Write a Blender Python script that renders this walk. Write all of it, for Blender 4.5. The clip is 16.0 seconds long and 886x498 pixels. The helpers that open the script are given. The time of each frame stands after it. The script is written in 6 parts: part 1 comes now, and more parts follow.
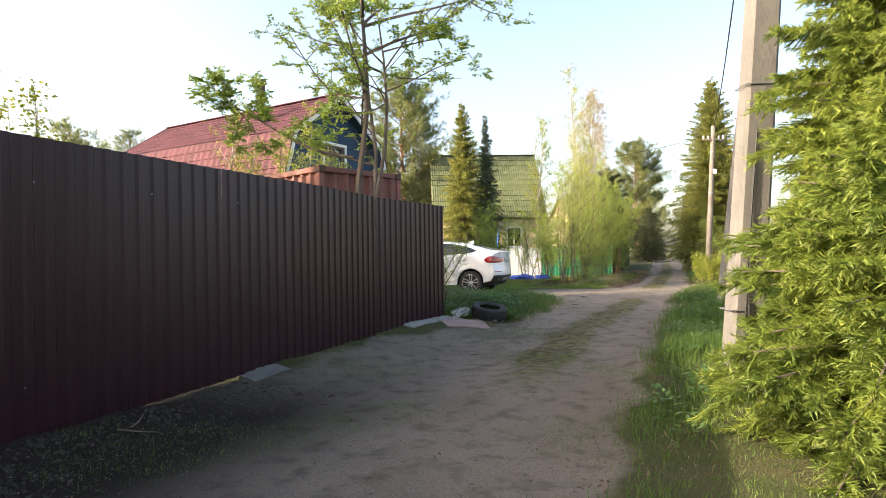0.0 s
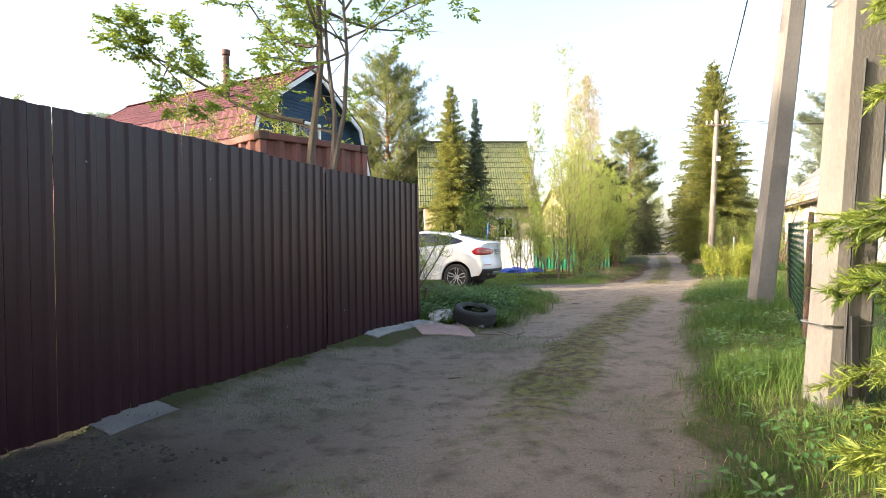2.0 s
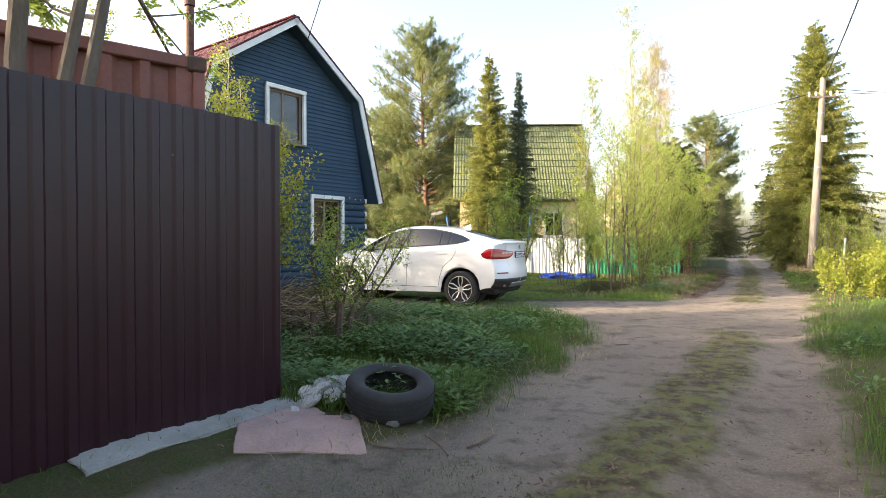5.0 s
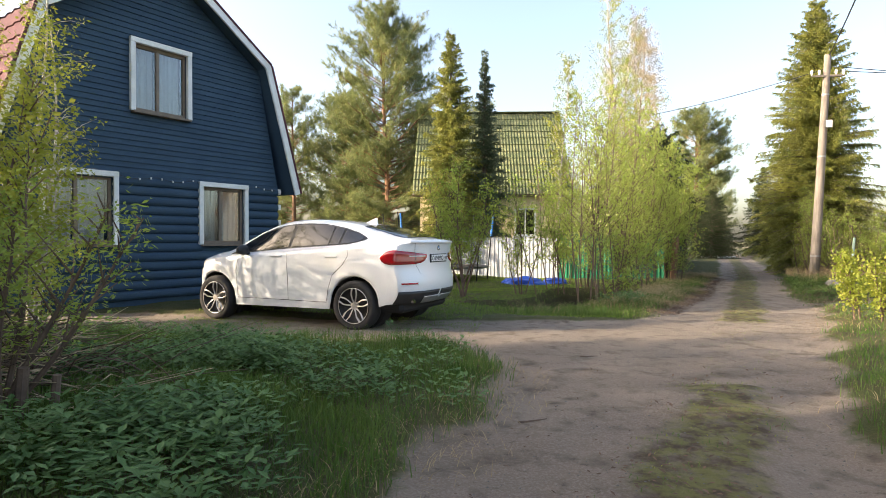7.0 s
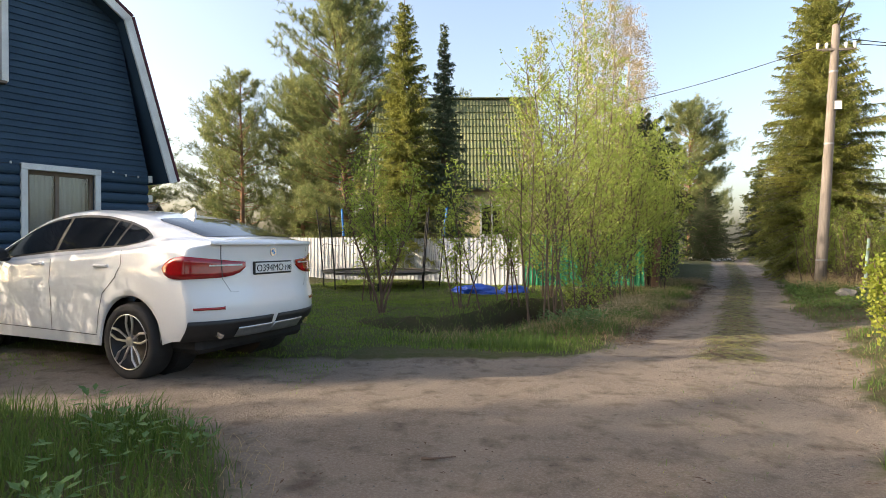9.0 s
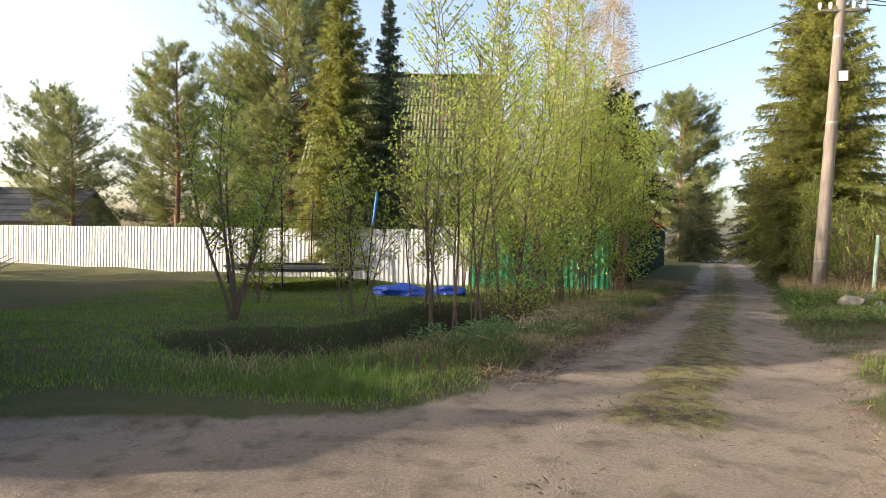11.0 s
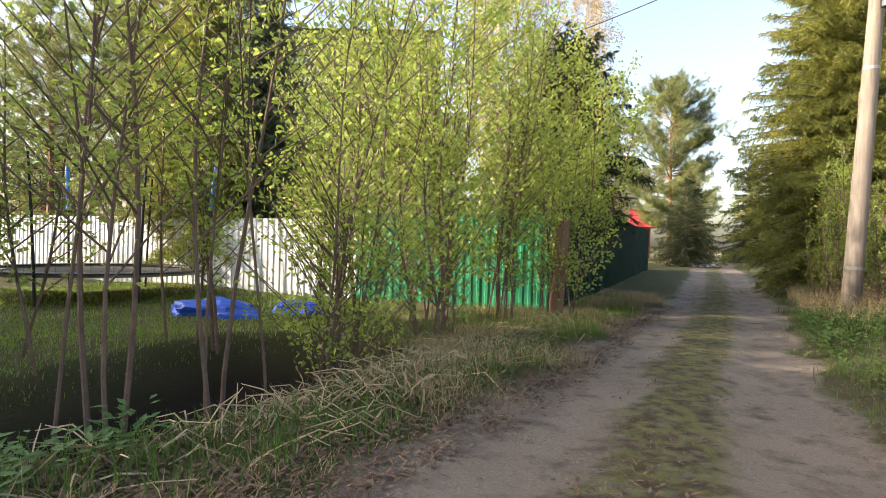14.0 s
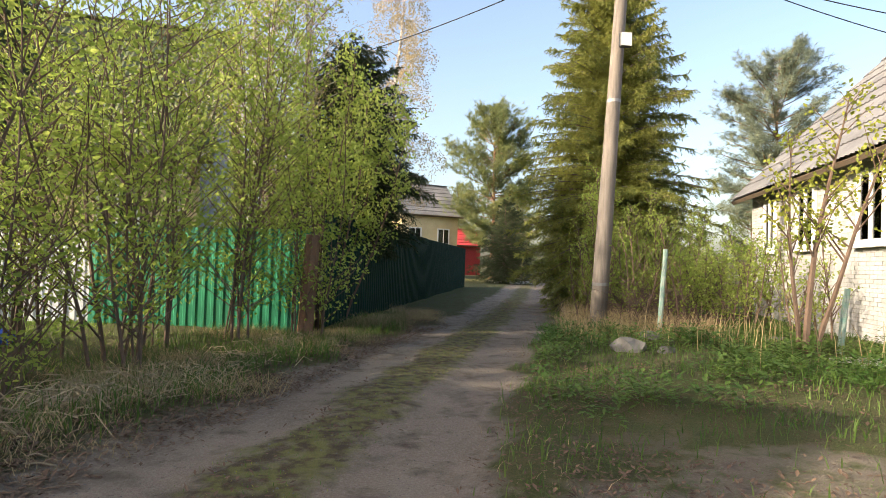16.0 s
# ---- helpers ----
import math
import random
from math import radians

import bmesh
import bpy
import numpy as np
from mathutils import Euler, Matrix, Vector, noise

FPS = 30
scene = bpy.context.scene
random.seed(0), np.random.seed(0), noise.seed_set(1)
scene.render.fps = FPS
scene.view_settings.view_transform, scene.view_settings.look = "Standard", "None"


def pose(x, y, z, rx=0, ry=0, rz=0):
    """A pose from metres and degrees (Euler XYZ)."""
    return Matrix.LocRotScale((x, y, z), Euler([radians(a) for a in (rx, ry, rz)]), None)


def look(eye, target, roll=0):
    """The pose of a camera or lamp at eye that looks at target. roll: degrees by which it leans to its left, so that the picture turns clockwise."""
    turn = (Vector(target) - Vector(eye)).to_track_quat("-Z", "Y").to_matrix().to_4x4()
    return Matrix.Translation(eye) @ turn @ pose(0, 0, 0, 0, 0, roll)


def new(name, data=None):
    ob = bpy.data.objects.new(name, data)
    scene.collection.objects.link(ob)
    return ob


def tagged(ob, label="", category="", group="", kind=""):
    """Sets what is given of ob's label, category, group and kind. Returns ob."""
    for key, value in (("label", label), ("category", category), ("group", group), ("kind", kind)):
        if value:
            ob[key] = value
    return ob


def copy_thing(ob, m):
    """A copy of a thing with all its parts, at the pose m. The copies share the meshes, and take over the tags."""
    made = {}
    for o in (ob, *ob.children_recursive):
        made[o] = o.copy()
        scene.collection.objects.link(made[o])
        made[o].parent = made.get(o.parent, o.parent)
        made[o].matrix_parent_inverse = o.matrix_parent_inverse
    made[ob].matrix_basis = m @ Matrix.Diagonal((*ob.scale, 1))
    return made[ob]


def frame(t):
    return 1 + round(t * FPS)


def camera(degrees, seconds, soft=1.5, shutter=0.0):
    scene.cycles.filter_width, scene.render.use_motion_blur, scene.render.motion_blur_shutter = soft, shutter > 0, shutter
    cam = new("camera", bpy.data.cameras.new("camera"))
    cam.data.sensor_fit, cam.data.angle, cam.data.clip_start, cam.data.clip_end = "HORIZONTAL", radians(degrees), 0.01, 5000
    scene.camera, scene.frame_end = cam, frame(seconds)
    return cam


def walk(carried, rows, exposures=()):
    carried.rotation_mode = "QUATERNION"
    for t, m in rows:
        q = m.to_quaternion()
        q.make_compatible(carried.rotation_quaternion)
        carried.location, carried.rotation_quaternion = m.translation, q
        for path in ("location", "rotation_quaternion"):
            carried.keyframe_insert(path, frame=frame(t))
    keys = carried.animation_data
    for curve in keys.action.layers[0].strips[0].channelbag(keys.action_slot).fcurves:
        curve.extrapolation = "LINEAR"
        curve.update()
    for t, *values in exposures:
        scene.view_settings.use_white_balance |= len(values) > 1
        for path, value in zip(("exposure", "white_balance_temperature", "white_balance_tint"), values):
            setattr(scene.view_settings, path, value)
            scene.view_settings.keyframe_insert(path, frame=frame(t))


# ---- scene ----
cam = camera(75.5, 16.0, soft=0.8)
PATH = [
    (0, (0.817, -1.373, 1.429), (0.669, 0.621, 1.435), -0.8),
    (0.5, (0.826, -1.158, 1.396), (0.726, 0.839, 1.4), -0.6),
    (1, (0.785, -0.724, 1.342), (0.782, 1.276, 1.334), -0.6),
    (1.5, (0.824, -0.128, 1.369), (0.82, 1.872, 1.355), -0.7),
    (2, (0.906, 0.683, 1.379), (0.789, 2.679, 1.357), -0.6),
    (2.5, (1.081, 1.529, 1.406), (0.91, 3.522, 1.383), -0.6),
    (3, (1.269, 2.471, 1.372), (1.037, 4.457, 1.352), -0.7),
    (5.5, (2.212, 6.183, 1.414), (1.874, 8.154, 1.382), 0.1),
    (6, (2.473, 7.101, 1.4), (2.14, 9.073, 1.369), 0.2),
    (6.5, (2.749, 7.938, 1.402), (2.44, 9.914, 1.372), 0.2),
    (7, (3.058, 8.851, 1.384), (2.745, 10.826, 1.354), 0.1),
    (7.5, (3.368, 9.682, 1.39), (3.067, 11.659, 1.361), 0.1),
    (8, (3.687, 10.568, 1.388), (3.382, 12.544, 1.36), 0.1),
    (8.5, (3.977, 11.377, 1.397), (3.682, 13.355, 1.369), 0.2),
    (9, (4.274, 12.204, 1.389), (3.969, 14.18, 1.361), 0.2),
    (11.5, (6.02, 16.316, 1.164), (5.717, 18.293, 1.132), 1.3),
    (12, (6.3, 17.257, 1.152), (5.985, 19.231, 1.119), 1.4),
    (12.5, (6.592, 18.074, 1.153), (6.275, 20.048, 1.121), 1.4),
    (13, (6.847, 18.951, 1.112), (6.527, 20.925, 1.081), 1.4),
    (13.5, (7.076, 19.75, 1.1), (6.783, 21.728, 1.072), 1.5),
    (14, (7.392, 20.493, 1.098), (7.107, 22.472, 1.073), 1.6),
    (14.5, (7.804, 21.031, 1.116), (7.613, 23.021, 1.1), 1.6),
    (15, (8.244, 21.331, 1.149), (8.171, 23.33, 1.146), 1.8),
    (15.5, (8.737, 21.176, 1.132), (8.905, 23.169, 1.177), 1.6),
    (16, (8.997, 21.071, 1.118), (9.221, 23.058, 1.171), 1.9),
]
walk(cam, [(t, look(eye, target, roll)) for t, eye, target, roll in PATH], exposures=((0, 1.9, 7100, 13), (2.5, 2.2, 7000, 13), (3.2, 2.2, 7000, 13), (5.5, 2.15, 7100, 13), (6.5, 2.0, 7100, 13), (8.5, 1.5, 7000, 13), (12.5, 1.7, 7000, 13), (14, 1.95, 7000, 13), (15, 1.8, 7000, 13), (16, 1.5, 6900, 12)))

# ---- light ----
SUN_TO = Vector((-0.955, -0.28, 0.41)).normalized()
world = bpy.data.worlds.new("sky")
scene.world = world
world.use_nodes = True
wn = world.node_tree.nodes
sky = wn.new("ShaderNodeTexSky")
sky.sky_type = "NISHITA"
sky.sun_disc = False
sky.sun_elevation = math.asin(SUN_TO.z)
sky.sun_rotation = math.atan2(SUN_TO.x, SUN_TO.y)
sky.air_density, sky.dust_density, sky.ozone_density = 1.0, 4.0, 1.0
wn["Background"].inputs["Strength"].default_value = 0.15
world.node_tree.links.new(sky.outputs["Color"], wn["Background"].inputs["Color"])
sun = new("sun", bpy.data.lights.new("sun", "SUN"))
sun.data.energy, sun.data.angle, sun.data.color = 3.4, radians(0.6), (1.0, 0.88, 0.7)
sun.matrix_world = look(SUN_TO * 60, (0, 0, 0))

# ---- materials ----
def mat(name, base, second=None, rough=0.7, metal=0.0, scale=6.0, fine=60.0, bump=0.2, spread=0.5, island=0.0, objvar=0.0, coat=0.0, spec=0.5, stretch=(1, 1, 1)):
    """Principled material with two scales of noise, bump, and optional variation by piece."""
    m = bpy.data.materials.new(name)
    m.use_nodes = True
    nt = m.node_tree
    N, L = nt.nodes, nt.links
    b = N["Principled BSDF"]
    b.inputs["Roughness"].default_value, b.inputs["Metallic"].default_value = rough, metal
    b.inputs["Coat Weight"].default_value, b.inputs["Specular IOR Level"].default_value = coat, spec
    tc = N.new("ShaderNodeTexCoord")
    mp = N.new("ShaderNodeMapping")
    mp.inputs["Scale"].default_value = stretch
    L.new(tc.outputs["Object"], mp.inputs["Vector"])
    big, small = N.new("ShaderNodeTexNoise"), N.new("ShaderNodeTexNoise")
    for n, s in ((big, scale), (small, fine)):
        n.inputs["Scale"].default_value, n.inputs["Detail"].default_value = s, 5
        L.new(mp.outputs["Vector"], n.inputs["Vector"])
    second = second or tuple(c * 0.7 for c in base)
    ramp = N.new("ShaderNodeMapRange")
    ramp.inputs["From Min"].default_value, ramp.inputs["From Max"].default_value = 0.5 - spread * 0.4, 0.5 + spread * 0.4
    L.new(big.outputs["Fac"], ramp.inputs["Value"])
    mix = N.new("ShaderNodeMix")
    mix.data_type = "RGBA"
    mix.inputs["A"].default_value, mix.inputs["B"].default_value = (*base, 1), (*second, 1)
    L.new(ramp.outputs["Result"], mix.inputs["Factor"])
    col = mix.outputs["Result"]
    hsv = N.new("ShaderNodeHueSaturation")
    L.new(col, hsv.inputs["Color"])
    val = N.new("ShaderNodeMath")
    val.operation = "MULTIPLY_ADD"
    val.inputs[1].default_value, val.inputs[2].default_value = 0.5, 0.75
    L.new(small.outputs["Fac"], val.inputs[0])
    last = val.outputs[0]
    for amount, kind, out in ((island, "ShaderNodeNewGeometry", "Random Per Island"), (objvar, "ShaderNodeObjectInfo", "Random")):
        if amount:
            g, a = N.new(kind), N.new("ShaderNodeMath")
            a.operation = "MULTIPLY_ADD"
            a.inputs[1].default_value = amount
            L.new(g.outputs[out], a.inputs[0])
            L.new(last, a.inputs[2])
            sub = N.new("ShaderNodeMath")
            sub.operation = "SUBTRACT"
            sub.inputs[1].default_value = amount / 2
            L.new(a.outputs[0], sub.inputs[0])
            last = sub.outputs[0]
    L.new(last, hsv.inputs["Value"])
    L.new(hsv.outputs["Color"], b.inputs["Base Color"])
    if bump:
        bp = N.new("ShaderNodeBump")
        bp.inputs["Strength"].default_value, bp.inputs["Distance"].default_value = bump, 0.01
        L.new(small.outputs["Fac"], bp.inputs["Height"])
        L.new(bp.outputs["Normal"], b.inputs["Normal"])
    return m


def leafmat(name, base, second, trans=0.45, rough=0.55):
    """Foliage: leaves vary one by one, and light shines through them."""
    m = bpy.data.materials.new(name)
    m.use_nodes = True
    N, L = m.node_tree.nodes, m.node_tree.links
    b = N["Principled BSDF"]
    b.inputs["Roughness"].default_value = rough
    b.inputs["Specular IOR Level"].default_value = 0.3
    g = N.new("ShaderNodeNewGeometry")
    tc, nz = N.new("ShaderNodeTexCoord"), N.new("ShaderNodeTexNoise")
    nz.inputs["Scale"].default_value = 0.9
    L.new(tc.outputs["Object"], nz.inputs["Vector"])
    add = N.new("ShaderNodeMath")
    add.operation = "MULTIPLY_ADD"
    add.inputs[1].default_value = 0.6
    L.new(g.outputs["Random Per Island"], add.inputs[0])
    sub = N.new("ShaderNodeMath")
    sub.operation = "MULTIPLY_ADD"
    sub.inputs[1].default_value, sub.inputs[2].default_value = 1.6, -0.6
    L.new(nz.outputs["Fac"], sub.inputs[0])
    L.new(sub.outputs[0], add.inputs[2])
    mix = N.new("ShaderNodeMix")
    mix.data_type = "RGBA"
    mix.inputs["A"].default_value, mix.inputs["B"].default_value = (*base, 1), (*second, 1)
    L.new(add.outputs[0], mix.inputs["Factor"])
    L.new(mix.outputs["Result"], b.inputs["Base Color"])
    t = N.new("ShaderNodeBsdfTranslucent")
    L.new(mix.outputs["Result"], t.inputs["Color"])
    ms = N.new("ShaderNodeMixShader")
    ms.inputs["Fac"].default_value = trans
    L.new(b.outputs["BSDF"], ms.inputs[1])
    L.new(t.outputs["BSDF"], ms.inputs[2])
    L.new(ms.outputs["Shader"], N["Material Output"].inputs["Surface"])
    return m


def glassmat(name, tint, rough=0.02):
    m = bpy.data.materials.new(name)
    m.use_nodes = True
    N, L = m.node_tree.nodes, m.node_tree.links
    gl, tr = N.new("ShaderNodeBsdfGlossy"), N.new("ShaderNodeBsdfTransparent")
    gl.inputs["Roughness"].default_value = rough
    tr.inputs["Color"].default_value = (*tint, 1)
    fr = N.new("ShaderNodeFresnel")
    fr.inputs["IOR"].default_value = 1.7
    ms = N.new("ShaderNodeMixShader")
    L.new(fr.outputs["Fac"], ms.inputs["Fac"])
    L.new(tr.outputs["BSDF"], ms.inputs[1])
    L.new(gl.outputs["BSDF"], ms.inputs[2])
    L.new(ms.outputs["Shader"], N["Material Output"].inputs["Surface"])
    return m


M_FENCE = mat("brown_sheet", (0.03, 0.0075, 0.013), (0.021, 0.006, 0.01), rough=0.34, scale=1.2, fine=25, bump=0.04, spec=0.32)
M_FRAME = mat("brown_steel", (0.05, 0.025, 0.024), rough=0.5)
M_CONT = mat("container_paint", (0.25, 0.085, 0.062), (0.15, 0.056, 0.043), rough=0.6, scale=2.5, fine=40, bump=0.15)
M_RUST = mat("rust", (0.12, 0.06, 0.04), (0.06, 0.04, 0.035), rough=0.85, scale=8)
M_BLUE = mat("blue_boards", (0.047, 0.083, 0.125), (0.036, 0.066, 0.104), spec=0.12, rough=0.7, scale=1.5, fine=40, bump=0.1, objvar=0.14, stretch=(1, 1, 1))
M_WHITE = mat("white_paint", (0.78, 0.78, 0.76), (0.62, 0.62, 0.6), rough=0.5, scale=3, bump=0.05)
M_ROOF = mat("red_roof", (0.115, 0.046, 0.057), (0.075, 0.034, 0.043), spec=0.12, rough=0.8, scale=1.5, fine=30, bump=0.1, objvar=0.1)
M_ROOFG = mat("green_roof", (0.085, 0.11, 0.045), (0.135, 0.145, 0.07), rough=0.85, scale=2, fine=30, bump=0.2, objvar=0.1)
M_ROOFGREY = mat("grey_slate", (0.17, 0.17, 0.175), (0.105, 0.105, 0.11), rough=0.9, scale=1.5, fine=25, bump=0.3, objvar=0.15)
M_YELLOW = mat("yellow_wall", (0.72, 0.6, 0.36), (0.62, 0.5, 0.3), rough=0.8, scale=1.5)
M_GREYWALL = mat("grey_wall", (0.3, 0.33, 0.38), rough=0.8, scale=1.5)
M_BRICKW = mat("white_brick", (0.5, 0.5, 0.5), (0.36, 0.355, 0.35), rough=0.85, scale=3, fine=50, bump=0.35, objvar=0.3)
M_MORTAR = mat("mortar", (0.36, 0.34, 0.31), rough=0.95)
M_CONC = mat("concrete", (0.165, 0.155, 0.143), (0.1, 0.096, 0.09), rough=0.9, scale=2.5, fine=45, bump=0.5, stretch=(1, 1, 0.4))
M_POLEWOOD = mat("pole_wood", (0.215, 0.185, 0.16), (0.125, 0.108, 0.095), rough=0.9, scale=5, fine=50, bump=0.5, stretch=(4, 4, 0.25))
M_WSHEET = mat("white_sheet", (0.5, 0.52, 0.54), (0.4, 0.42, 0.44), rough=0.45, scale=1.5, bump=0.05)
M_GSHEET = mat("green_sheet", (0.015, 0.2, 0.10), (0.012, 0.14, 0.075), rough=0.42, scale=1.5, bump=0.05)
M_DGSHEET = mat("dark_green_sheet", (0.008, 0.034, 0.022), (0.006, 0.026, 0.018), rough=0.6, spec=0.15, scale=1.5, bump=0.05)
M_BARK = mat("grey_bark", (0.16, 0.125, 0.095), (0.085, 0.068, 0.055), rough=0.95, scale=8, fine=50, bump=0.6, stretch=(1, 1, 0.3))
M_PINEBARK = mat("pine_bark", (0.27, 0.14, 0.075), (0.13, 0.085, 0.06), rough=0.95, scale=3, fine=35, bump=0.6)
M_BIRCH = mat("birch_bark", (0.56, 0.52, 0.46), (0.18, 0.15, 0.13), rough=0.8, scale=9, fine=40, bump=0.2, spread=0.25, stretch=(1, 1, 2))
M_TWIG = mat("twig_bark", (0.15, 0.1, 0.07), (0.09, 0.06, 0.045), rough=0.9, scale=8)
M_DRY = mat("dry_stalk", (0.4, 0.32, 0.2), (0.27, 0.2, 0.12), rough=0.9, scale=3, island=0.5)
M_SPRUCE = leafmat("spruce_needles", (0.12, 0.155, 0.04), (0.31, 0.31, 0.07), trans=0.4)
M_SPRUCED = leafmat("dark_spruce_needles", (0.026, 0.044, 0.018), (0.07, 0.09, 0.03), trans=0.2)
M_SPRUCEB = leafmat("blue_spruce_needles", (0.07, 0.11, 0.075), (0.14, 0.18, 0.1), trans=0.3)
M_SPRUCEN = leafmat("fresh_spruce_needles", (0.08, 0.135, 0.025), (0.29, 0.34, 0.06), trans=0.4)
M_PINE = leafmat("pine_needles", (0.115, 0.155, 0.06), (0.27, 0.285, 0.115), trans=0.45)
M_PINEB = leafmat("far_pine_needles", (0.16, 0.2, 0.15), (0.27, 0.3, 0.2), trans=0.4)
M_BIRCHL = leafmat("birch_leaves", (0.2, 0.26, 0.035), (0.38, 0.38, 0.07), trans=0.5)
M_CATKIN = leafmat("birch_catkins", (0.3, 0.24, 0.12), (0.45, 0.36, 0.22), trans=0.4)
M_WILLOW = leafmat("willow_leaves", (0.21, 0.31, 0.055), (0.42, 0.48, 0.12), trans=0.6)
M_ROWAN = leafmat("rowan_leaves", (0.17, 0.26, 0.045), (0.38, 0.46, 0.1), trans=0.6)
M_HERB = leafmat("weed_leaves", (0.045, 0.115, 0.03), (0.13, 0.22, 0.07), trans=0.35)
M_GRASS = leafmat("grass_blades", (0.05, 0.115, 0.018), (0.13, 0.19, 0.04), trans=0.35)
M_LAWN = leafmat("lawn_blades", (0.11, 0.2, 0.028), (0.22, 0.3, 0.055), trans=0.4)
M_DEAD = leafmat("dead_grass", (0.26, 0.19, 0.1), (0.47, 0.37, 0.21), trans=0.25, rough=0.8)
M_LITTER = leafmat("leaf_litter", (0.07, 0.045, 0.032), (0.2, 0.13, 0.085), trans=0.1, rough=0.9)
M_CAR = mat("white_car_paint", (0.78, 0.79, 0.8), (0.72, 0.73, 0.74), rough=0.3, scale=1, fine=300, bump=0.0, coat=1.0)
M_BLACKP = mat("black_plastic", (0.02, 0.021, 0.023), rough=0.5, bump=0.05)
M_RUBBER = mat("rubber", (0.014, 0.014, 0.016), (0.028, 0.027, 0.026), rough=0.85, scale=9, bump=0.2)
M_ALLOY = mat("alloy", (0.55, 0.55, 0.56), rough=0.3, metal=0.8, bump=0.0)
M_CHROME = mat("chrome", (0.7, 0.7, 0.7), rough=0.12, metal=1.0, bump=0.0)
M_LAMPRED = mat("red_lens", (0.36, 0.006, 0.011), (0.27, 0.004, 0.008), rough=0.12, coat=1.0, scale=12, bump=0.0)
M_LAMPCLR = mat("clear_lens", (0.75, 0.7, 0.7), rough=0.1, coat=1.0, bump=0.0)
M_GLASS = glassmat("window_glass", (0.8, 0.84, 0.86))
M_BLUETARP = mat("blue_tarp", (0.015, 0.09, 0.5), (0.01, 0.06, 0.38), rough=0.45, scale=5, bump=0.2)
M_BLUEFOAM = mat("blue_foam", (0.02, 0.2, 0.55), rough=0.6)
M_STEEL = mat("galvanised_steel", (0.3, 0.3, 0.3), rough=0.45, metal=0.7)
M_BLACK = mat("black_mat", (0.015, 0.015, 0.016), rough=0.8)
M_STONE = mat("rubble_stone", (0.5, 0.49, 0.46), (0.33, 0.32, 0.3), rough=0.9, scale=6, bump=0.5, objvar=0.3)
M_PINKSLAB = mat("pink_slab", (0.4, 0.26, 0.23), (0.27, 0.19, 0.17), rough=0.9, scale=4, bump=0.4)
M_GREYSLAB = mat("grey_slab", (0.33, 0.325, 0.31), (0.22, 0.215, 0.2), rough=0.9, scale=4, bump=0.4)
M_WIRE = mat("cable", (0.02, 0.02, 0.02), rough=0.7, bump=0)
M_CURTAIN = mat("curtain", (0.7, 0.68, 0.65), (0.55, 0.53, 0.5), rough=0.9, scale=8, stretch=(6, 6, 0.5))
M_DARKROOM = mat("dark_interior", (0.05, 0.045, 0.04), rough=0.9)
M_SASH = mat("brown_sash", (0.2, 0.15, 0.11), rough=0.6)
M_GREENPAINT = mat("faded_green_paint", (0.16, 0.3, 0.24), (0.3, 0.34, 0.3), rough=0.8, scale=12)
M_REDSHED = mat("red_sheet", (0.5, 0.05, 0.05), rough=0.5)
M_PURPLE = mat("purple_pipe", (0.2, 0.12, 0.2), rough=0.5)


# ---- mesh helpers ----
def mesh_object(name, verts, faces, material, parent=None, label="", smooth=False):
    me = bpy.data.meshes.new(name)
    me.from_pydata([tuple(v) for v in verts], [], faces)
    if smooth:
        me.polygons.foreach_set("use_smooth", [True] * len(me.polygons))
    me.materials.append(material)
    me.update()
    ob = new(name, me)
    if parent:
        ob.parent = parent
    if label:
        ob["label"] = label
    return ob


def part(name, bm, material, parent, label="", smooth=False):
    me = bpy.data.meshes.new(name)
    bm.to_mesh(me)
    bm.free()
    if smooth:
        me.polygons.foreach_set("use_smooth", [True] * len(me.polygons))
    me.materials.append(material)
    ob = new(name, me)
    if parent:
        ob.parent = parent
    if label:
        ob["label"] = label
    return ob


def box(x0, x1, y0, y1, z0, z1, bevel=0.0, bm=None, m=None):
    bm = bm or bmesh.new()
    r = bmesh.ops.create_cube(bm, size=1)
    vs = r["verts"]
    for v in vs:
        v.co = Vector(((x0 + x1) / 2 + v.co.x * (x1 - x0), (y0 + y1) / 2 + v.co.y * (y1 - y0), (z0 + z1) / 2 + v.co.z * (z1 - z0)))
    if bevel:
        es = list({e for v in vs for e in v.link_edges})
        r = bmesh.ops.bevel(bm, geom=es, offset=bevel, segments=1, affect="EDGES")
        vs = list({v for f in r["faces"] for v in f.verts} | {v for v in vs if v.is_valid})
    if m:
        for v in vs:
            v.co = m @ v.co
    return bm


def thing(name, m, label, category, group="", kind=""):
    ob = new(name)
    ob.matrix_world = m
    return tagged(ob, label, category, group, kind)


def axes(origin, d):
    """A frame at origin with its x axis along the flat direction d, z up."""
    return Matrix.Translation(origin) @ Matrix.Rotation(math.atan2(d[1], d[0]), 4, "Z")


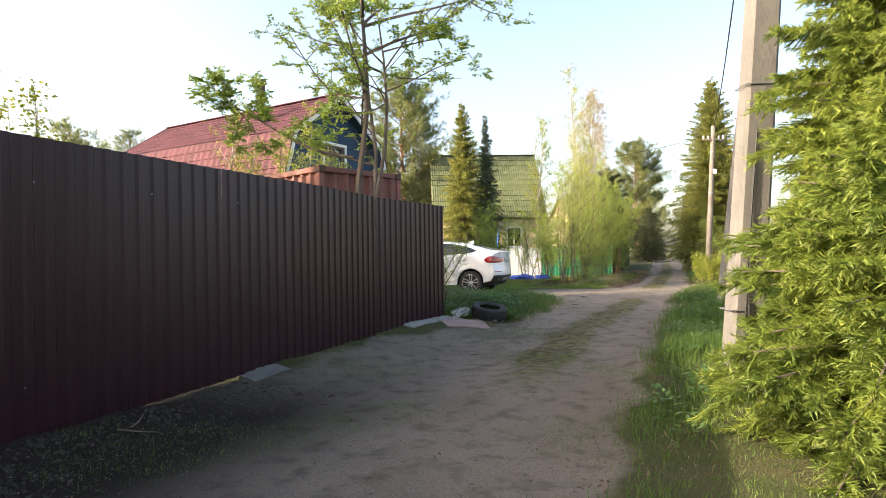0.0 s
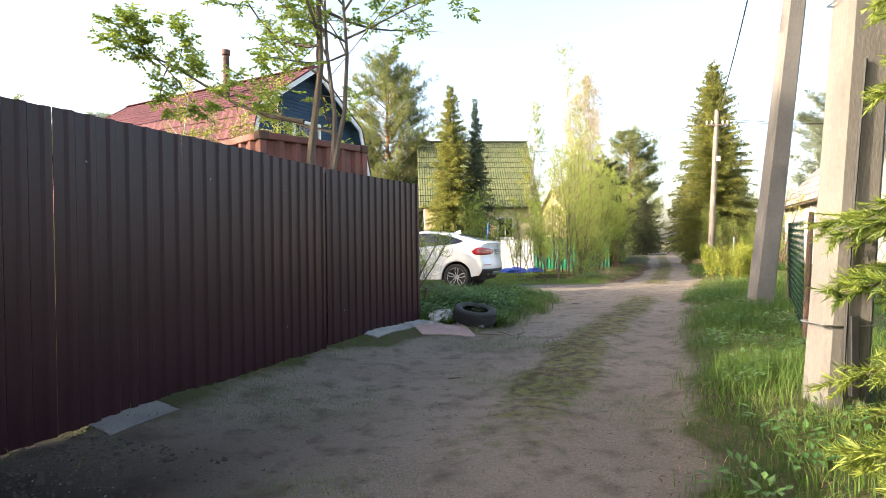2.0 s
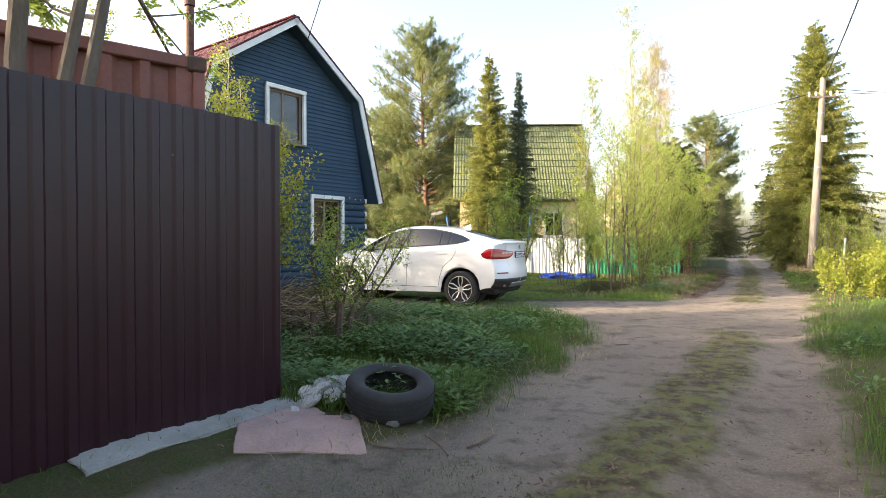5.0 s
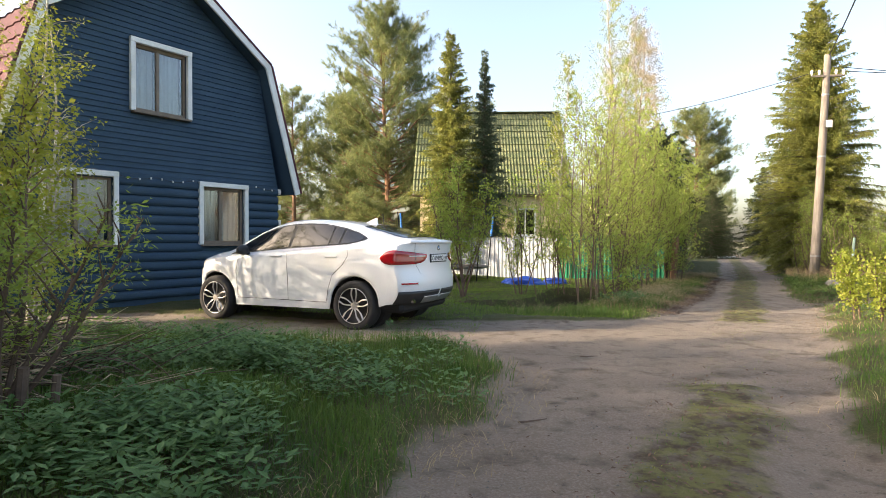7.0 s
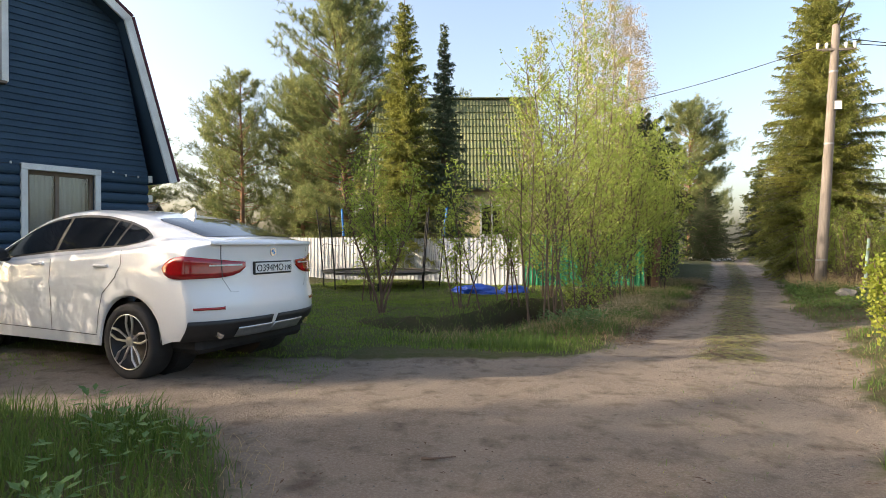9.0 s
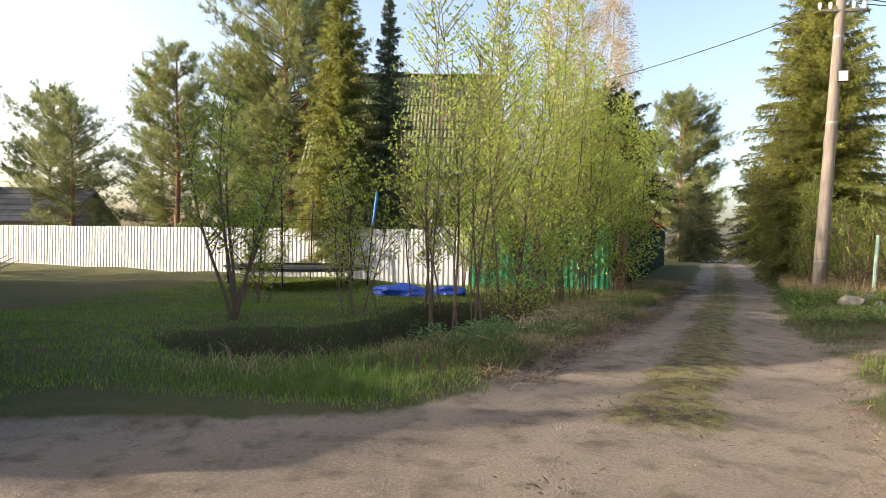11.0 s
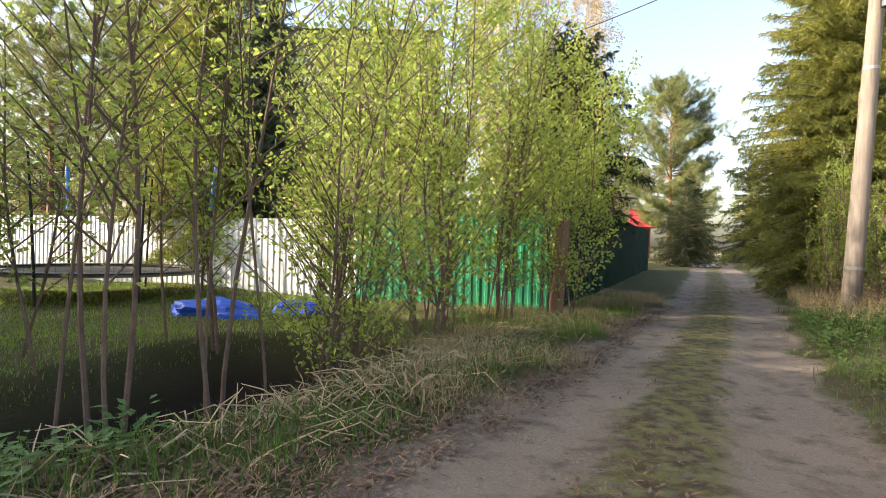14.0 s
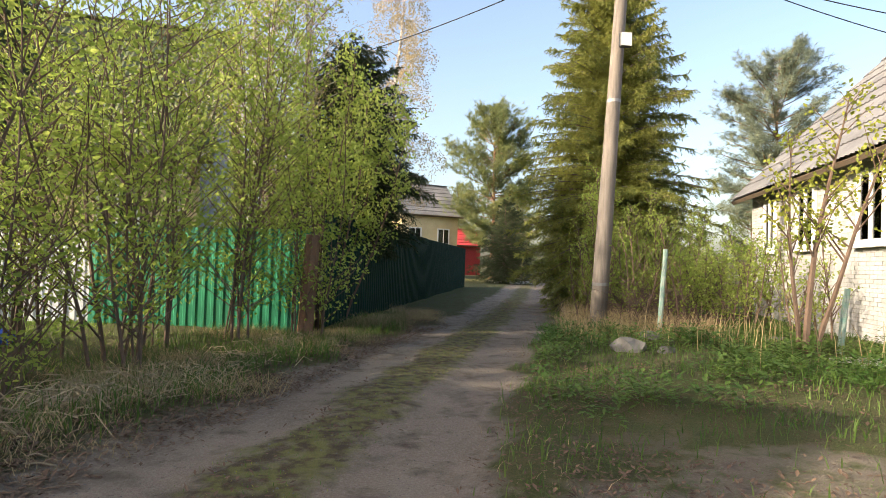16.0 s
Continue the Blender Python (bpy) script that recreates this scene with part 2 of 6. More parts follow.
class Soup:
    """Collects tubes and leaves as plain vertex and face lists."""

    def __init__(self):
        self.v, self.f = [], []

    def tube(self, pts, radii, sides=6, cap=True):
        base = len(self.v)
        for i, p in enumerate(pts):
            a = pts[min(i + 1, len(pts) - 1)] - pts[max(i - 1, 0)]
            if a.length < 1e-6:
                a = Vector((0, 0, 1))
            a.normalize()
            u = a.orthogonal().normalized()
            w = a.cross(u)
            for k in range(sides):
                t = 2 * math.pi * k / sides
                self.v.append(p + (u * math.cos(t) + w * math.sin(t)) * radii[i])
        for i in range(len(pts) - 1):
            for k in range(sides):
                a, b = base + i * sides + k, base + i * sides + (k + 1) % sides
                self.f.append((a, b, b + sides, a + sides))
        if cap:
            self.f.append(tuple(base + (len(pts) - 1) * sides + k for k in range(sides)))
            self.f.append(tuple(base + k for k in reversed(range(sides))))

    def leaf(self, p, d, n, length, width):
        """A folded pointed leaf from p along d."""
        s = d.cross(n)
        if s.length < 1e-5:
            return
        s = s.normalized() * width / 2
        b = len(self.v)
        mid = p + d * length * 0.5
        self.v += [p, mid + s + n * width * 0.12, p + d * length, mid - s + n * width * 0.12]
        self.f += [(b, b + 1, b + 2), (b, b + 2, b + 3)]

    def needle(self, p, d, s):
        b = len(self.v)
        self.v += [p - s, p + s, p + d]
        self.f.append((b, b + 1, b + 2))

    def put(self, name, material, parent=None, label="", smooth=False):
        return mesh_object(name, self.v, self.f, material, parent, label, smooth)


def rvec(rng, flat=1.0):
    while True:
        v = Vector((rng.uniform(-1, 1), rng.uniform(-1, 1), rng.uniform(-1, 1) * flat))
        if 0.05 < v.length < 1:
            return v.normalized()


# ---- ground ----
RIGHT = ((-30, -6), (-5, 0.0), (2, 1.55), (4.8, 2.4), (9.2, 3.9), (11.3, 4.75), (13.8, 5.6), (18.3, 7.5), (21.9, 9.05), (26, 10.2), (29.8, 11.4), (34, 13.0), (45, 16.4), (64, 22), (90, 29), (140, 45))
LEFT = ((-30, -14), (-5, -5), (2, -2.4), (5, -1.5), (7.4, -0.7), (9.2, 1.0), (12, 2.25), (13.8, 2.75), (15, 2.65), (15.9, 2.0), (16.4, -3.5), (17.2, -6), (18.3, -5.5), (18.45, 1.2), (18.65, 3.3), (19.2, 4.65), (20.0, 5.25), (22.3, 6.0), (26.5, 7.75), (30.8, 9.2), (34, 10.6), (45, 14), (64, 19.4), (90, 26), (140, 41))
STRIP = ((-30, -10), (-5, -1.6), (6, 1.55), (9, 2.5), (12.7, 4.2), (20.9, 7.15), (25.1, 8.6), (26.8, 9.15), (30, 10.3), (40, 13.6), (64, 20.6), (90, 27.5), (140, 43))
RISE = ((-30, 0.0), (6, -0.02), (13, 0.03), (18, 0.0), (22, -0.1), (25, -0.2), (32, -0.17), (45, -0.1), (64, 0.02), (140, 0.1))
DITCH = ((2.55, 22.1), (3.0, 22.2), (3.75, 22.9), (4.3, 24.2), (4.9, 26.2))


def along(table, y):
    return np.interp(y, [p[0] for p in table], [p[1] for p in table])


def ditch_gap(x, y):
    """Distance from the ditch's middle line."""
    best = np.full(np.shape(x), 99.0)
    for (ax, ay), (bx, by) in zip(DITCH, DITCH[1:]):
        dx, dy = bx - ax, by - ay
        t = np.clip(((x - ax) * dx + (y - ay) * dy) / (dx * dx + dy * dy), 0, 1)
        best = np.minimum(best, np.hypot(x - ax - t * dx, y - ay - t * dy))
    return best


def wobble(x, y):
    return 0.5 * (np.sin(1.3 * x + 2.1 * np.sin(0.7 * y)) + np.sin(1.7 * y + 1.3 * np.sin(0.9 * x + 1)))


def masks(x, y):
    """How much each spot is driven earth (0 to 1), and how much of it is middle strip."""
    w = 0.18 * wobble(x * 2.2, y * 2.2)
    inside = np.minimum(x - along(LEFT, y), along(RIGHT, y) - x) + w
    earth = np.clip(inside / 0.5 + 0.5, 0, 1)
    patch = np.clip(1.4 - np.hypot((x - 11.2) / 2.6, (y - 23.6) / 1.7) + w * 2, 0, 1)
    earth = np.maximum(earth, 0.55 * patch)
    s = np.abs(x - along(STRIP, y)) + w * 0.6
    strip = np.clip((0.42 - s) / 0.3 + 0.5, 0, 1) * np.clip((y - 3) / 3, 0, 1)
    strip = strip * np.where((y > 14.6) & (y < 19.4), 0.35, 1.0)
    return earth, strip


def height(x, y):
    earth, strip = masks(x, y)
    z = along(RISE, y) + 0.07 * (1 - earth) + 0.035 * strip * earth
    z = z + 0.012 * wobble(x * 5, y * 5) + 0.05 * (1 - earth) * wobble(x * 0.9, y * 0.9)
    z = z + np.where(x > along(RIGHT, y), np.clip((x - along(RIGHT, y)) * 0.06, 0, 0.14), 0)
    fx = x - along(((-30, -9), (2.2, -2.5), (7.4, -0.9), (9.5, 0.0), (10, 0.1), (60, 0.1)), y)
    z = z + 0.12 * np.clip(1 - np.abs(fx) / 1.2, 0, 1) * np.clip((10 - y) / 0.5, 0, 1)
    g = ditch_gap(x, y)
    return z - 0.95 * np.clip(1.3 - g / 1.0, 0, 1) ** 0.7


def ground_z(x, y):
    return float(height(np.array(float(x)), np.array(float(y))))


def build_ground():
    xs = np.concatenate([np.linspace(-600, -60, 10), np.linspace(-50, -13, 20), np.arange(-12, 20, 0.16), np.linspace(21, 60, 25), np.linspace(75, 600, 10)])
    ys = np.concatenate([np.linspace(-600, -40, 10), np.linspace(-30, -4, 14), np.arange(-3, 36, 0.16), np.linspace(37, 80, 50), np.linspace(90, 700, 14)])
    X, Y = np.meshgrid(xs, ys)
    Z = height(X, Y)
    n, m = len(ys), len(xs)
    co = np.stack([X, Y, Z], -1).reshape(-1, 3)
    i = np.arange(n * m).reshape(n, m)
    quads = np.stack([i[:-1, :-1], i[:-1, 1:], i[1:, 1:], i[1:, :-1]], -1).reshape(-1, 4)
    me = bpy.data.meshes.new("ground")
    me.from_pydata(co.tolist(), [], quads.tolist())
    me.polygons.foreach_set("use_smooth", [True] * len(me.polygons))
    earth, strip = masks(X, Y)
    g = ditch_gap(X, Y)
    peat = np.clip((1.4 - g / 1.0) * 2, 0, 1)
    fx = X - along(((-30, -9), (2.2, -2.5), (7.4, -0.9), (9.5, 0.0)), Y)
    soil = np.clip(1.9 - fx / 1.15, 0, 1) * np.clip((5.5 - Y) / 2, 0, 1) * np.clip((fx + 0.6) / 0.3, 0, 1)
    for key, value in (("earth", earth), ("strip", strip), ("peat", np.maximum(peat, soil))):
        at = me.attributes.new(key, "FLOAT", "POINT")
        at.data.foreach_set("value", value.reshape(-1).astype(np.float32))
    m = bpy.data.materials.new("ground_soil")
    m.use_nodes = True
    N, L = m.node_tree.nodes, m.node_tree.links
    b = N["Principled BSDF"]
    b.inputs["Roughness"].default_value = 0.95
    b.inputs["Specular IOR Level"].default_value = 0.2
    tc = N.new("ShaderNodeTexCoord")

    def noise_of(scale, detail=6, rough=0.6):
        n = N.new("ShaderNodeTexNoise")
        n.inputs["Scale"].default_value, n.inputs["Detail"].default_value, n.inputs["Roughness"].default_value = scale, detail, rough
        L.new(tc.outputs["Object"], n.inputs["Vector"])
        return n.outputs["Fac"]

    def blend(fac, a, b2):
        x = N.new("ShaderNodeMix")
        x.data_type = "RGBA"
        for sock, v in ((x.inputs["A"], a), (x.inputs["B"], b2)):
            if isinstance(v, tuple):
                sock.default_value = (*v, 1)
            else:
                L.new(v, sock)
        L.new(fac, x.inputs["Factor"])
        return x.outputs["Result"]

    def ranged(v, lo, hi):
        r = N.new("ShaderNodeMapRange")
        r.inputs["From Min"].default_value, r.inputs["From Max"].default_value = lo, hi
        L.new(v, r.inputs["Value"])
        return r.outputs["Result"]

    def attr(key):
        a = N.new("ShaderNodeAttribute")
        a.attribute_name = key
        return a.outputs["Fac"]

    def math2(op, a, b2):
        x = N.new("ShaderNodeMath")
        x.operation = op
        for sock, v in ((x.inputs[0], a), (x.inputs[1], b2)):
            if isinstance(v, float):
                sock.default_value = v
            else:
                L.new(v, sock)
        return x.outputs[0]

    mid, tiny, wide = noise_of(3.5), noise_of(55, 8, 0.7), noise_of(0.7, 4)
    track = blend(ranged(wide, 0.35, 0.65), (0.25, 0.207, 0.166), (0.185, 0.15, 0.119))
    track = blend(ranged(tiny, 0.45, 0.75), track, (0.33, 0.285, 0.238))
    track = blend(ranged(mid, 0.5, 0.72), track, (0.115, 0.09, 0.068))
    track = blend(ranged(noise_of(14, 8, 0.7), 0.6, 0.74), track, (0.085, 0.068, 0.052))
    turf = blend(ranged(mid, 0.35, 0.65), (0.08, 0.095, 0.03), (0.12, 0.1, 0.055))
    turf = blend(ranged(tiny, 0.4, 0.7), turf, (0.05, 0.06, 0.022))
    e = math2("ADD", attr("earth"), math2("MULTIPLY", math2("SUBTRACT", mid, 0.5), 1.1))
    col = blend(ranged(e, 0.35, 0.65), turf, track)
    st = math2("ADD", attr("strip"), math2("MULTIPLY", math2("SUBTRACT", noise_of(6), 0.5), 1.6))
    moss = blend(ranged(noise_of(8), 0.42, 0.6), (0.165, 0.16, 0.06), (0.08, 0.062, 0.042))
    col = blend(ranged(st, 0.45, 1.0), col, moss)
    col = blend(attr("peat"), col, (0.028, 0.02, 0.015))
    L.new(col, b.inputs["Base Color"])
    bp = N.new("ShaderNodeBump")
    bp.inputs["Strength"].default_value, bp.inputs["Distance"].default_value = 0.9, 0.05
    L.new(math2("ADD", tiny, math2("MULTIPLY", mid, 1.5)), bp.inputs["Height"])
    L.new(bp.outputs["Normal"], b.inputs["Normal"])
    me.materials.append(m)
    tagged(new("ground", me), "rutted dirt road between rough grass verges", "ground", kind="structure")


build_ground()

# ---- sheet fences ----
def sheet_mesh(name, width, z0, z1, material, pitch=0.16, depth=0.02, rib=0.4):
    """One profiled steel sheet, x along, ribs towards -y."""
    xs, ys = [], []
    x = 0.0
    while x < width - 1e-6:
        for fx, fy in ((0, 0), (1 - rib - 0.12, 0), (1 - rib, 1), (0.88, 1)):
            xs.append(x + fx * pitch)
            ys.append(-depth * fy)
        x += pitch
    xs.append(x)
    ys.append(0)
    v, f = [], []
    for x, y in zip(xs, ys):
        v += [(x, y, z0), (x, y, z1), (x, y + 0.002, z0), (x, y + 0.002, z1)]
    for i in range(len(xs) - 1):
        a, b = 4 * i, 4 * i + 4
        f += [(a, b, b + 1, a + 1), (a + 2, a + 3, b + 3, b + 2), (a + 1, b + 1, b + 3, a + 3), (a, a + 2, b + 2, b)]
    me = bpy.data.meshes.new(name)
    me.from_pydata(v, [], f)
    me.materials.append(material)
    return me


def sheet_fence(name, a, b, z0, z1, material, frame_material, label, post_every=2.5, sheet=1.15, seed=1, lap=0.0):
    """A fence run from a to b: sheets on two rails between posts; the ribbed face looks to the right of a-b."""
    rng = random.Random(seed)
    a, b = Vector((*a, 0)), Vector((*b, 0))
    d = b - a
    length = d.length
    root = thing(name, axes(a, d), label, "fence")
    n = max(1, round(length / sheet))
    w = length / n
    ribs = max(4, round(w / 0.155))
    me = sheet_mesh("sheet", w, z0, z1, material, pitch=w / ribs)
    for i in range(n):
        ob = new("sheet", me)
        ob.parent = root
        ob.location = (i * w, rng.uniform(-0.004, 0.004) - 0.002 * (i % 2), rng.uniform(-0.012, 0.012))
        ob.rotation_euler = (rng.uniform(-0.006, 0.006), 0, 0)
    for z in (z0 + 0.35, z1 - 0.35):
        part("rail", box(0, length, 0.012, 0.052, z, z + 0.04), frame_material, root)
    k = max(1, round(length / post_every))
    for i in range(k + 1):
        x = min(max(i * length / k, 0.04), length - 0.04)
        part("post", box(x - 0.03, x + 0.03, 0.055, 0.115, -0.4, z1 - 0.03, 0.004), frame_material, root)
    # screw heads
    me = bpy.data.meshes.new("screw")
    bm = box(-0.006, 0.006, -0.006, 0, -0.006, 0.006)
    bm.to_mesh(me)
    bm.free()
    me.materials.append(M_STEEL)
    for i in range(n):
        for z in (z0 + 0.37, z1 - 0.33):
            ob = new("screw", me)
            ob.parent = root
            ob.location = (i * w + 0.25 * w + rng.uniform(-0.05, 0.05), -0.004, z + rng.uniform(-0.01, 0.01))
    return root


sheet_fence("sheet_fence", (-4.35, -5.0), (-2.5, 2.2), 0.10, 2.27, M_FENCE, M_FRAME, "dark brown profiled steel fence beside the dirt road", seed=2)
sheet_fence("sheet_fence", (-2.5, 2.2), (-0.9, 7.42), 0.13, 2.29, M_FENCE, M_FRAME, "dark brown profiled steel fence with small scratches", seed=3)
sheet_fence("sheet_gate", (-0.885, 7.455), (0.01, 9.5), 0.17, 2.29, M_FENCE, M_FRAME, "dark brown profiled steel gate leaf at the fence's end", seed=4)
sheet_fence("sheet_fence", (-17.0, 36.8), (4.0, 31.9), -0.25, 1.5, M_WSHEET, M_STEEL, "white profiled steel fence behind the lawn", seed=5)
sheet_fence("sheet_fence", (4.05, 31.6), (7.85, 30.95), -0.1, 1.62, M_GSHEET, M_FRAME, "bright green profiled steel fence among shrubs", seed=6)
sheet_fence("sheet_fence", (8.05, 31.2), (13.4, 50.0), -0.05, 1.95, M_DGSHEET, M_FRAME, "very dark green profiled steel fence along the road", seed=7)


# ---- shipping container ----
def container():
    root = thing("shipping_container", axes((-2.05, 8.4, 0.2), (-0.77, 0.64)), "faded red-brown corrugated steel shipping container behind the fence", "container")
    L, W, H = 6.0, 1.9, 2.75

    def wall(name, length, m):
        v, f = [], []
        pitch, n = 0.27, int((length - 0.2) / 0.27)
        pts = [(0.1, 0)]
        for i in range(n):
            for fx, fy in ((0.08, 0), (0.26, 0.055), (0.65, 0.055), (0.83, 0)):
                pts.append((0.1 + (i + fx) * pitch, fy))
        pts.append((length - 0.1, 0))
        for x, y in pts:
            v += [m @ Vector((x, y, 0.15)), m @ Vector((x, y, H - 0.1)), m @ Vector((x, y + 0.003, 0.15)), m @ Vector((x, y + 0.003, H - 0.1))]
        for i in range(len(pts) - 1):
            a, b = 4 * i, 4 * i + 4
            f += [(a, b, b + 1, a + 1), (a + 2, a + 3, b + 3, b + 2), (a + 1, b + 1, b + 3, a + 3)]
        mesh_object(name, v, f, M_CONT, root)

    # the end that faces the road runs along -y of the local frame
    end = Matrix.Rotation(radians(-90), 4, "Z")
    wall("end_wall", W, Matrix.Translation((0.03, 0, 0)) @ Matrix(((0, 1, 0, 0), (-1, 0, 0, 0), (0, 0, 1, 0), (0, 0, 0, 1))))
    wall("side_wall", L, Matrix.Translation((0, -0.03, 0)) @ Matrix(((1, 0, 0, 0), (0, -1, 0, 0), (0, 0, 1, 0), (0, 0, 0, 1))))
    wall("side_wall", L, Matrix.Translation((0, -W + 0.03, 0)))
    part("back_wall", box(L - 0.05, L - 0.02, -W + 0.1, -0.1, 0.1, H - 0.05), M_CONT, root)
    part("roof", box(0.06, L - 0.06, -W + 0.06, -0.06, H - 0.06, H - 0.02), M_CONT, root)
    part("floor", box(0.06, L - 0.06, -W + 0.06, -0.06, 0.02, 0.14), M_RUST, root)
    for x in (0, L - 0.1):
        for y in (-0.1, -W):
            part("corner_post", box(x, x + 0.1, y, y + 0.1, 0.12, H - 0.12, 0.01), M_CONT, root)
            for z in (0, H - 0.12):
                part("corner_casting", box(x - 0.012, x + 0.15, y - 0.012 if y < -1 else y - 0.04, y + 0.14 if y < -1 else y + 0.112, z, z + 0.13, 0.015), M_RUST, root)
        for z in (0.02, H - 0.1):
            part("end_rail", box(x + 0.01, x + 0.09, -W + 0.12, -0.12, z, z + 0.1, 0.01), M_CONT, root)
    for y in (-0.09, -W + 0.01):
        for z in (0.02, H - 0.1):
            part("side_rail", box(0.12, L - 0.12, y, y + 0.08, z, z + 0.1, 0.01), M_CONT, root)


container()


# ---- blue house ----
def blue_house():
    D, Nn = Vector((0.449, 0.894, 0)).normalized(), Vector((0.894, -0.449, 0)).normalized()
    mid = Vector((-5.23, 19.71, 0)) + D * 0.65
    # local: x along the gable to the north, -y out of the gable, origin under the ridge
    root = thing("house", axes(mid, D), "two-storey blue wooden house with a red gambrel roof", "house")
    HW, LEN = 3.0, 10.0
    outline = [(-HW, 2.72), (-2.42, 5.62), (0, 7.3), (2.42, 5.62), (HW, 2.72)]

    def half(z):
        zs = [2.72, 5.62, 7.3]
        return float(np.interp(z, zs, [HW + 0.02, 2.44, 0.0]))

    openings = [(-0.65, 0.5, 4.1, 5.5, "w1"), (0.87, 1.97, 1.3, 2.62, "w2"), (-2.3, -1.1, 1.3, 2.66, "w3")]

    def pieces(z0, z1, w0, w1):
        """Spans of a board between z0 and z1, cut at the windows."""
        spans = [(-1, 1)]
        cuts = [(a, b) for a, b, c, d, _ in openings if c < z1 - 0.01 and d > z0 + 0.01]
        out, start = [], None
        edges = sorted(cuts)
        left = None
        for a, b in edges:
            out.append((left, a))
            left = b
        out.append((left, None))
        return out

    # clapboards of the upper gable
    z = 2.78
    step = 0.115
    while z < 7.25:
        w0, w1 = half(z), half(min(z + step, 7.3))
        for a, b in pieces(z, z + step, w0, w1):
            l0, l1 = (-w0, -w1) if a is None else (a, a)
            r0, r1 = (w0, w1) if b is None else (b, b)
            v = [(l0, -0.032, z), (r0, -0.032, z), (r1, -0.006, z + step), (l1, -0.006, z + step), (l0, 0.01, z), (r0, 0.01, z), (r1, 0.01, z + step), (l1, 0.01, z + step)]
            f = [(0, 1, 2, 3), (4, 7, 6, 5), (0, 4, 5, 1), (3, 2, 6, 7), (0, 3, 7, 4), (1, 5, 6, 2)]
            mesh_object("clapboard", v, f, M_BLUE, root)
        z += step
    # round logs of the lower storey
    z, step = 0.12, 0.2
    while z < 2.62:
        for a, b in pieces(z, z + step, HW, HW):
            l, r = (-HW - 0.0 if a is None else a), (HW if b is None else b)
            v, f = [], []
            prof = [(-0.012, 0.0), (-0.05, 0.02), (-0.075, 0.06), (-0.08, 0.1), (-0.075, 0.14), (-0.05, 0.18), (-0.012, 0.2)]
            for x in (l, r):
                v += [(x, py, z + pz) for py, pz in prof] + [(x, 0.02, z + 0.2), (x, 0.02, z)]
            n = len(prof) + 2
            for i in range(n):
                j = (i + 1) % n
                f.append((i, n + i, n + j, j))
            f += [tuple(range(n)), tuple(reversed(range(n, 2 * n)))]
            mesh_object("log", v, f, M_BLUE, root)
        z += step
    # white log ends at the corner
    for i in range(0, 13, 2):
        part("log_end", box(HW + 0.003, HW + 0.09, -0.075, 0.06, 0.17 + i * 0.2, 0.31 + i * 0.2, 0.01), M_WHITE, root)
    part("trim_board", box(-HW, HW, -0.045, 0.01, 2.64, 2.775, 0.006), M_BLUE, root)
    # inner shell: gable walls with window openings, long walls
    def gable(y0, y1, cut):
        xs = sorted({-HW, HW, -2.42, 2.42, 0} | ({o[0] for o in openings} | {o[1] for o in openings} if cut else set()))
        v, f = [], []

        def slab(x0, x1, za0, za1, zb0, zb1):
            b = len(v)
            for y in (y0, y1):
                v.extend([(x0, y, za0), (x1, y, zb0), (x1, y, zb1), (x0, y, za1)])
            f.extend([(b, b + 1, b + 2, b + 3), (b + 7, b + 6, b + 5, b + 4), (b, b + 4, b + 5, b + 1), (b + 3, b + 2, b + 6, b + 7), (b, b + 3, b + 7, b + 4), (b + 1, b + 5, b + 6, b + 2)])

        def top(x):
            return float(np.interp(abs(x), [0, 2.42, 3.0], [7.28, 5.6, 2.7]))

        for x0, x1 in zip(xs, xs[1:]):
            mid_x = (x0 + x1) / 2
            holes = sorted((o[2], o[3]) for o in openings if cut and o[0] - 0.01 < mid_x < o[1] + 0.01)
            lo = -0.1
            for h0, h1 in holes:
                slab(x0, x1, lo, h0, lo, h0)
                lo = h1
            slab(x0, x1, lo, top(x0), lo, top(x1))
        return v, f

    v, f = gable(0.012, 0.16, True)
    mesh_object("gable_wall", v, f, M_BLUE, root)
    v, f = gable(LEN - 0.15, LEN, False)
    mesh_object("gable_wall", v, f, M_BLUE, root)
    for x in (-HW, HW - 0.14):
        part("long_wall", box(x, x + 0.14, 0.165, LEN - 0.155, -0.1, 2.72), M_BLUE, root)
    part("upper_floor", box(-HW + 0.15, HW - 0.15, 0.2, LEN - 0.2, 2.68, 2.8), M_DARKROOM, root)
    # roof: tile sheets on four slopes with stepped courses
    edge = [(-HW - 0.42, 2.6), (-2.5, 5.72), (0, 7.45), (2.5, 5.72), (HW + 0.42, 2.6)]
    for i in range(4):
        (xa, za), (xb, zb) = edge[i], edge[i + 1]
        if i >= 2:
            xa, za, xb, zb = xb, zb, xa, za
        slope = Vector((xb - xa, 0, zb - za))
        n_course = max(2, round(slope.length / 0.35))
        out = Vector((-slope.z, 0, slope.x)).normalized()
        if out.z < 0:
            out = -out
        v, f = [], []
        cols = int((LEN + 0.8) / 0.09)
        for c in range(n_course):
            for end in (0, 1):
                for k in range(cols + 1):
                    y = -0.42 + k * (LEN + 0.84) / cols
                    ripple = 0.016 * math.cos(k * math.pi / 2 * 1.0) if i != 9 else 0
                    lift = (0.03 if end == 0 else 0.004) + ripple
                    p = Vector((xa, y, za)) + slope * ((c + end) / n_course) + out * lift
                    v.append(p)
            b = c * 2 * (cols + 1)
            for k in range(cols):
                f.append((b + k, b + k + 1, b + cols + 2 + k, b + cols + 1 + k))
                if c:
                    q = b - (cols + 1)
                    f.append((q + k, q + k + 1, b + k + 1, b + k))
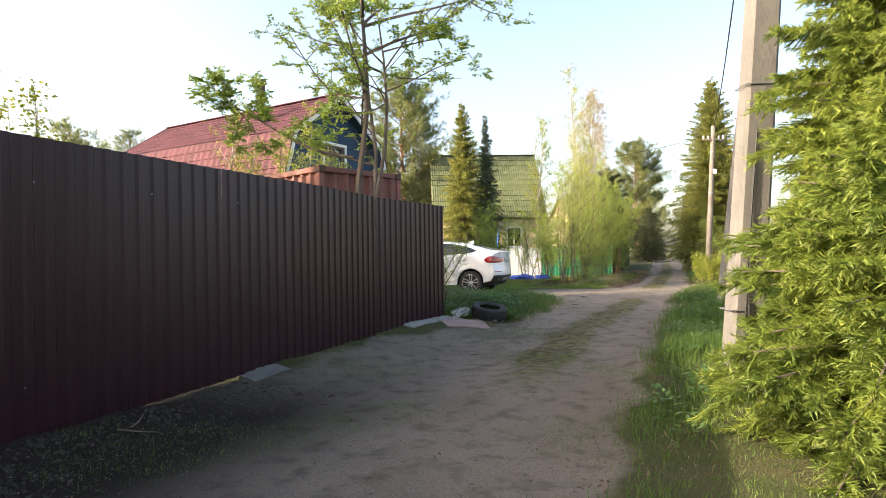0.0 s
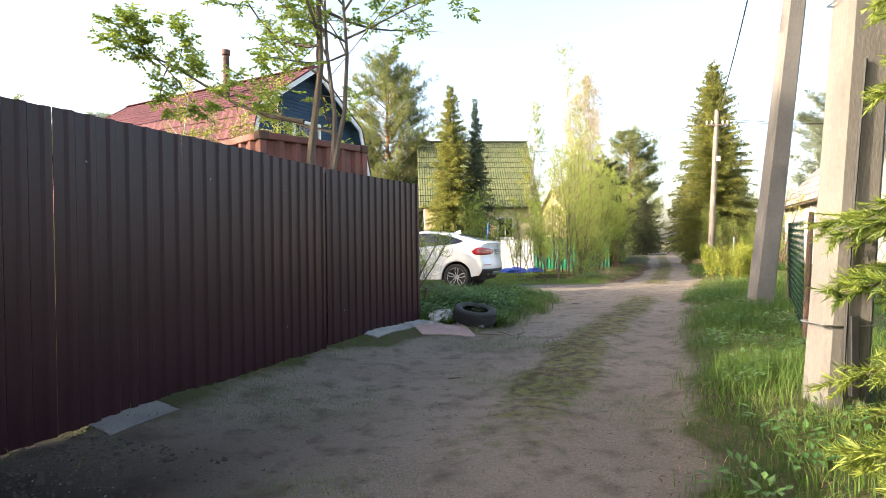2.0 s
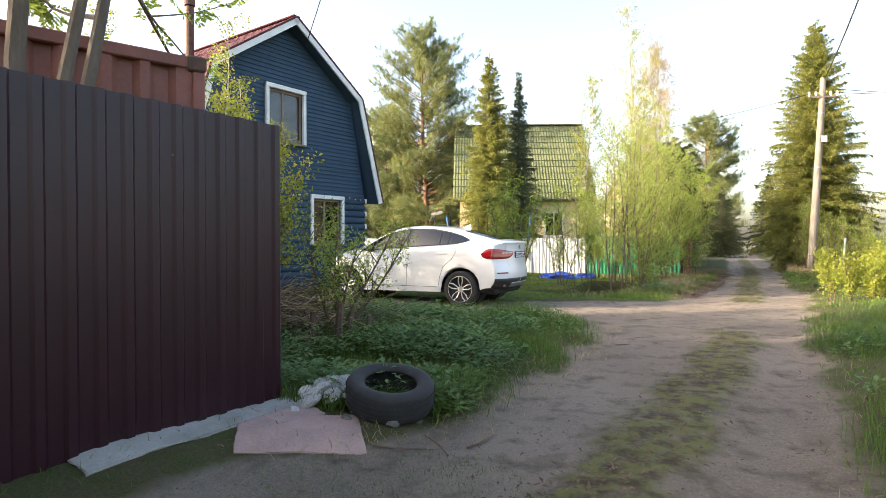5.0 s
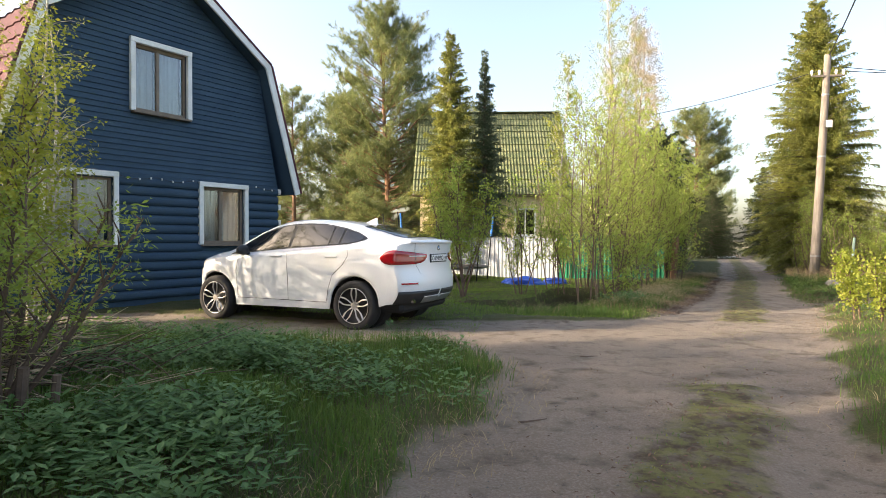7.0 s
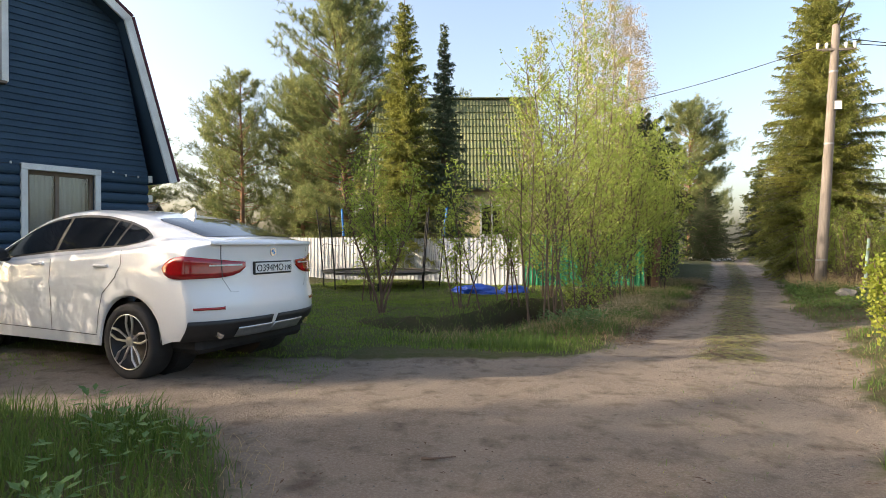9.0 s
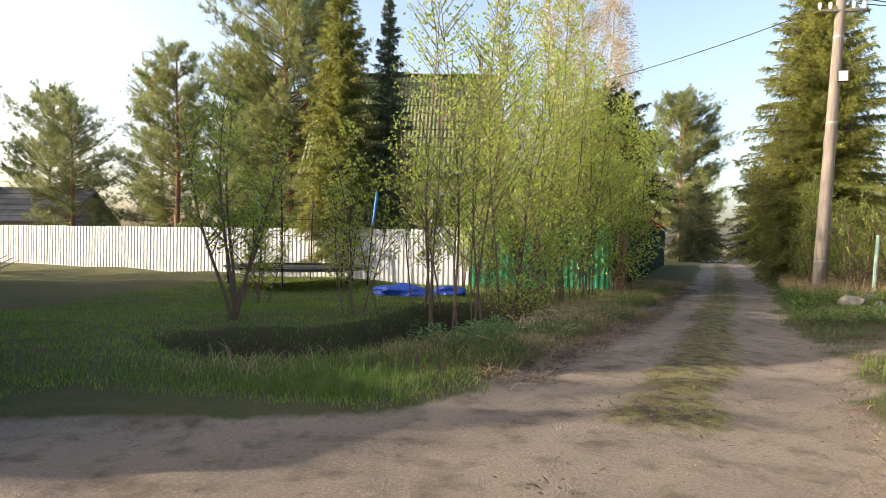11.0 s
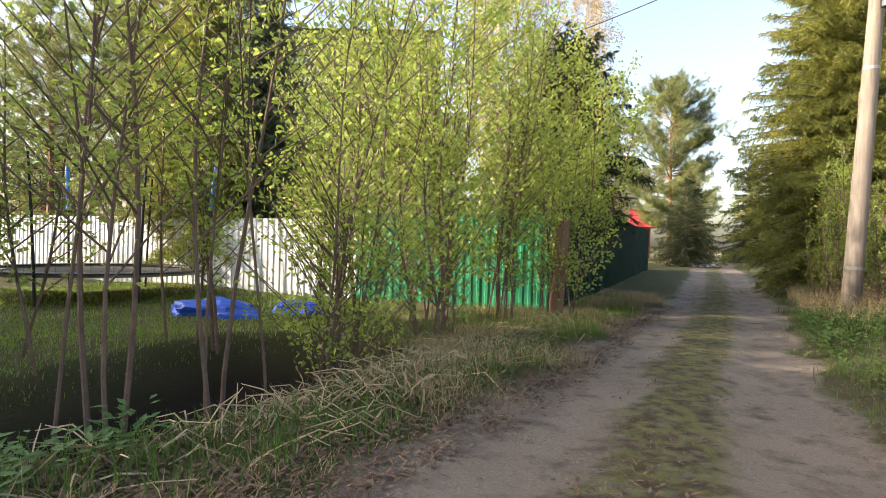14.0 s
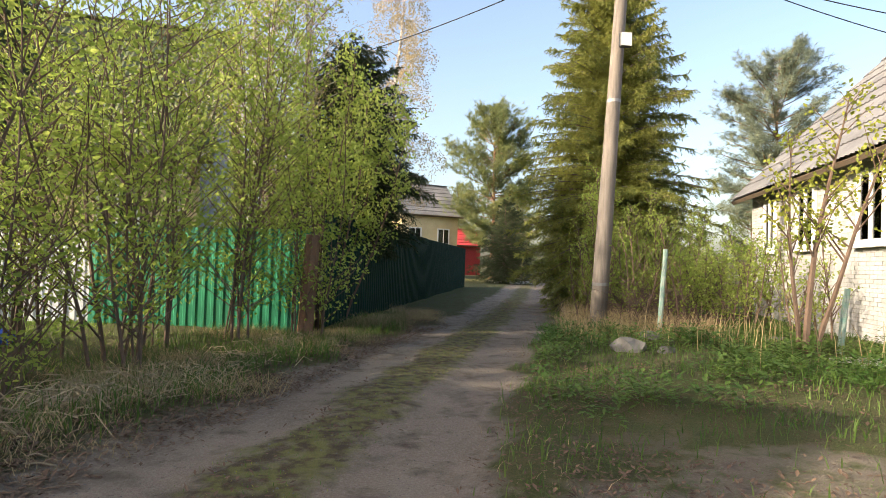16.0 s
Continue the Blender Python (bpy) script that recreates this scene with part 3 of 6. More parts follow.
        mesh_object("roof_slope", v, f, M_ROOF, root, "wine-red metal tile roofing", smooth=False)
        low, high = Vector((xa, 0, za)) - out * 0.03, Vector((xb, 0, zb)) - out * 0.03
        v = []
        for y in (-0.4, LEN + 0.4):
            v += [Vector((low.x, y, low.z)), Vector((high.x, y, high.z)), Vector((high.x, y, high.z)) - out * 0.06, Vector((low.x, y, low.z)) - out * 0.06]
        f = [(0, 1, 5, 4), (2, 3, 7, 6), (0, 4, 7, 3), (1, 2, 6, 5), (0, 3, 2, 1), (4, 5, 6, 7)]
        mesh_object("roof_deck", v, f, M_BLUE, root)
        for y in (-0.452, LEN + 0.402):
            v = []
            for yy in (y, y + 0.05):
                a, b = Vector((low.x, yy, low.z)), Vector((high.x, yy, high.z))
                v += [a - out * 0.13, b - out * 0.13, b + out * 0.02, a + out * 0.02]
            f = [(0, 1, 2, 3), (7, 6, 5, 4), (0, 4, 5, 1), (3, 2, 6, 7), (0, 3, 7, 4), (1, 5, 6, 2)]
            mesh_object("verge_board", v, f, M_WHITE, root, "white painted verge board")
            v = []
            for yy in (y - 0.012, y + 0.09):
                a, b = Vector((low.x, yy, low.z)), Vector((high.x, yy, high.z))
                v += [a + out * 0.022, b + out * 0.022, b + out * 0.075, a + out * 0.075]
            mesh_object("verge_flashing", v, f, M_ROOF, root)
    part("ridge_cap", box(-0.12, 0.12, -0.45, LEN + 0.45, 7.46, 7.5, 0.015), M_ROOF, root)
    # windows
    for a, b, c, d, _ in openings:
        w = new("window")
        w.parent = root
        for x0, x1, z0, z1 in ((a - 0.1, a + 0.0, c - 0.02, d + 0.1), (b, b + 0.1, c - 0.02, d + 0.1), (a - 0.1, b + 0.1, d, d + 0.11)):
            part("casing", box(x0, x1, -0.125 if z0 > d - 0.2 else -0.115, -0.03, z0, z1, 0.006), M_WHITE, w, "white painted window casing")
        part("sill", box(a - 0.06, b + 0.06, -0.16, 0.06, c - 0.06, c - 0.015, 0.006), M_SASH, w)
        mid_x = a + (b - a) * 0.45
        for x0, x1, z0, z1 in ((a, a + 0.06, c, d), (b - 0.06, b, c, d), (a + 0.06, b - 0.06, c, c + 0.06), (a + 0.06, b - 0.06, d - 0.06, d), (mid_x - 0.035, mid_x + 0.035, c + 0.06, d - 0.06)):
            part("sash", box(x0, x1, 0.0, 0.07, z0 - 0.01, z1 + 0.01, 0.005), M_SASH, w)
        for x0, x1 in ((a + 0.05, mid_x - 0.03), (mid_x + 0.03, b - 0.05)):
            part("pane", box(x0, x1, 0.03, 0.034, c + 0.04, d - 0.04), M_GLASS, w)
        v, f = [], []
        for k in range(25):
            x = a + 0.06 + k * (b - a - 0.12) / 24
            v += [(x, 0.2 + 0.025 * math.sin(k * 1.7), c - 0.05), (x, 0.2 + 0.025 * math.sin(k * 1.7), d)]
        for k in range(24):
            if not 9 < k < 13:
                f.append((2 * k, 2 * k + 2, 2 * k + 3, 2 * k + 1))
        mesh_object("curtain", v, f, M_CURTAIN, w)
    # stove pipe
    pipe = Soup()
    pipe.tube([Vector((-1.55, 2.2, 5.9)), Vector((-1.55, 2.2, 7.85))], [0.11, 0.11], 14)
    pipe.tube([Vector((-1.55, 2.2, 7.88)), Vector((-1.55, 2.2, 8.05))], [0.14, 0.14], 14)
    pipe.tube([Vector((-1.55, 2.2, 7.8)), Vector((-1.55, 2.2, 7.92))], [0.05, 0.05], 8)
    pipe.put("chimney_pipe", M_RUST, root, "dark steel stove pipe with a cap")
    # wiring with small bulbs across the gable
    wire, bulbs = Soup(), Soup()
    pts = []
    for k in range(41):
        x = -1.9 + k * 0.12
        pts.append(Vector((x, -0.1, 2.72 - 0.06 * abs(math.sin(k * 0.45)))))
        if k % 2:
            bulbs.tube([pts[-1] + Vector((0, 0, -0.02)), pts[-1] + Vector((0, 0, 0.02))], [0.018, 0.018], 6)
    wire.tube(pts, [0.006] * len(pts), 4)
    wire.put("light_string", M_WIRE, root, "string of small white bulbs on a black wire")
    bulbs.put("bulb", M_WHITE, root)["kind"] = "stuff"
    return root


blue_house()


# ---- far house with the green roof ----
def simple_window(root, x0, x1, z0, z1, y, frame_m):
    w = new("window")
    w.parent = root
    for a, b, c, d in ((x0, x0 + 0.08, z0, z1), (x1 - 0.08, x1, z0, z1), (x0 + 0.08, x1 - 0.08, z0, z0 + 0.08), (x0 + 0.08, x1 - 0.08, z1 - 0.08, z1), ((x0 + x1) / 2 - 0.03, (x0 + x1) / 2 + 0.03, z0 + 0.08, z1 - 0.08)):
        part("frame", box(a, b, y - 0.06, y + 0.02, c, d, 0.005), frame_m, w)
    part("pane", box(x0 + 0.06, x1 - 0.06, y - 0.025, y - 0.02, z0 + 0.06, z1 - 0.06), M_GLASS, w)
    part("reveal", box(x0 + 0.02, x1 - 0.02, y - 0.012, y - 0.006, z0 + 0.02, z1 - 0.02), M_DARKROOM, w)
    part("sill", box(x0 - 0.06, x1 + 0.06, y - 0.14, y, z0 - 0.06, z0), frame_m, w)


def gabled_house(name, origin, d, length, depth, eave, ridge, wall_m, gable_m, roof_m, label, courses=9, over=0.35, windows=(), base=-0.3, pitch=0.15):
    """Ridge along local x; the front looks along -y; origin is the front left corner."""
    root = thing(name, axes(origin, d), label, "house")
    part("front_wall", box(0, length, 0, 0.2, base, eave), wall_m, root)
    part("rear_wall", box(0, length, depth - 0.2, depth, base, eave), wall_m, root)
    for x in (0.003, length - 0.203):
        v = []
        for xx in (x, x + 0.2):
            v += [(xx, 0.203, base), (xx, depth - 0.203, base), (xx, depth - 0.203, eave), (xx, depth / 2, ridge - 0.12), (xx, 0.203, eave)]
        f = [(4, 3, 2, 1, 0), (5, 6, 7, 8, 9)] + [(i, (i + 1) % 5, 5 + (i + 1) % 5, 5 + i) for i in range(5)]
        mesh_object("gable_wall", v, f, gable_m, root)
    for side in (0, 1):
        y0, y1 = (-over, depth / 2) if side == 0 else (depth + over, depth / 2)
        drop = (ridge - eave) / (depth / 2) * over
        slope = Vector((0, y1 - y0, ridge - eave + drop))
        out = Vector((0, -slope.z, slope.y)) if side == 0 else Vector((0, slope.z, -slope.y))
        out.normalize()
        if out.z < 0:
            out = -out
        cols = int((length + 2 * over) / pitch)
        v, f = [], []
        for c in range(courses):
            for end in (0, 1):
                for k in range(2 * cols + 1):
                    x = -over + k * (length + 2 * over) / (2 * cols)
                    v.append(Vector((x, y0, eave - drop)) + slope * ((c + end) / courses) + out * ((0.035 if end == 0 else 0.0) + (0.03 if k % 2 else 0)))
            b, m = c * 2 * (2 * cols + 1), 2 * cols + 1
            for k in range(2 * cols):
                f.append((b + k, b + k + 1, b + m + k + 1, b + m + k))
                if c:
                    f.append((b - m + k, b - m + k + 1, b + k + 1, b + k))
        mesh_object("roof_slope", v, f, roof_m, root)
        lo, hi = Vector((0, y0, eave - drop)) - out * 0.02, Vector((0, y1, ridge)) - out * 0.02
        v = []
        for x in (-over, length + over):
            v += [Vector((x, lo.y, lo.z)), Vector((x, hi.y, hi.z)), Vector((x, hi.y, hi.z)) - out * 0.1, Vector((x, lo.y, lo.z)) - out * 0.1]
        mesh_object("roof_deck", v, [(0, 1, 5, 4), (2, 3, 7, 6), (0, 4, 7, 3), (1, 2, 6, 5), (0, 3, 2, 1), (4, 5, 6, 7)], M_SASH, root)
    part("ridge_cap", box(-over, length + over, depth / 2 - 0.15, depth / 2 + 0.15, ridge + 0.03, ridge + 0.09, 0.02), roof_m, root)
    for x0, x1, z0, z1 in windows:
        simple_window(root, x0, x1, z0, z1, 0, M_WHITE)
    return root


gabled_house("house", (-2.2, 35.2, 0), (0.98, 0.12), 6.7, 7.0, 3.9, 8.05, M_YELLOW, M_GREYWALL, M_ROOFG, "pale yellow cottage with a steep mossy green roof", 12, windows=((1.2, 2.4, 1.4, 2.8), (4.4, 5.4, 1.6, 2.9)))
gabled_house("house", (10.6, 63.0, 0), (0.9, 0.3), 4.6, 6.0, 5.0, 7.4, M_YELLOW, M_YELLOW, M_ROOFGREY, "pale cream house far along the road", 8, windows=((0.6, 1.6, 2.6, 3.8), (2.9, 3.9, 2.6, 3.8)))
gabled_house("shed", (14.0, 74.0, 0), (0.95, 0.3), 5.0, 4.0, 3.2, 4.6, M_REDSHED, M_REDSHED, M_REDSHED, "bright red shed far behind the fence", 6)
gabled_house("shed", (-24.0, 41.0, 0), (0.98, 0.1), 6.0, 4.0, 2.0, 3.6, M_GREYWALL, M_GREYWALL, M_ROOFGREY, "low grey shed beyond the lawn", 6)


# ---- brick house by the road ----
def brick_house():
    a, b = Vector((19.1, 35.6, 0)), Vector((16.4, 27.1, 0))
    root = gabled_house("house", a, b - a, (b - a).length, 7.4, 3.6, 7.4, M_MORTAR, M_MORTAR, M_ROOFGREY, "whitewashed brick cottage with a grey slate roof", 10, over=0.45, pitch=0.17, windows=((1.0, 1.75, 1.7, 2.98), (3.0, 3.9, 1.7, 2.98), (5.6, 6.5, 1.7, 2.98)))
    me = bpy.data.meshes.new("brick")
    bm = box(0, 0.24, -0.012, 0.002, 0, 0.066, 0.004)
    bm.to_mesh(me)
    bm.free()
    me.materials.append(M_BRICKW)
    rng = random.Random(5)
    L = (b - a).length
    joined_v, joined_f = [], []
    count = 0
    for row in range(49):
        z = -0.1 + row * 0.0755
        x = -0.12 * (row % 2)
        while x < L:
            x0, x1 = max(x, 0.0), min(x + 0.24, L)
            free = not any(p - 0.02 < x1 and x0 < q + 0.02 and r - 0.06 < z + 0.066 and z < s for p, q, r, s in ((1.0, 1.75, 1.7, 2.98), (3.0, 3.9, 1.7, 2.98), (5.6, 6.5, 1.7, 2.98)))
            if free and x1 - x0 > 0.05:
                if abs(x1 - x0 - 0.24) < 1e-6 and 8 < row and x < 2.4 and count < 300:
                    ob = new("brick", me)
                    ob.parent = root
                    ob.location = (x0, rng.uniform(-0.003, 0.002), z)
                    count += 1
                else:
                    y = -0.012 + rng.uniform(-0.003, 0.003)
                    k = len(joined_v)
                    joined_v += [(x0, y, z), (x1, y, z), (x1, y, z + 0.066), (x0, y, z + 0.066), (x0, 0.002, z), (x1, 0.002, z), (x1, 0.002, z + 0.066), (x0, 0.002, z + 0.066)]
                    joined_f += [(k, k + 1, k + 2, k + 3), (k, k + 4, k + 5, k + 1), (k + 3, k + 2, k + 6, k + 7), (k, k + 3, k + 7, k + 4), (k + 1, k + 5, k + 6, k + 2)]
            x += 0.25
    ob = mesh_object("brickwork", joined_v, joined_f, M_BRICKW, root)
    ob["kind"] = "stuff"


brick_house()


# ---- poles ----
def concrete_pole(base, lean, label, h=9.6, w0=0.36, w1=0.25):
    z = ground_z(*base)
    root = thing("utility_pole", pose(base[0], base[1], z), label, "utility pole")
    v, f = [], []
    n = 12
    for i in range(n + 1):
        t = i / n
        w = (w0 + (w1 - w0) * t) / 2
        c = Vector((lean[0] * h * t, lean[1] * h * t, -0.4 + (h + 0.4) * t))
        ch = w * 0.22
        for x, y in ((-w + ch, -w * 0.8), (w - ch, -w * 0.8), (w, -w * 0.8 + ch), (w * 0.92, w * 0.8), (-w * 0.92, w * 0.8), (-w, -w * 0.8 + ch)):
            v.append(c + Vector((x, y, 0)))
    for i in range(n):
        for k in range(6):
            f.append((6 * i + k, 6 * i + (k + 1) % 6, 6 * i + 6 + (k + 1) % 6, 6 * i + 6 + k))
    f.append(tuple(6 * n + k for k in range(6)))
    mesh_object("shaft", v, f, M_CONC, root)
    return root


pole_a = concrete_pole((5.75, 10.9), (0.105, -0.03), "leaning weathered concrete pole on the grass verge")
pole_b = concrete_pole((3.62, 5.25), (0.075, 0.0), "weathered concrete utility pole beside a spruce")
s = Soup()
for zz in (0.62, 3.1):
    w = 0.185 - 0.006 * zz
    c = Vector((0.075 * zz, 0, zz))
    ring = [c + Vector((w * x, w * 0.82 * y, 0)) for x, y in ((-1, -1), (1, -1), (1, 1), (-1, 1), (-1, -1))]
    s.tube(ring, [0.008] * 5, 5)
s.put("wire_band", M_STEEL, pole_b)
s = Soup()
s.tube([Vector((-0.02, -0.165, 0.0)), Vector((0.05, -0.16, 1.2)), Vector((0.17, -0.15, 2.6))], [0.012] * 3, 5)
s.put("earth_wire", M_WIRE, pole_b)
part("cable_guard", box(0.03, 0.09, -0.2, -0.15, 0.1, 0.7, 0.006), M_BLACKP, pole_b)


def wooden_pole():
    base = (13.35, 32.0)
    root = thing("utility_pole", pose(base[0], base[1], ground_z(*base)), "grey-brown wooden utility pole with a street light", "utility pole")
    sh = Soup()
    pts = [Vector((0.06 * t, 0.03 * t, t)) for t in (-0.4, 1.5, 3.5, 5.5, 7.2, 8.4)]
    sh.tube(pts, [0.17, 0.16, 0.145, 0.13, 0.12, 0.11], 12)
    sh.put("shaft", M_POLEWOOD, root, smooth=True)
    for t in (0.9, 4.6, 6.9):
        band = Soup()
        r = 0.165 - 0.006 * t
        band.tube([Vector((0.06 * t, 0.03 * t, t - 0.03)), Vector((0.06 * t, 0.03 * t, t + 0.03))], [r + 0.008, r + 0.006], 12)
        band.put("steel_band", M_STEEL, root)
    part("lamp_housing", box(0.24, 0.48, -0.22, -0.12, 5.6, 5.9, 0.02), M_BLACKP, root, "black street light housing")
    part("lamp_glass", box(0.255, 0.465, -0.232, -0.222, 5.62, 5.88, 0.004), M_WHITE, root, "white street light face")
    part("lamp_bracket", box(0.33, 0.37, -0.12, 0.1, 5.82, 5.86, 0.004), M_STEEL, root)
    part("crossarm", box(0.05, 0.9, 0.12, 0.2, 7.55, 7.63, 0.01), M_POLEWOOD, root)
    for x in (-0.08, 0.18, 0.75, 1.0):
        i = Soup()
        i.tube([Vector((x, 0.16, 7.63)), Vector((x, 0.16, 7.7)), Vector((x, 0.16, 7.78)), Vector((x, 0.16, 7.82))], [0.02, 0.045, 0.05, 0.02], 8)
        i.put("insulator", M_WHITE, root)
    part("brace", box(-0.1, 1.04, 0.13, 0.19, 7.57, 7.62, 0.01), M_POLEWOOD, root)
    part("stub_trunk", box(0.14, 0.27, 0.16, 0.26, 0.0, 4.2, 0.01), M_POLEWOOD, root)
    return root


wooden_pole()


def cable(a, b, sag, r=0.014):
    a, b = Vector(a), Vector(b)
    pts = []
    for i in range(25):
        t = i / 24
        p = a.lerp(b, t)
        p.z -= sag * 4 * t * (1 - t)
        pts.append(p)
    s = Soup()
    s.tube(pts, [r] * 25, 5)
    tagged(s.put("overhead_cable", M_WIRE), "thin black overhead cable between the poles", "cable", "overhead cables")


top_b, top_3 = (4.3, 5.25, 9.3), (13.9, 32.25, 8.3)
cable(top_b, top_3, 0.7, 0.02)
cable((13.95, 32.2, 7.85), (2.0, 46.0, 8.5), 0.6)
cable((14.2, 32.2, 7.85), (34.0, 40.0, 9.6), 0.5)
cable((14.2, 32.2, 7.7), (34.0, 37.0, 9.2), 0.5)
cable(top_b, (-5.0, 21.5, 6.9), 0.5, 0.012)

# ---- white car ----
M_DARKGLASS = mat("dark_glass", (0.012, 0.014, 0.018), rough=0.06, bump=0.0, coat=0.15)


def car():
    f = Vector((-0.957, 0.291, 0)).normalized()
    S = 1.05
    root = thing("car", axes((0.59, 18.28, -0.02), f) @ Matrix.Scale(S, 4), "white coupe-style crossover car parked beside the house", "car")
    T = {
        "w": ((-0.95, 0.885), (-0.8, 0.91), (-0.4, 0.93), (0, 0.945), (0.6, 0.922), (1.6, 0.915), (2.4, 0.925), (2.81, 0.94), (3.2, 0.915), (3.5, 0.85), (3.66, 0.76)),
        "top": ((-0.95, 1.345), (-0.8, 1.375), (-0.5, 1.445), (-0.1, 1.545), (0.3, 1.622), (0.7, 1.672), (1.1, 1.69), (1.45, 1.67), (1.8, 1.59), (2.1, 1.46), (2.4, 1.3), (2.6, 1.19), (2.9, 1.14), (3.3, 1.06), (3.55, 0.96), (3.66, 0.86)),
        "belt": ((-0.95, 1.26), (-0.4, 1.3), (0, 1.26), (0.6, 1.215), (1.2, 1.175), (2.2, 1.1), (2.75, 1.06), (3.2, 1.0), (3.55, 0.88), (3.66, 0.74)),
        "wr": ((-0.95, 0.7), (-0.5, 0.63), (0, 0.59), (0.6, 0.6), (1.4, 0.61), (2.0, 0.645), (2.5, 0.74), (2.8, 0.8), (3.3, 0.74), (3.66, 0.55)),
        "sill": ((-0.95, 0.42), (-0.6, 0.4), (-0.42, 0.36), (0, 0.3), (2.81, 0.27), (3.4, 0.26), (3.66, 0.34)),
    }

    def g(key, x):
        xs, ys = [p[0] for p in T[key]], [p[1] for p in T[key]]
        return sum(float(np.interp(x + d, xs, ys)) * k for d, k in ((-0.12, 0.2), (-0.06, 0.2), (0, 0.2), (0.06, 0.2), (0.12, 0.2)))

    def section(x):
        w, top, belt, wr, zb = g("w", x), g("top", x), g("belt", x), g("wr", x), g("sill", x)
        for xw in (0, 2.81):
            if abs(x - xw) < 0.435:
                zb = max(zb, 0.37 + math.sqrt(0.435 ** 2 - (x - xw) ** 2))
        belt = min(belt, top - 0.03)
        lo = min(zb, 0.85)
        mid = max(0.62, lo + 0.02)
        pts = [(w * 0.955, lo), (w * 0.975, lo + (mid - lo) * 0.4), (w * 0.985, mid), (w, mid + (belt - mid) * 0.5), (w * 0.965, belt - 0.012), (w * 0.925, belt + 0.012)]
        ze = top - 0.05
        for k in (0.35, 0.7):
            z = belt + 0.012 + (max(ze, belt + 0.014) - belt - 0.012) * k
            pts.append((w * 0.925 + (wr - w * 0.925) * (k * 0.85 + 0.15 * k * k), z))
        pts += [(wr, max(ze, belt + 0.016)), (wr * 0.86, top - 0.02), (wr * 0.45, top - 0.004), (0, top)]
        return pts

    LEAN_Z, LEAN_X = (0.4, 0.52, 0.62, 0.78, 0.82, 1.0, 1.15, 1.27, 1.32, 1.36), (0.09, 0.0, -0.035, -0.03, 0.0, 0.012, 0.025, 0.01, 0.0, 0.06)

    def warp(x, y, z):
        """Bends the ends of the straight loft into rounded corners."""
        k = min(max((-0.35 - x) / 0.6, 0), 1) ** 1.3
        q = min(max((x - 2.95) / 0.71, 0), 1) ** 1.4
        d = k * (0.26 * min(abs(y) / 0.89, 1.05) ** 3.2 + float(np.interp(z, LEAN_Z, LEAN_X)))
        d -= q * 0.42 * min(abs(y) / 0.8, 1.05) ** 2.6
        return Vector((x + d, y, z))

    def spot(x, u):
        p = section(x)
        i = range(len(p))
        return float(np.interp(u, i, [a[0] for a in p])), float(np.interp(u, i, [a[1] for a in p]))

    def surf(x, u, off=0.0):
        y, z = spot(x, u)
        (ya, za), (yb, zb) = spot(x, max(u - 0.3, 0)), spot(x, min(u + 0.3, 11))
        n = Vector((0, zb - za, ya - yb))
        n = n.normalized() if n.length > 1e-6 else Vector((0, 0, 1))
        p = warp(x, y, z)
        return p + n * off

    def side(x, z, off=0.0):
        """A spot on the flank at a given height."""
        p = section(x)[:9]
        y = float(np.interp(z, [a[1] for a in p], [a[0] for a in p]))
        c = warp(x, y, z)
        turn = min(max((-0.4 - x) / 0.55, 0), 1)
        return c + Vector((-turn, 1, 0)).normalized() * off

    def tail(y, z, off=0.0):
        c = warp(-0.95, y, z)
        turn = (abs(y) / 0.89) ** 3
        return c + Vector((-1, math.copysign(turn, y), 0)).normalized() * off

    xs = sorted(set(np.round(np.concatenate([np.linspace(-0.95, -0.35, 18), np.linspace(-0.35, 3.0, 84), np.linspace(3.0, 3.66, 18)]), 3)))
    v, fcs = [], []
    us = np.linspace(0, 11, 45)
    for x in xs:
        for sg in (1, -1):
            for u in us:
                p = surf(x, u)
                v.append((p.x, p.y * sg, p.z))
    m = len(us)
    for i in range(len(xs) - 1):
        for sd in (0, 1):
            for k in range(m - 1):
                a = (2 * i + sd) * m + k
                b = a + 2 * m
                fcs.append((a, b, b + 1, a + 1) if sd else (a, a + 1, b + 1, b))
    # rounded end faces, row by row between the two flanks
    for x in (xs[0], xs[-1]):
        base, cols = len(v), 25
        for u in us:
            y, z = spot(x, u)
            for c in range(cols):
                v.append(tuple(warp(x, y * (1 - 2 * c / (cols - 1)), z)))
        for k in range(m - 1):
            for c in range(cols - 1):
                a = base + k * cols + c
                q = (a, a + 1, a + cols + 1, a + cols)
                fcs.append(q if x > 0 else tuple(reversed(q)))
    body = mesh_object("body", v, fcs, M_CAR, root, "glossy white car body", smooth=True)
    bm = bmesh.new()
    bm.from_mesh(body.data)
    bmesh.ops.remove_doubles(bm, verts=bm.verts[:], dist=0.0008)
    bmesh.ops.recalc_face_normals(bm, faces=bm.faces[:])
    bm.to_mesh(body.data)
    bm.free()

    def grid(name, rows, material, parent=root, label="", mirror=True):
        """A skin through rows of points, and its twin on the other flank."""
        for sg in (1, -1) if mirror else (1,):
            v = [(p.x, p.y * sg, p.z) for row in rows for p in row]
            n = len(rows[0])
            f = [(i * n + k, i * n + k + 1, i * n + n + k + 1, i * n + n + k) for i in range(len(rows) - 1) for k in range(n - 1)]
            if sg < 0:
                f = [tuple(reversed(q)) for q in f]
            mesh_object(name, v, f, material, parent, label, smooth=True)

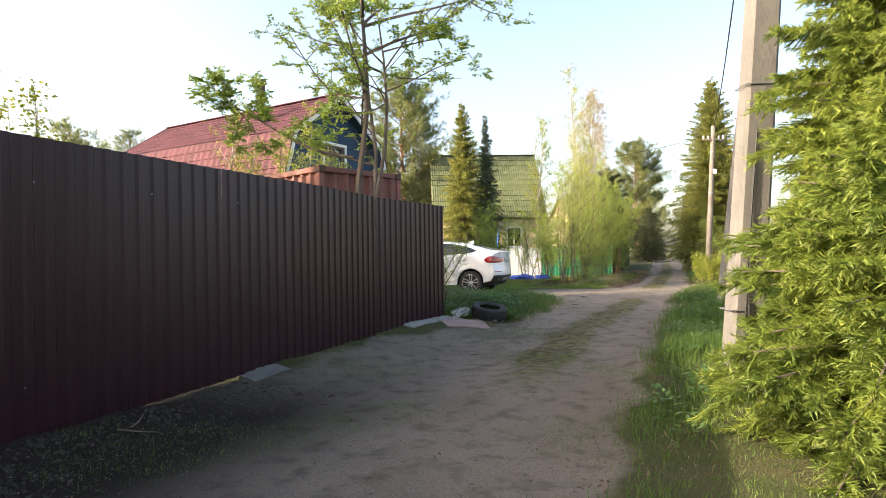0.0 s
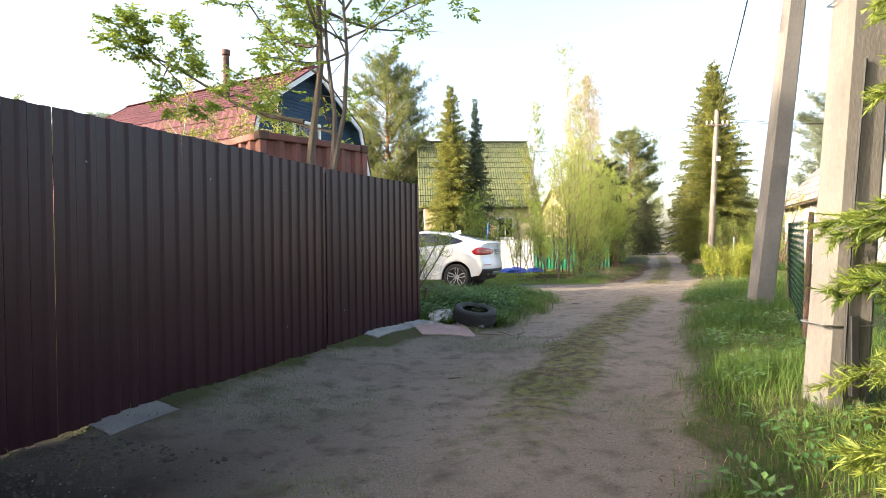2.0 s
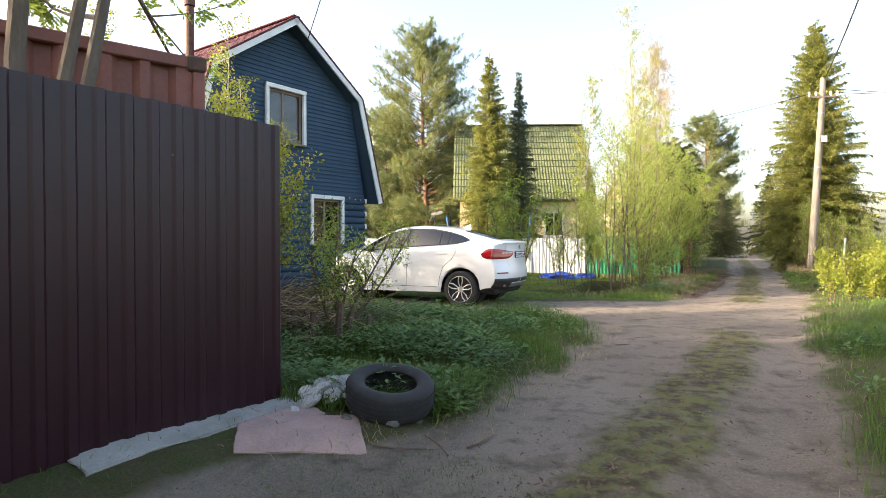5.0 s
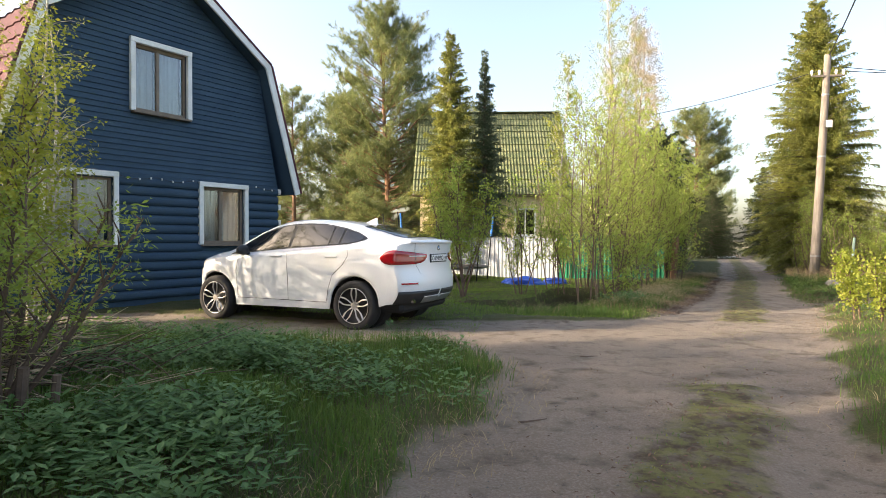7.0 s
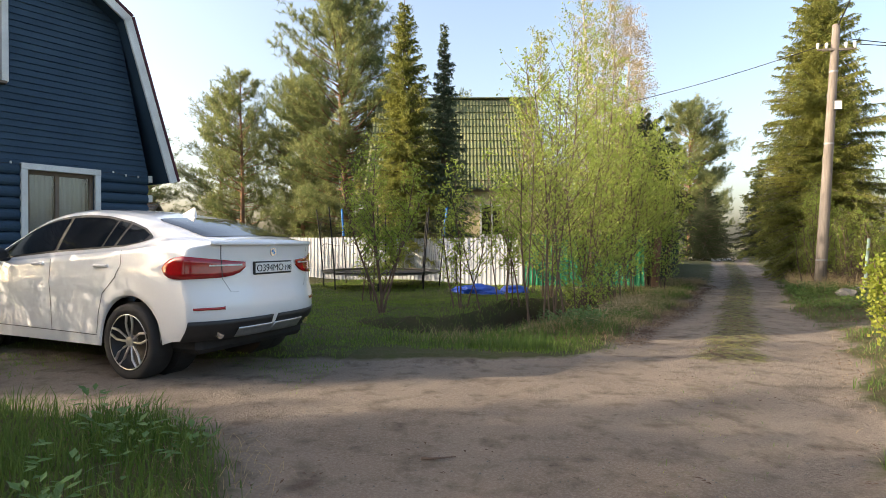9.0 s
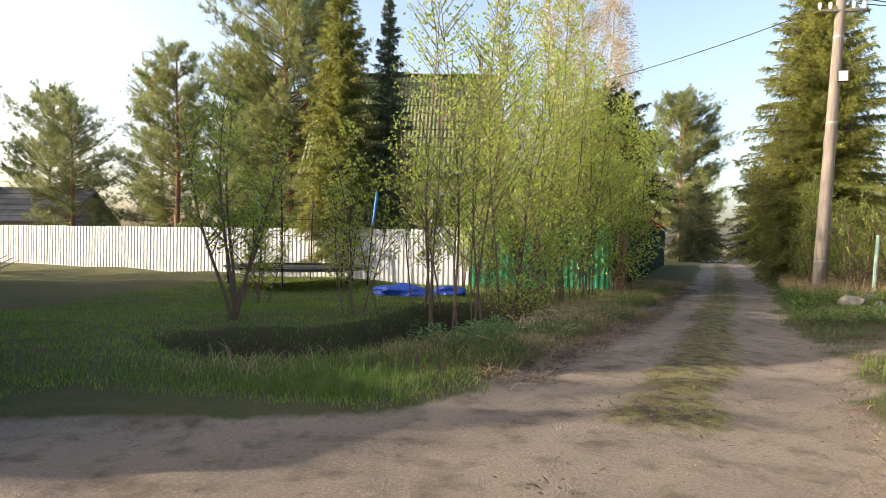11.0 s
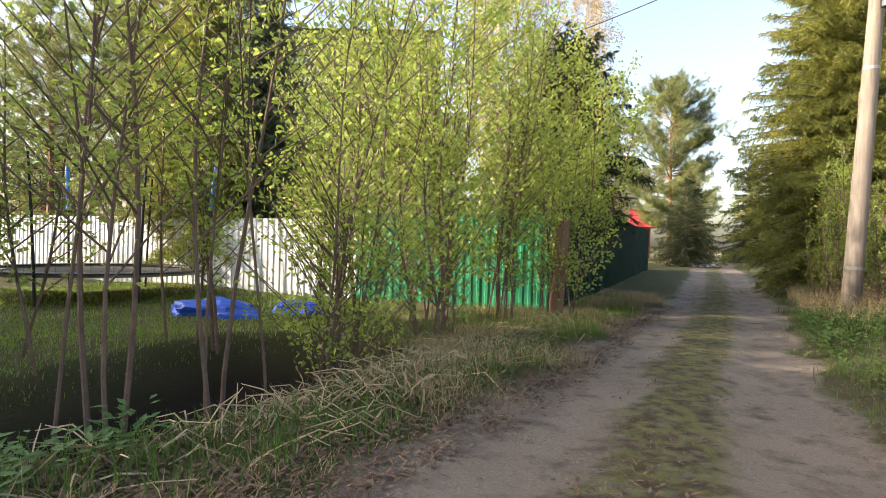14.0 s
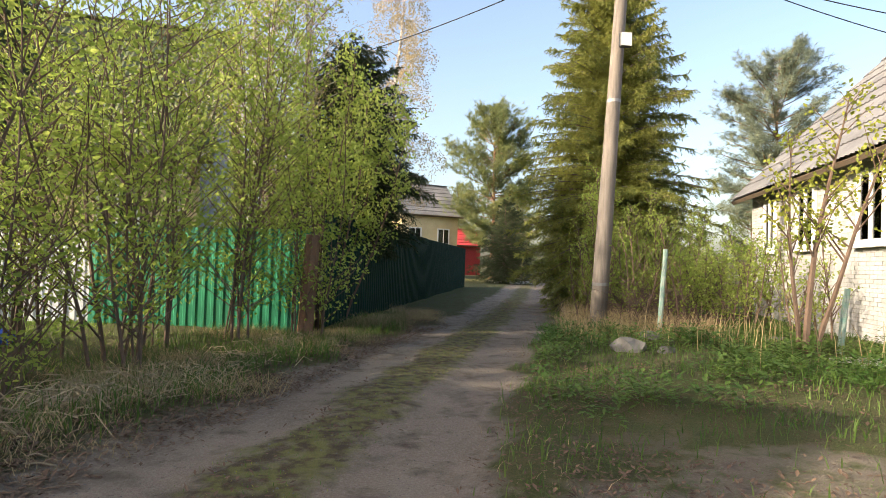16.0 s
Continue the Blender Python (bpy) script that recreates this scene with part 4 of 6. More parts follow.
    def patch(name, x0, x1, lo, hi, off, material, parent=root, label="", nx=14, nu=6):
        grid(name, [[surf(x, lo(x) + (hi(x) - lo(x)) * k / nu, off) for k in range(nu + 1)] for x in np.linspace(x0, x1, nx + 1)], material, parent, label)

    def tailpatch(name, ys, lo, hi, off, material, parent=root, label="", nz=4, mirror=True):
        rows = []
        for y in np.linspace(ys[0], ys[-1], 24):
            a, b = float(np.interp(y, ys, lo)), float(np.interp(y, ys, hi))
            rows.append([tail(y, a, -0.02)] + [tail(y, a + (b - a) * k / nz, off) for k in range(nz + 1)] + [tail(y, b, -0.02)])
        grid(name, rows, material, parent, label, mirror)

    def seam(points, width=0.008):
        """A thin dark panel gap along spots (x, z) of the flank."""
        rows = []
        for (xa, za), (xb, zb) in zip(points, points[1:]):
            for t in np.linspace(0, 1, 8):
                x, z = xa + (xb - xa) * t, za + (zb - za) * t
                l = math.hypot(xb - xa, zb - za)
                nx, nz = (zb - za) / l * width / 2, -(xb - xa) / l * width / 2
                rows.append([side(x - nx, z - nz, 0.0025), side(x + nx, z + nz, 0.0025)])
        grid("panel_gap", rows, M_BLACKP)

    c = lambda val: (lambda x: val)
    curve = lambda xs, ys: (lambda x: float(np.interp(x, xs, ys)))
    hi_side = curve([-0.16, -0.08, 0.06, 0.3, 0.7, 2.0, 2.3, 2.5], [6.15, 6.6, 7.1, 7.5, 7.75, 7.75, 7.2, 5.5])
    lo_side = curve([-0.16, -0.1, 0.0, 0.15, 2.5], [5.95, 5.6, 5.35, 5.15, 5.15])
    patch("window_trim", -0.16, 2.5, lo_side, hi_side, 0.004, M_BLACKP, nx=50)
    lo_in, hi_in = (lambda x: lo_side(x) + 0.13), (lambda x: max(hi_side(x) - 0.2, lo_side(x) + 0.16))
    for a, b in ((1.3, 2.4), (0.52, 1.24), (0.32, 0.49), (-0.08, 0.28)):
        patch("side_window", a, b, lo_in, hi_in, 0.009, M_DARKGLASS, label="dark tinted side window", nx=18)
    patch("rear_window", -0.76, 0.06, curve([-0.76, -0.7, -0.5, 0.0, 0.06], [9.4, 8.75, 8.5, 8.45, 8.8]), c(11), 0.006, M_DARKGLASS, label="sloping dark rear window", nx=20)
    patch("windscreen", 1.8, 2.56, c(8.3), c(11), 0.006, M_DARKGLASS)
    patch("wheel_arch_lip", -0.45, 0.45, c(0.02), c(0.45), 0.008, M_CAR, nx=34, nu=2)
    patch("wheel_arch_lip", 2.36, 3.26, c(0.02), c(0.45), 0.008, M_CAR, nx=34, nu=2)
    patch("sill_trim", 0.46, 2.34, c(0.02), c(0.8), 0.01, M_CAR, nu=3)
    seam([(2.3, 0.42), (2.33, 0.8), (2.3, 1.08)])
    seam([(1.25, 0.4), (1.25, 0.8), (1.28, 1.16)])
    seam([(0.5, 0.42), (0.46, 0.62), (0.38, 0.82), (0.18, 0.98), (0.1, 1.1), (0.12, 1.24)])
    seam([(0.5, 0.4), (2.3, 0.4)])
    for x in (0.3, 1.38):
        for sg in (1, -1):
            p = side(x + 0.1, 1.09)
            part("door_handle", box(x, x + 0.21, min(sg * p.y, sg * (p.y + 0.03)), max(sg * p.y, sg * (p.y + 0.03)), p.z - 0.016, p.z + 0.014, 0.008), M_CAR, root)
    for sg in (1, -1):
        bm = bmesh.new()
        bmesh.ops.create_icosphere(bm, subdivisions=3, radius=1)
        for w in bm.verts:
            w.co = Vector((2.1 + w.co.x * (0.09 if w.co.x > 0 else 0.05), sg * (0.99 + 0.12 * w.co.y), 1.18 + 0.08 * w.co.z))
        part("mirror", bm, M_BLACKP, root, "black door mirror", smooth=True)
        part("mirror_arm", box(2.08, 2.15, min(sg * 0.84, sg * 0.93), max(sg * 0.84, sg * 0.93), 1.1, 1.14, 0.008), M_BLACKP, root)

    # tail lamps: from the flank round the corner to the tailgate
    lens = []
    for x, a, b in ((-0.5, 1.075, 1.085), (-0.56, 1.03, 1.125), (-0.66, 1.0, 1.165), (-0.78, 0.988, 1.188), (-0.88, 0.985, 1.195), (-0.95, 0.985, 1.195)):
        lens.append([side(x, a, -0.01)] + [side(x, a + (b - a) * k / 4, 0.012 if x < -0.51 else 0.004) for k in range(5)] + [side(x, b, -0.01)])
    for y, a, b in ((0.86, 0.985, 1.192), (0.8, 0.987, 1.185), (0.7, 0.99, 1.172), (0.6, 0.995, 1.16), (0.5, 1.01, 1.148), (0.43, 1.035, 1.142), (0.36, 1.085, 1.136)):
        lens.append([tail(y, a, -0.01)] + [tail(y, a + (b - a) * k / 4, 0.012) for k in range(5)] + [tail(y, b, -0.01)])
    grid("tail_lamp", lens, M_LAMPRED, label="red tail lamp")
    tailpatch("lamp_strip", (0.7, 0.55, 0.4), (1.1, 1.098, 1.1), (1.118, 1.116, 1.114), 0.016, M_LAMPCLR)
    seam_y = lambda y0, z0, y1, z1: grid("tailgate_gap", [[tail(y0 + (y1 - y0) * t - 0.004, z0 + (z1 - z0) * t - 0.003, 0.0025), tail(y0 + (y1 - y0) * t + 0.004, z0 + (z1 - z0) * t + 0.003, 0.0025)] for t in np.linspace(0, 1, 8)], M_BLACKP)
    seam_y(0.615, 1.33, 0.6, 1.16)
    seam_y(0.6, 0.99, 0.52, 0.852)
    seam_y(0.52, 0.852, 0.0, 0.845)
    grid("lamp_gap", [[tail(0.596, z, 0.0135), tail(0.604, z, 0.0135)] for z in np.linspace(0.997, 1.158, 6)], M_BLACKP)
    # bumper: black lower cover, silver insert, reflectors
    tailpatch("bumper_trim", (0.87, 0.83, 0.76, 0.66, 0.59, 0.0), (0.405,) * 6, (0.42, 0.58, 0.655, 0.655, 0.612, 0.598), 0.012, M_BLACKP, label="black lower bumper trim")
    tailpatch("skid_plate", (0.45, 0.39, 0.0), (0.425, 0.415, 0.412), (0.432, 0.5, 0.512), 0.024, M_ALLOY, label="silver skid plate")
    tailpatch("reflector", (0.84, 0.6), (0.695, 0.7), (0.73, 0.722), 0.008, M_LAMPRED, nz=2)
    tailpatch("lip_spoiler", (0.7, 0.6, 0.0), (1.3, 1.295, 1.295), (1.312, 1.33, 1.336), 0.022, M_CAR, nz=3)
    for y in (-0.6, 0.6):
        s = Soup()
        p = tail(y, 0.46, 0.02)
        s.tube([Vector((p.x + 0.08, y, 0.462)), Vector((p.x, y, 0.462)), Vector((p.x + 0.002, y, 0.462))], [0.042, 0.045, 0.036], 16)
        s.put("tail_pipe", M_CHROME, root, "dark chrome tail pipe")
    part("underbody", box(-0.72, 3.3, -0.74, 0.74, 0.27, 0.5, 0.05), M_BLACK, root)
    bm = bmesh.new()
    bm2 = [bm.verts.new(q) for q in ((0.2, 0, 1.7), (0.36, -0.025, 1.628), (0.36, 0.025, 1.628), (0.16, -0.02, 1.59), (0.16, 0.02, 1.59), (0.17, 0, 1.7))]
    bmesh.ops.convex_hull(bm, input=bm2)
    part("roof_fin", bm, M_CAR, root)
    pb = tail(0, 1.225)
    s = Soup()
    s.tube([pb + Vector((0.005, 0, 0)), pb + Vector((-0.012, 0, 0))], [0.041, 0.039], 20)
    badge = s.put("badge", M_CHROME, root, "round badge")
    for q, (ma, mb) in enumerate(((0, 1), (1, 2), (2, 3), (3, 4))):
        v = [pb + Vector((-0.0135, 0, 0))] + [pb + Vector((-0.0135, 0.026 * math.cos(t), 0.026 * math.sin(t))) for t in np.linspace(ma, mb, 6) * math.pi / 2]
        mesh_object("badge_quarter", v, [(0, k, k + 1) for k in range(1, 6)], M_WHITE if q % 2 else M_BLUEFOAM, badge)
    px = tail(0, 1.07).x
    plate = part("number_plate", box(px - 0.02, px + 0.01, -0.268, 0.268, 1.005, 1.133, 0.006), M_BLACKP, root, "white number plate in a black frame")
    part("plate_face", box(px - 0.0235, px - 0.018, -0.256, 0.256, 1.022, 1.12, 0.002), M_WHITE, plate)
    for text, y, size in (("O394MO", 0.245, 0.098), ("198", -0.145, 0.078)):
        cu = bpy.data.curves.new("plate_text", "FONT")
        cu.body, cu.size, cu.extrude = text, size, 0.001
        tmp = bpy.data.objects.new("plate_text", cu)
        me = bpy.data.meshes.new_from_object(tmp)
        bpy.data.objects.remove(tmp)
        me.materials.clear()
        me.materials.append(M_BLACK)
        ob = new("plate_text", me)
        ob.parent = plate
        ob.matrix_local = Matrix.Translation((px - 0.025, y, 1.035)) @ Matrix(((0, 0, -1, 0), (-1, 0, 0, 0), (0, 1, 0, 0), (0, 0, 0, 1)))

    # wheels
    prof = [(0.262, -0.1), (0.29, -0.118), (0.335, -0.122), (0.36, -0.105), (0.369, -0.06), (0.371, 0.0), (0.369, 0.06), (0.36, 0.105), (0.335, 0.122), (0.29, 0.118), (0.262, 0.1)]
    for xw in (0, 2.81):
        for sg in (1, -1):
            wheel = new("wheel")
            wheel.parent = root
            wheel.location = (xw, sg * 0.815, 0.371)
            wheel.rotation_euler = (0, 0, 0 if sg > 0 else math.pi)

            def lathe(name, prof, material, n=48, label="", smooth=True):
                v, fcs = [], []
                for k in range(n):
                    a = 2 * math.pi * k / n
                    v += [(r * math.cos(a), y, r * math.sin(a)) for r, y in prof]
                m2 = len(prof)
                for k in range(n):
                    for j in range(m2 - 1):
                        a, b = k * m2 + j, (k + 1) % n * m2 + j
                        fcs.append((a, b, b + 1, a + 1))
                return mesh_object(name, v, fcs, material, wheel, label, smooth)

            lathe("tyre", prof, M_RUBBER)
            lathe("rim", [(0.268, 0.112), (0.258, 0.116), (0.252, 0.108), (0.246, 0.03), (0.2, 0.0), (0.0, 0.0)], M_BLACKP, label="two-tone alloy rim")
            lathe("rim_edge", [(0.266, 0.114), (0.262, 0.1185), (0.256, 0.115)], M_ALLOY)
            for k in range(5):
                a = k * 2 * math.pi / 5 + 0.35
                spoke = Soup()
                for d in (-1, 1):
                    at = lambda r, o, y: Vector((r * math.cos(a) - o * math.sin(a), y, r * math.sin(a) + o * math.cos(a)))
                    spoke.tube([at(0.045, 0.012 * d, 0.085), at(0.1, 0.03 * d, 0.096), at(0.17, 0.047 * d, 0.104), at(0.257, 0.034 * d, 0.108)], [0.011, 0.011, 0.012, 0.013], 6)
                spoke.put("spoke", M_ALLOY, wheel)
            hub = Soup()
            hub.tube([Vector((0, 0.05, 0)), Vector((0, 0.1, 0)), Vector((0, 0.103, 0))], [0.058, 0.05, 0.03], 18)
            hub.put("hub_cap", M_ALLOY, wheel)
    # dark wheel housings
    for xw in (0, 2.81):
        for sg in (1, -1):
            s = Soup()
            s.tube([Vector((xw, sg * 0.45, 0.41)), Vector((xw, sg * 0.66, 0.41))], [0.42, 0.42], 28)
            s.put("wheel_housing", M_BLACK, root)
    return root


car()

# ---- trees ----
def spruce(pos, h, r, needles, label, seed, density=1.0, low=0.4, fine=1.0, lean=(0, 0), shape=0.9):
    rng = random.Random(seed)
    root = thing("spruce", pose(*pos), label, "tree")
    tr, cr = Soup(), Soup()
    axis = lambda z: Vector((lean[0] * z, lean[1] * z, z))
    tr.tube([axis(h * t) - Vector((0, 0, 0.2 if t == 0 else 0)) for t in (0, 0.3, 0.6, 0.85, 1)], [0.016 * h, 0.012 * h, 0.008 * h, 0.004 * h, 0.008], 8)
    z = low
    while z < h * 0.985:
        t = (z - low) / (h - low)
        reach = r * (1 - t) ** shape * (0.75 + 0.25 * min(1, t * 6))
        n = max(4, int((9 - 4 * t) * density))
        turn = rng.uniform(0, 6.3)
        for k in range(n):
            a = turn + k * 6.283 / n + rng.uniform(-0.25, 0.25)
            zb = z + rng.uniform(-0.024, 0.024) * h
            L = max(0.1, reach * rng.uniform(0.55, 1.1))
            out = Vector((math.cos(a), math.sin(a), 0))
            side = Vector((-out.y, out.x, 0))
            rise, droop = 0.5 * t + 0.1, 0.35 * (1 - t)
            pts = []
            for j in range(6):
                u = j / 5
                pts.append(axis(max(zb, 0.08)) + out * L * u + Vector((0, 0, L * (rise * u - droop * u * u * 1.4 + 0.25 * droop * u ** 4))))
            tr.tube(pts, [0.012 * L * (1 - 0.8 * j / 5) + 0.003 for j in range(6)], 4, cap=False)
            m = max(6, int(17 * L * density * fine) + 4)
            for q in range(m):
                u = rng.uniform(0.12, 1.02)
                i = min(4, int(u * 5))
                p = pts[i].lerp(pts[i + 1], u * 5 - i)
                sgn = rng.choice((-1, 1))
                tl = rng.uniform(0.18, 0.42) * (0.45 + 0.7 * (1 - u)) * min(1.4, 0.5 + L / 2)
                d = (out * rng.uniform(0.3, 1.0) + side * sgn * rng.uniform(0.2, 1.0) + Vector((0, 0, rng.uniform(-1.5, 0.25) if fine < 1.5 else rng.uniform(-0.8, 0.2)))).normalized()
                twig(cr, p, d, tl, rng, fine)
        z += rng.uniform(0.15, 0.25) * (0.55 + 0.045 * h) / max(0.5, density ** 0.5)
    tr.put("trunk", M_BARK, root)
    cr.put("crown", needles, root)
    return root


def twig(soup, p, d, length, rng, fine):
    """A needle-clad twig: short blades all round a stem."""
    n = max(8, int(10 * fine))
    u = d.orthogonal().normalized()
    w = d.cross(u)
    nl = 0.055 / fine ** 0.35
    for i in range(n):
        t = i / n
        a = rng.uniform(0, 6.283)
        s = u * math.cos(a) + w * math.sin(a)
        soup.needle(p + d * length * t, (d * 0.8 + s * 0.75) * nl * (1.5 - 0.5 * t) * (1 + length), w * 0.011 / fine if abs(s.dot(w)) < 0.7 else u * 0.011 / fine)
    b = len(soup.v)
    soup.v += [p - w * 0.012, p + w * 0.012, p + d * length * 1.08]
    soup.f.append((b, b + 1, b + 2))


def pine(pos, h, r, needles, label, seed, bare=0.3, n=60, needle=0.2):
    rng = random.Random(seed)
    root = thing("pine", pose(*pos), label, "tree")
    tr, cr = Soup(), Soup()
    bend = rng.uniform(-0.02, 0.02)
    ax = lambda z: Vector((bend * z + 0.08 * math.sin(z * 0.5), 0.06 * math.sin(z * 0.4 + 1), z))
    tr.tube([ax(h * i / 9) - Vector((0, 0, 0.2 if i == 0 else 0)) for i in range(10)], [0.014 * h * (1 - 0.92 * i / 9) + 0.01 for i in range(10)], 9)
    for i in range(n):
        t = bare + (0.99 - bare) * ((i + rng.random()) / n)
        z = h * t
        k = (t - bare) / (1 - bare)
        full = float(np.interp(k, (0, 0.15, 0.45, 0.75, 0.93, 1), (0.62, 0.95, 1.0, 0.72, 0.34, 0.1)))
        reach = r * full * rng.uniform(0.5, 1.08)
        a = rng.uniform(0, 6.283)
        out = Vector((math.cos(a), math.sin(a), 0))
        rise = 0.02 + 0.75 * k + rng.uniform(-0.15, 0.15)
        pts = [ax(z) + out * reach * u + Vector((rng.uniform(-0.1, 0.1) * u, rng.uniform(-0.1, 0.1) * u, reach * (rise * u - 0.08 * u + 0.16 * u * u))) for u in (0, 0.35, 0.7, 1)]
        tr.tube(pts, [0.011 * reach + 0.008, 0.009 * reach + 0.006, 0.006 * reach + 0.004, 0.004], 4, cap=False)
        for q in range(int(6 + 12 * reach)):
            u = (0.22 + 0.8 * rng.random() ** 0.7) * 3
            j = min(2, int(u))
            c = pts[j].lerp(pts[j + 1], min(u - j, 1.1)) + rvec(rng, 0.6) * rng.uniform(0.05, 0.4) * (0.35 + reach * 0.3)
            up = (out * 0.6 + rvec(rng) * 0.6 + Vector((0, 0, 0.7))).normalized()
            tip = c + up * rng.uniform(0.15, 0.4)
            for w in range(17):
                dv = (up * 0.7 + rvec(rng)).normalized()
                L = needle * rng.uniform(0.6, 1.25)
                cr.needle(c.lerp(tip, rng.random()) + rvec(rng) * 0.03, dv * L, dv.orthogonal().normalized() * 0.058 * needle)
    tr.put("trunk", M_PINEBARK, root)
    cr.put("crown", needles, root)
    return root


def leafy(name, pos, stems, leaves, bark, label, seed, category="tree", leaf=(0.06, 0.04), per=9, twigs=16, weep=0.0, spread=0.35, clump=0.2, start=0.25, branch=0.28, group=""):
    """Birches, willows and shrubs: stems are (dx, dy, lean_x, lean_y, height, radius)."""
    rng = random.Random(seed)
    root = thing(name, pose(*pos), label, category, group)
    tr, cr = Soup(), Soup()
    for dx, dy, lx, ly, h, rad in stems:
        wob = rng.uniform(0, 6)
        ax = lambda t: Vector((dx + lx * h * t + 0.02 * h * math.sin(t * 5 + wob), dy + ly * h * t + 0.02 * h * math.cos(t * 4 + wob), h * t))
        tr.tube([ax(i / 8) - Vector((0, 0, 0.15 if i == 0 else 0)) for i in range(9)], [rad * (1 - 0.9 * i / 8) + 0.003 for i in range(9)], 6)
        nb = int(twigs * (0.5 + h / 8))
        for i in range(nb):
            t = start + (1 - start) * (i + rng.random()) / nb
            a = rng.uniform(0, 6.283)
            out = Vector((math.cos(a), math.sin(a), 0))
            L = h * branch * (1.15 - 0.85 * t) * rng.uniform(0.6, 1.2)
            up = rng.uniform(0.5, 1.2)
            pts = [ax(t) + out * L * spread * 2 * u + Vector((0, 0, L * (up * u - (weep * 2.2) * u * u))) for u in (0, 0.3, 0.65, 1)]
            tr.tube(pts, [rad * 0.35 * (1.1 - t) + 0.004, 0.006 + rad * 0.15 * (1 - t), 0.005, 0.003], 4, cap=False)
            for q in range(int(per * (0.5 + L))):
                u = rng.uniform(0.2, 1.0) * 3
                j = min(2, int(u))
                c = pts[j].lerp(pts[j + 1], u - j) + rvec(rng) * rng.uniform(0, clump)
                if weep:
                    c.z -= rng.uniform(0, weep * 1.2)
                for w in range(3):
                    d = (rvec(rng) + Vector((0, 0, -0.2))).normalized()
                    cr.leaf(c + rvec(rng) * leaf[0], d, d.orthogonal().normalized(), leaf[0] * rng.uniform(0.6, 1.3), leaf[1] * rng.uniform(0.7, 1.2))
    tr.put("trunk", bark, root)
    cr.put("crown", leaves, root)
    return root


def gz(x, y, dz=0.0):
    return (x, y, ground_z(x, y) + dz)


spruce(gz(4.4, 3.9), 6.6, 1.62, M_SPRUCEN, "dense yellow-green spruce with low spreading branches beside the road", 11, density=1.5, low=0.12, fine=2.0)
spruce(gz(3.42, 2.45), 2.3, 1.42, M_SPRUCEN, "low young yellow-green spruce at the road edge", 10, density=1.4, low=0.06, fine=2.0)
spruce(gz(15.7, 37.3), 12.4, 3.3, M_SPRUCE, "tall conical old spruce beyond the wooden pole", 12, density=1.75, low=0.5, shape=0.72)
spruce(gz(-0.5, 33.4), 10.6, 2.0, M_SPRUCE, "slender green spruce beside the trampoline", 13, density=1.5, low=0.9, shape=0.8)
spruce(gz(0.9, 34.2), 9.8, 1.4, M_SPRUCEB, "thin bluish spruce behind the lawn", 14, density=1.3, low=1.6)
spruce(gz(8.2, 34.6), 6.2, 2.3, M_SPRUCED, "dark low spruce leaning over the green fence", 15, density=1.5, low=1.9, shape=0.5)
spruce(gz(17.0, 57.0), 5.5, 2.6, M_SPRUCED, "dark bushy spruce far along the road", 16, low=0.2)
spruce(gz(18.2, 61.0), 6.5, 2.8, M_SPRUCED, "dark spruce beside the far road", 17, low=0.2)
spruce(gz(24.0, 66.0), 8.0, 2.8, M_SPRUCED, "dark spruce at the far bend of the road", 18, low=0.2)
pine(gz(-4.9, 39.5), 13.9, 3.7, M_PINE, "tall broad pine behind the white fence", 21, bare=0.05, n=230, needle=0.24)
tall = pine(gz(-8.0, 41.5), 10.0, 2.6, M_PINE, "pine among others behind the lawn", 22, bare=0.08, n=120)
pine(gz(-10.6, 39.8), 9.8, 2.2, M_PINE, "young pine behind the blue house", 23, bare=0.06, n=120)
young = pine(gz(-3.0, 44.0), 9.0, 2.8, M_PINE, "pine among others behind the lawn", 25, bare=0.06, n=110)
pine(gz(17.3, 62.8), 12.8, 3.6, M_PINE, "tall pine beside the far end of the road", 26, bare=0.2, n=150, needle=0.3)
pine(gz(33.0, 53.5), 14.4, 4.2, M_PINEB, "spreading bluish pine behind the brick cottage", 27, bare=0.28, n=150, needle=0.34)
leafy("birch", gz(6.2, 33.0), [(0, 0, 0.0, 0, 12.3, 0.09), (0.5, 0.3, 0.02, 0.01, 10.5, 0.07)], M_BIRCHL, M_BIRCH, "tall thin birch with sparse young yellow-green leaves", 31, leaf=(0.06, 0.045), per=9, twigs=52, weep=0.12, branch=0.2)
leafy("birch", gz(7.3, 33.8), [(0, 0, 0.01, 0, 10.8, 0.08), (-0.7, 0.2, -0.02, 0, 9.6, 0.06)], M_CATKIN, M_BIRCH, "thin birch hung with pale brown catkins", 32, leaf=(0.07, 0.022), per=13, twigs=60, weep=0.2, branch=0.22)
leafy("birch", gz(9.2, 45.5), [(0, 0, 0.02, 0, 14.5, 0.16)], M_CATKIN, M_BIRCH, "large weeping birch with pale catkins", 33, leaf=(0.11, 0.045), per=24, twigs=46, weep=0.45, branch=0.2, spread=0.5)
leafy("birch", gz(4.4, 35.5), [(0, 0, 0.0, 0, 9.8, 0.07)], M_BIRCHL, M_BIRCH, "slim birch beside the green-roofed cottage", 34, leaf=(0.07, 0.05), per=16, twigs=50, weep=0.1, branch=0.2)
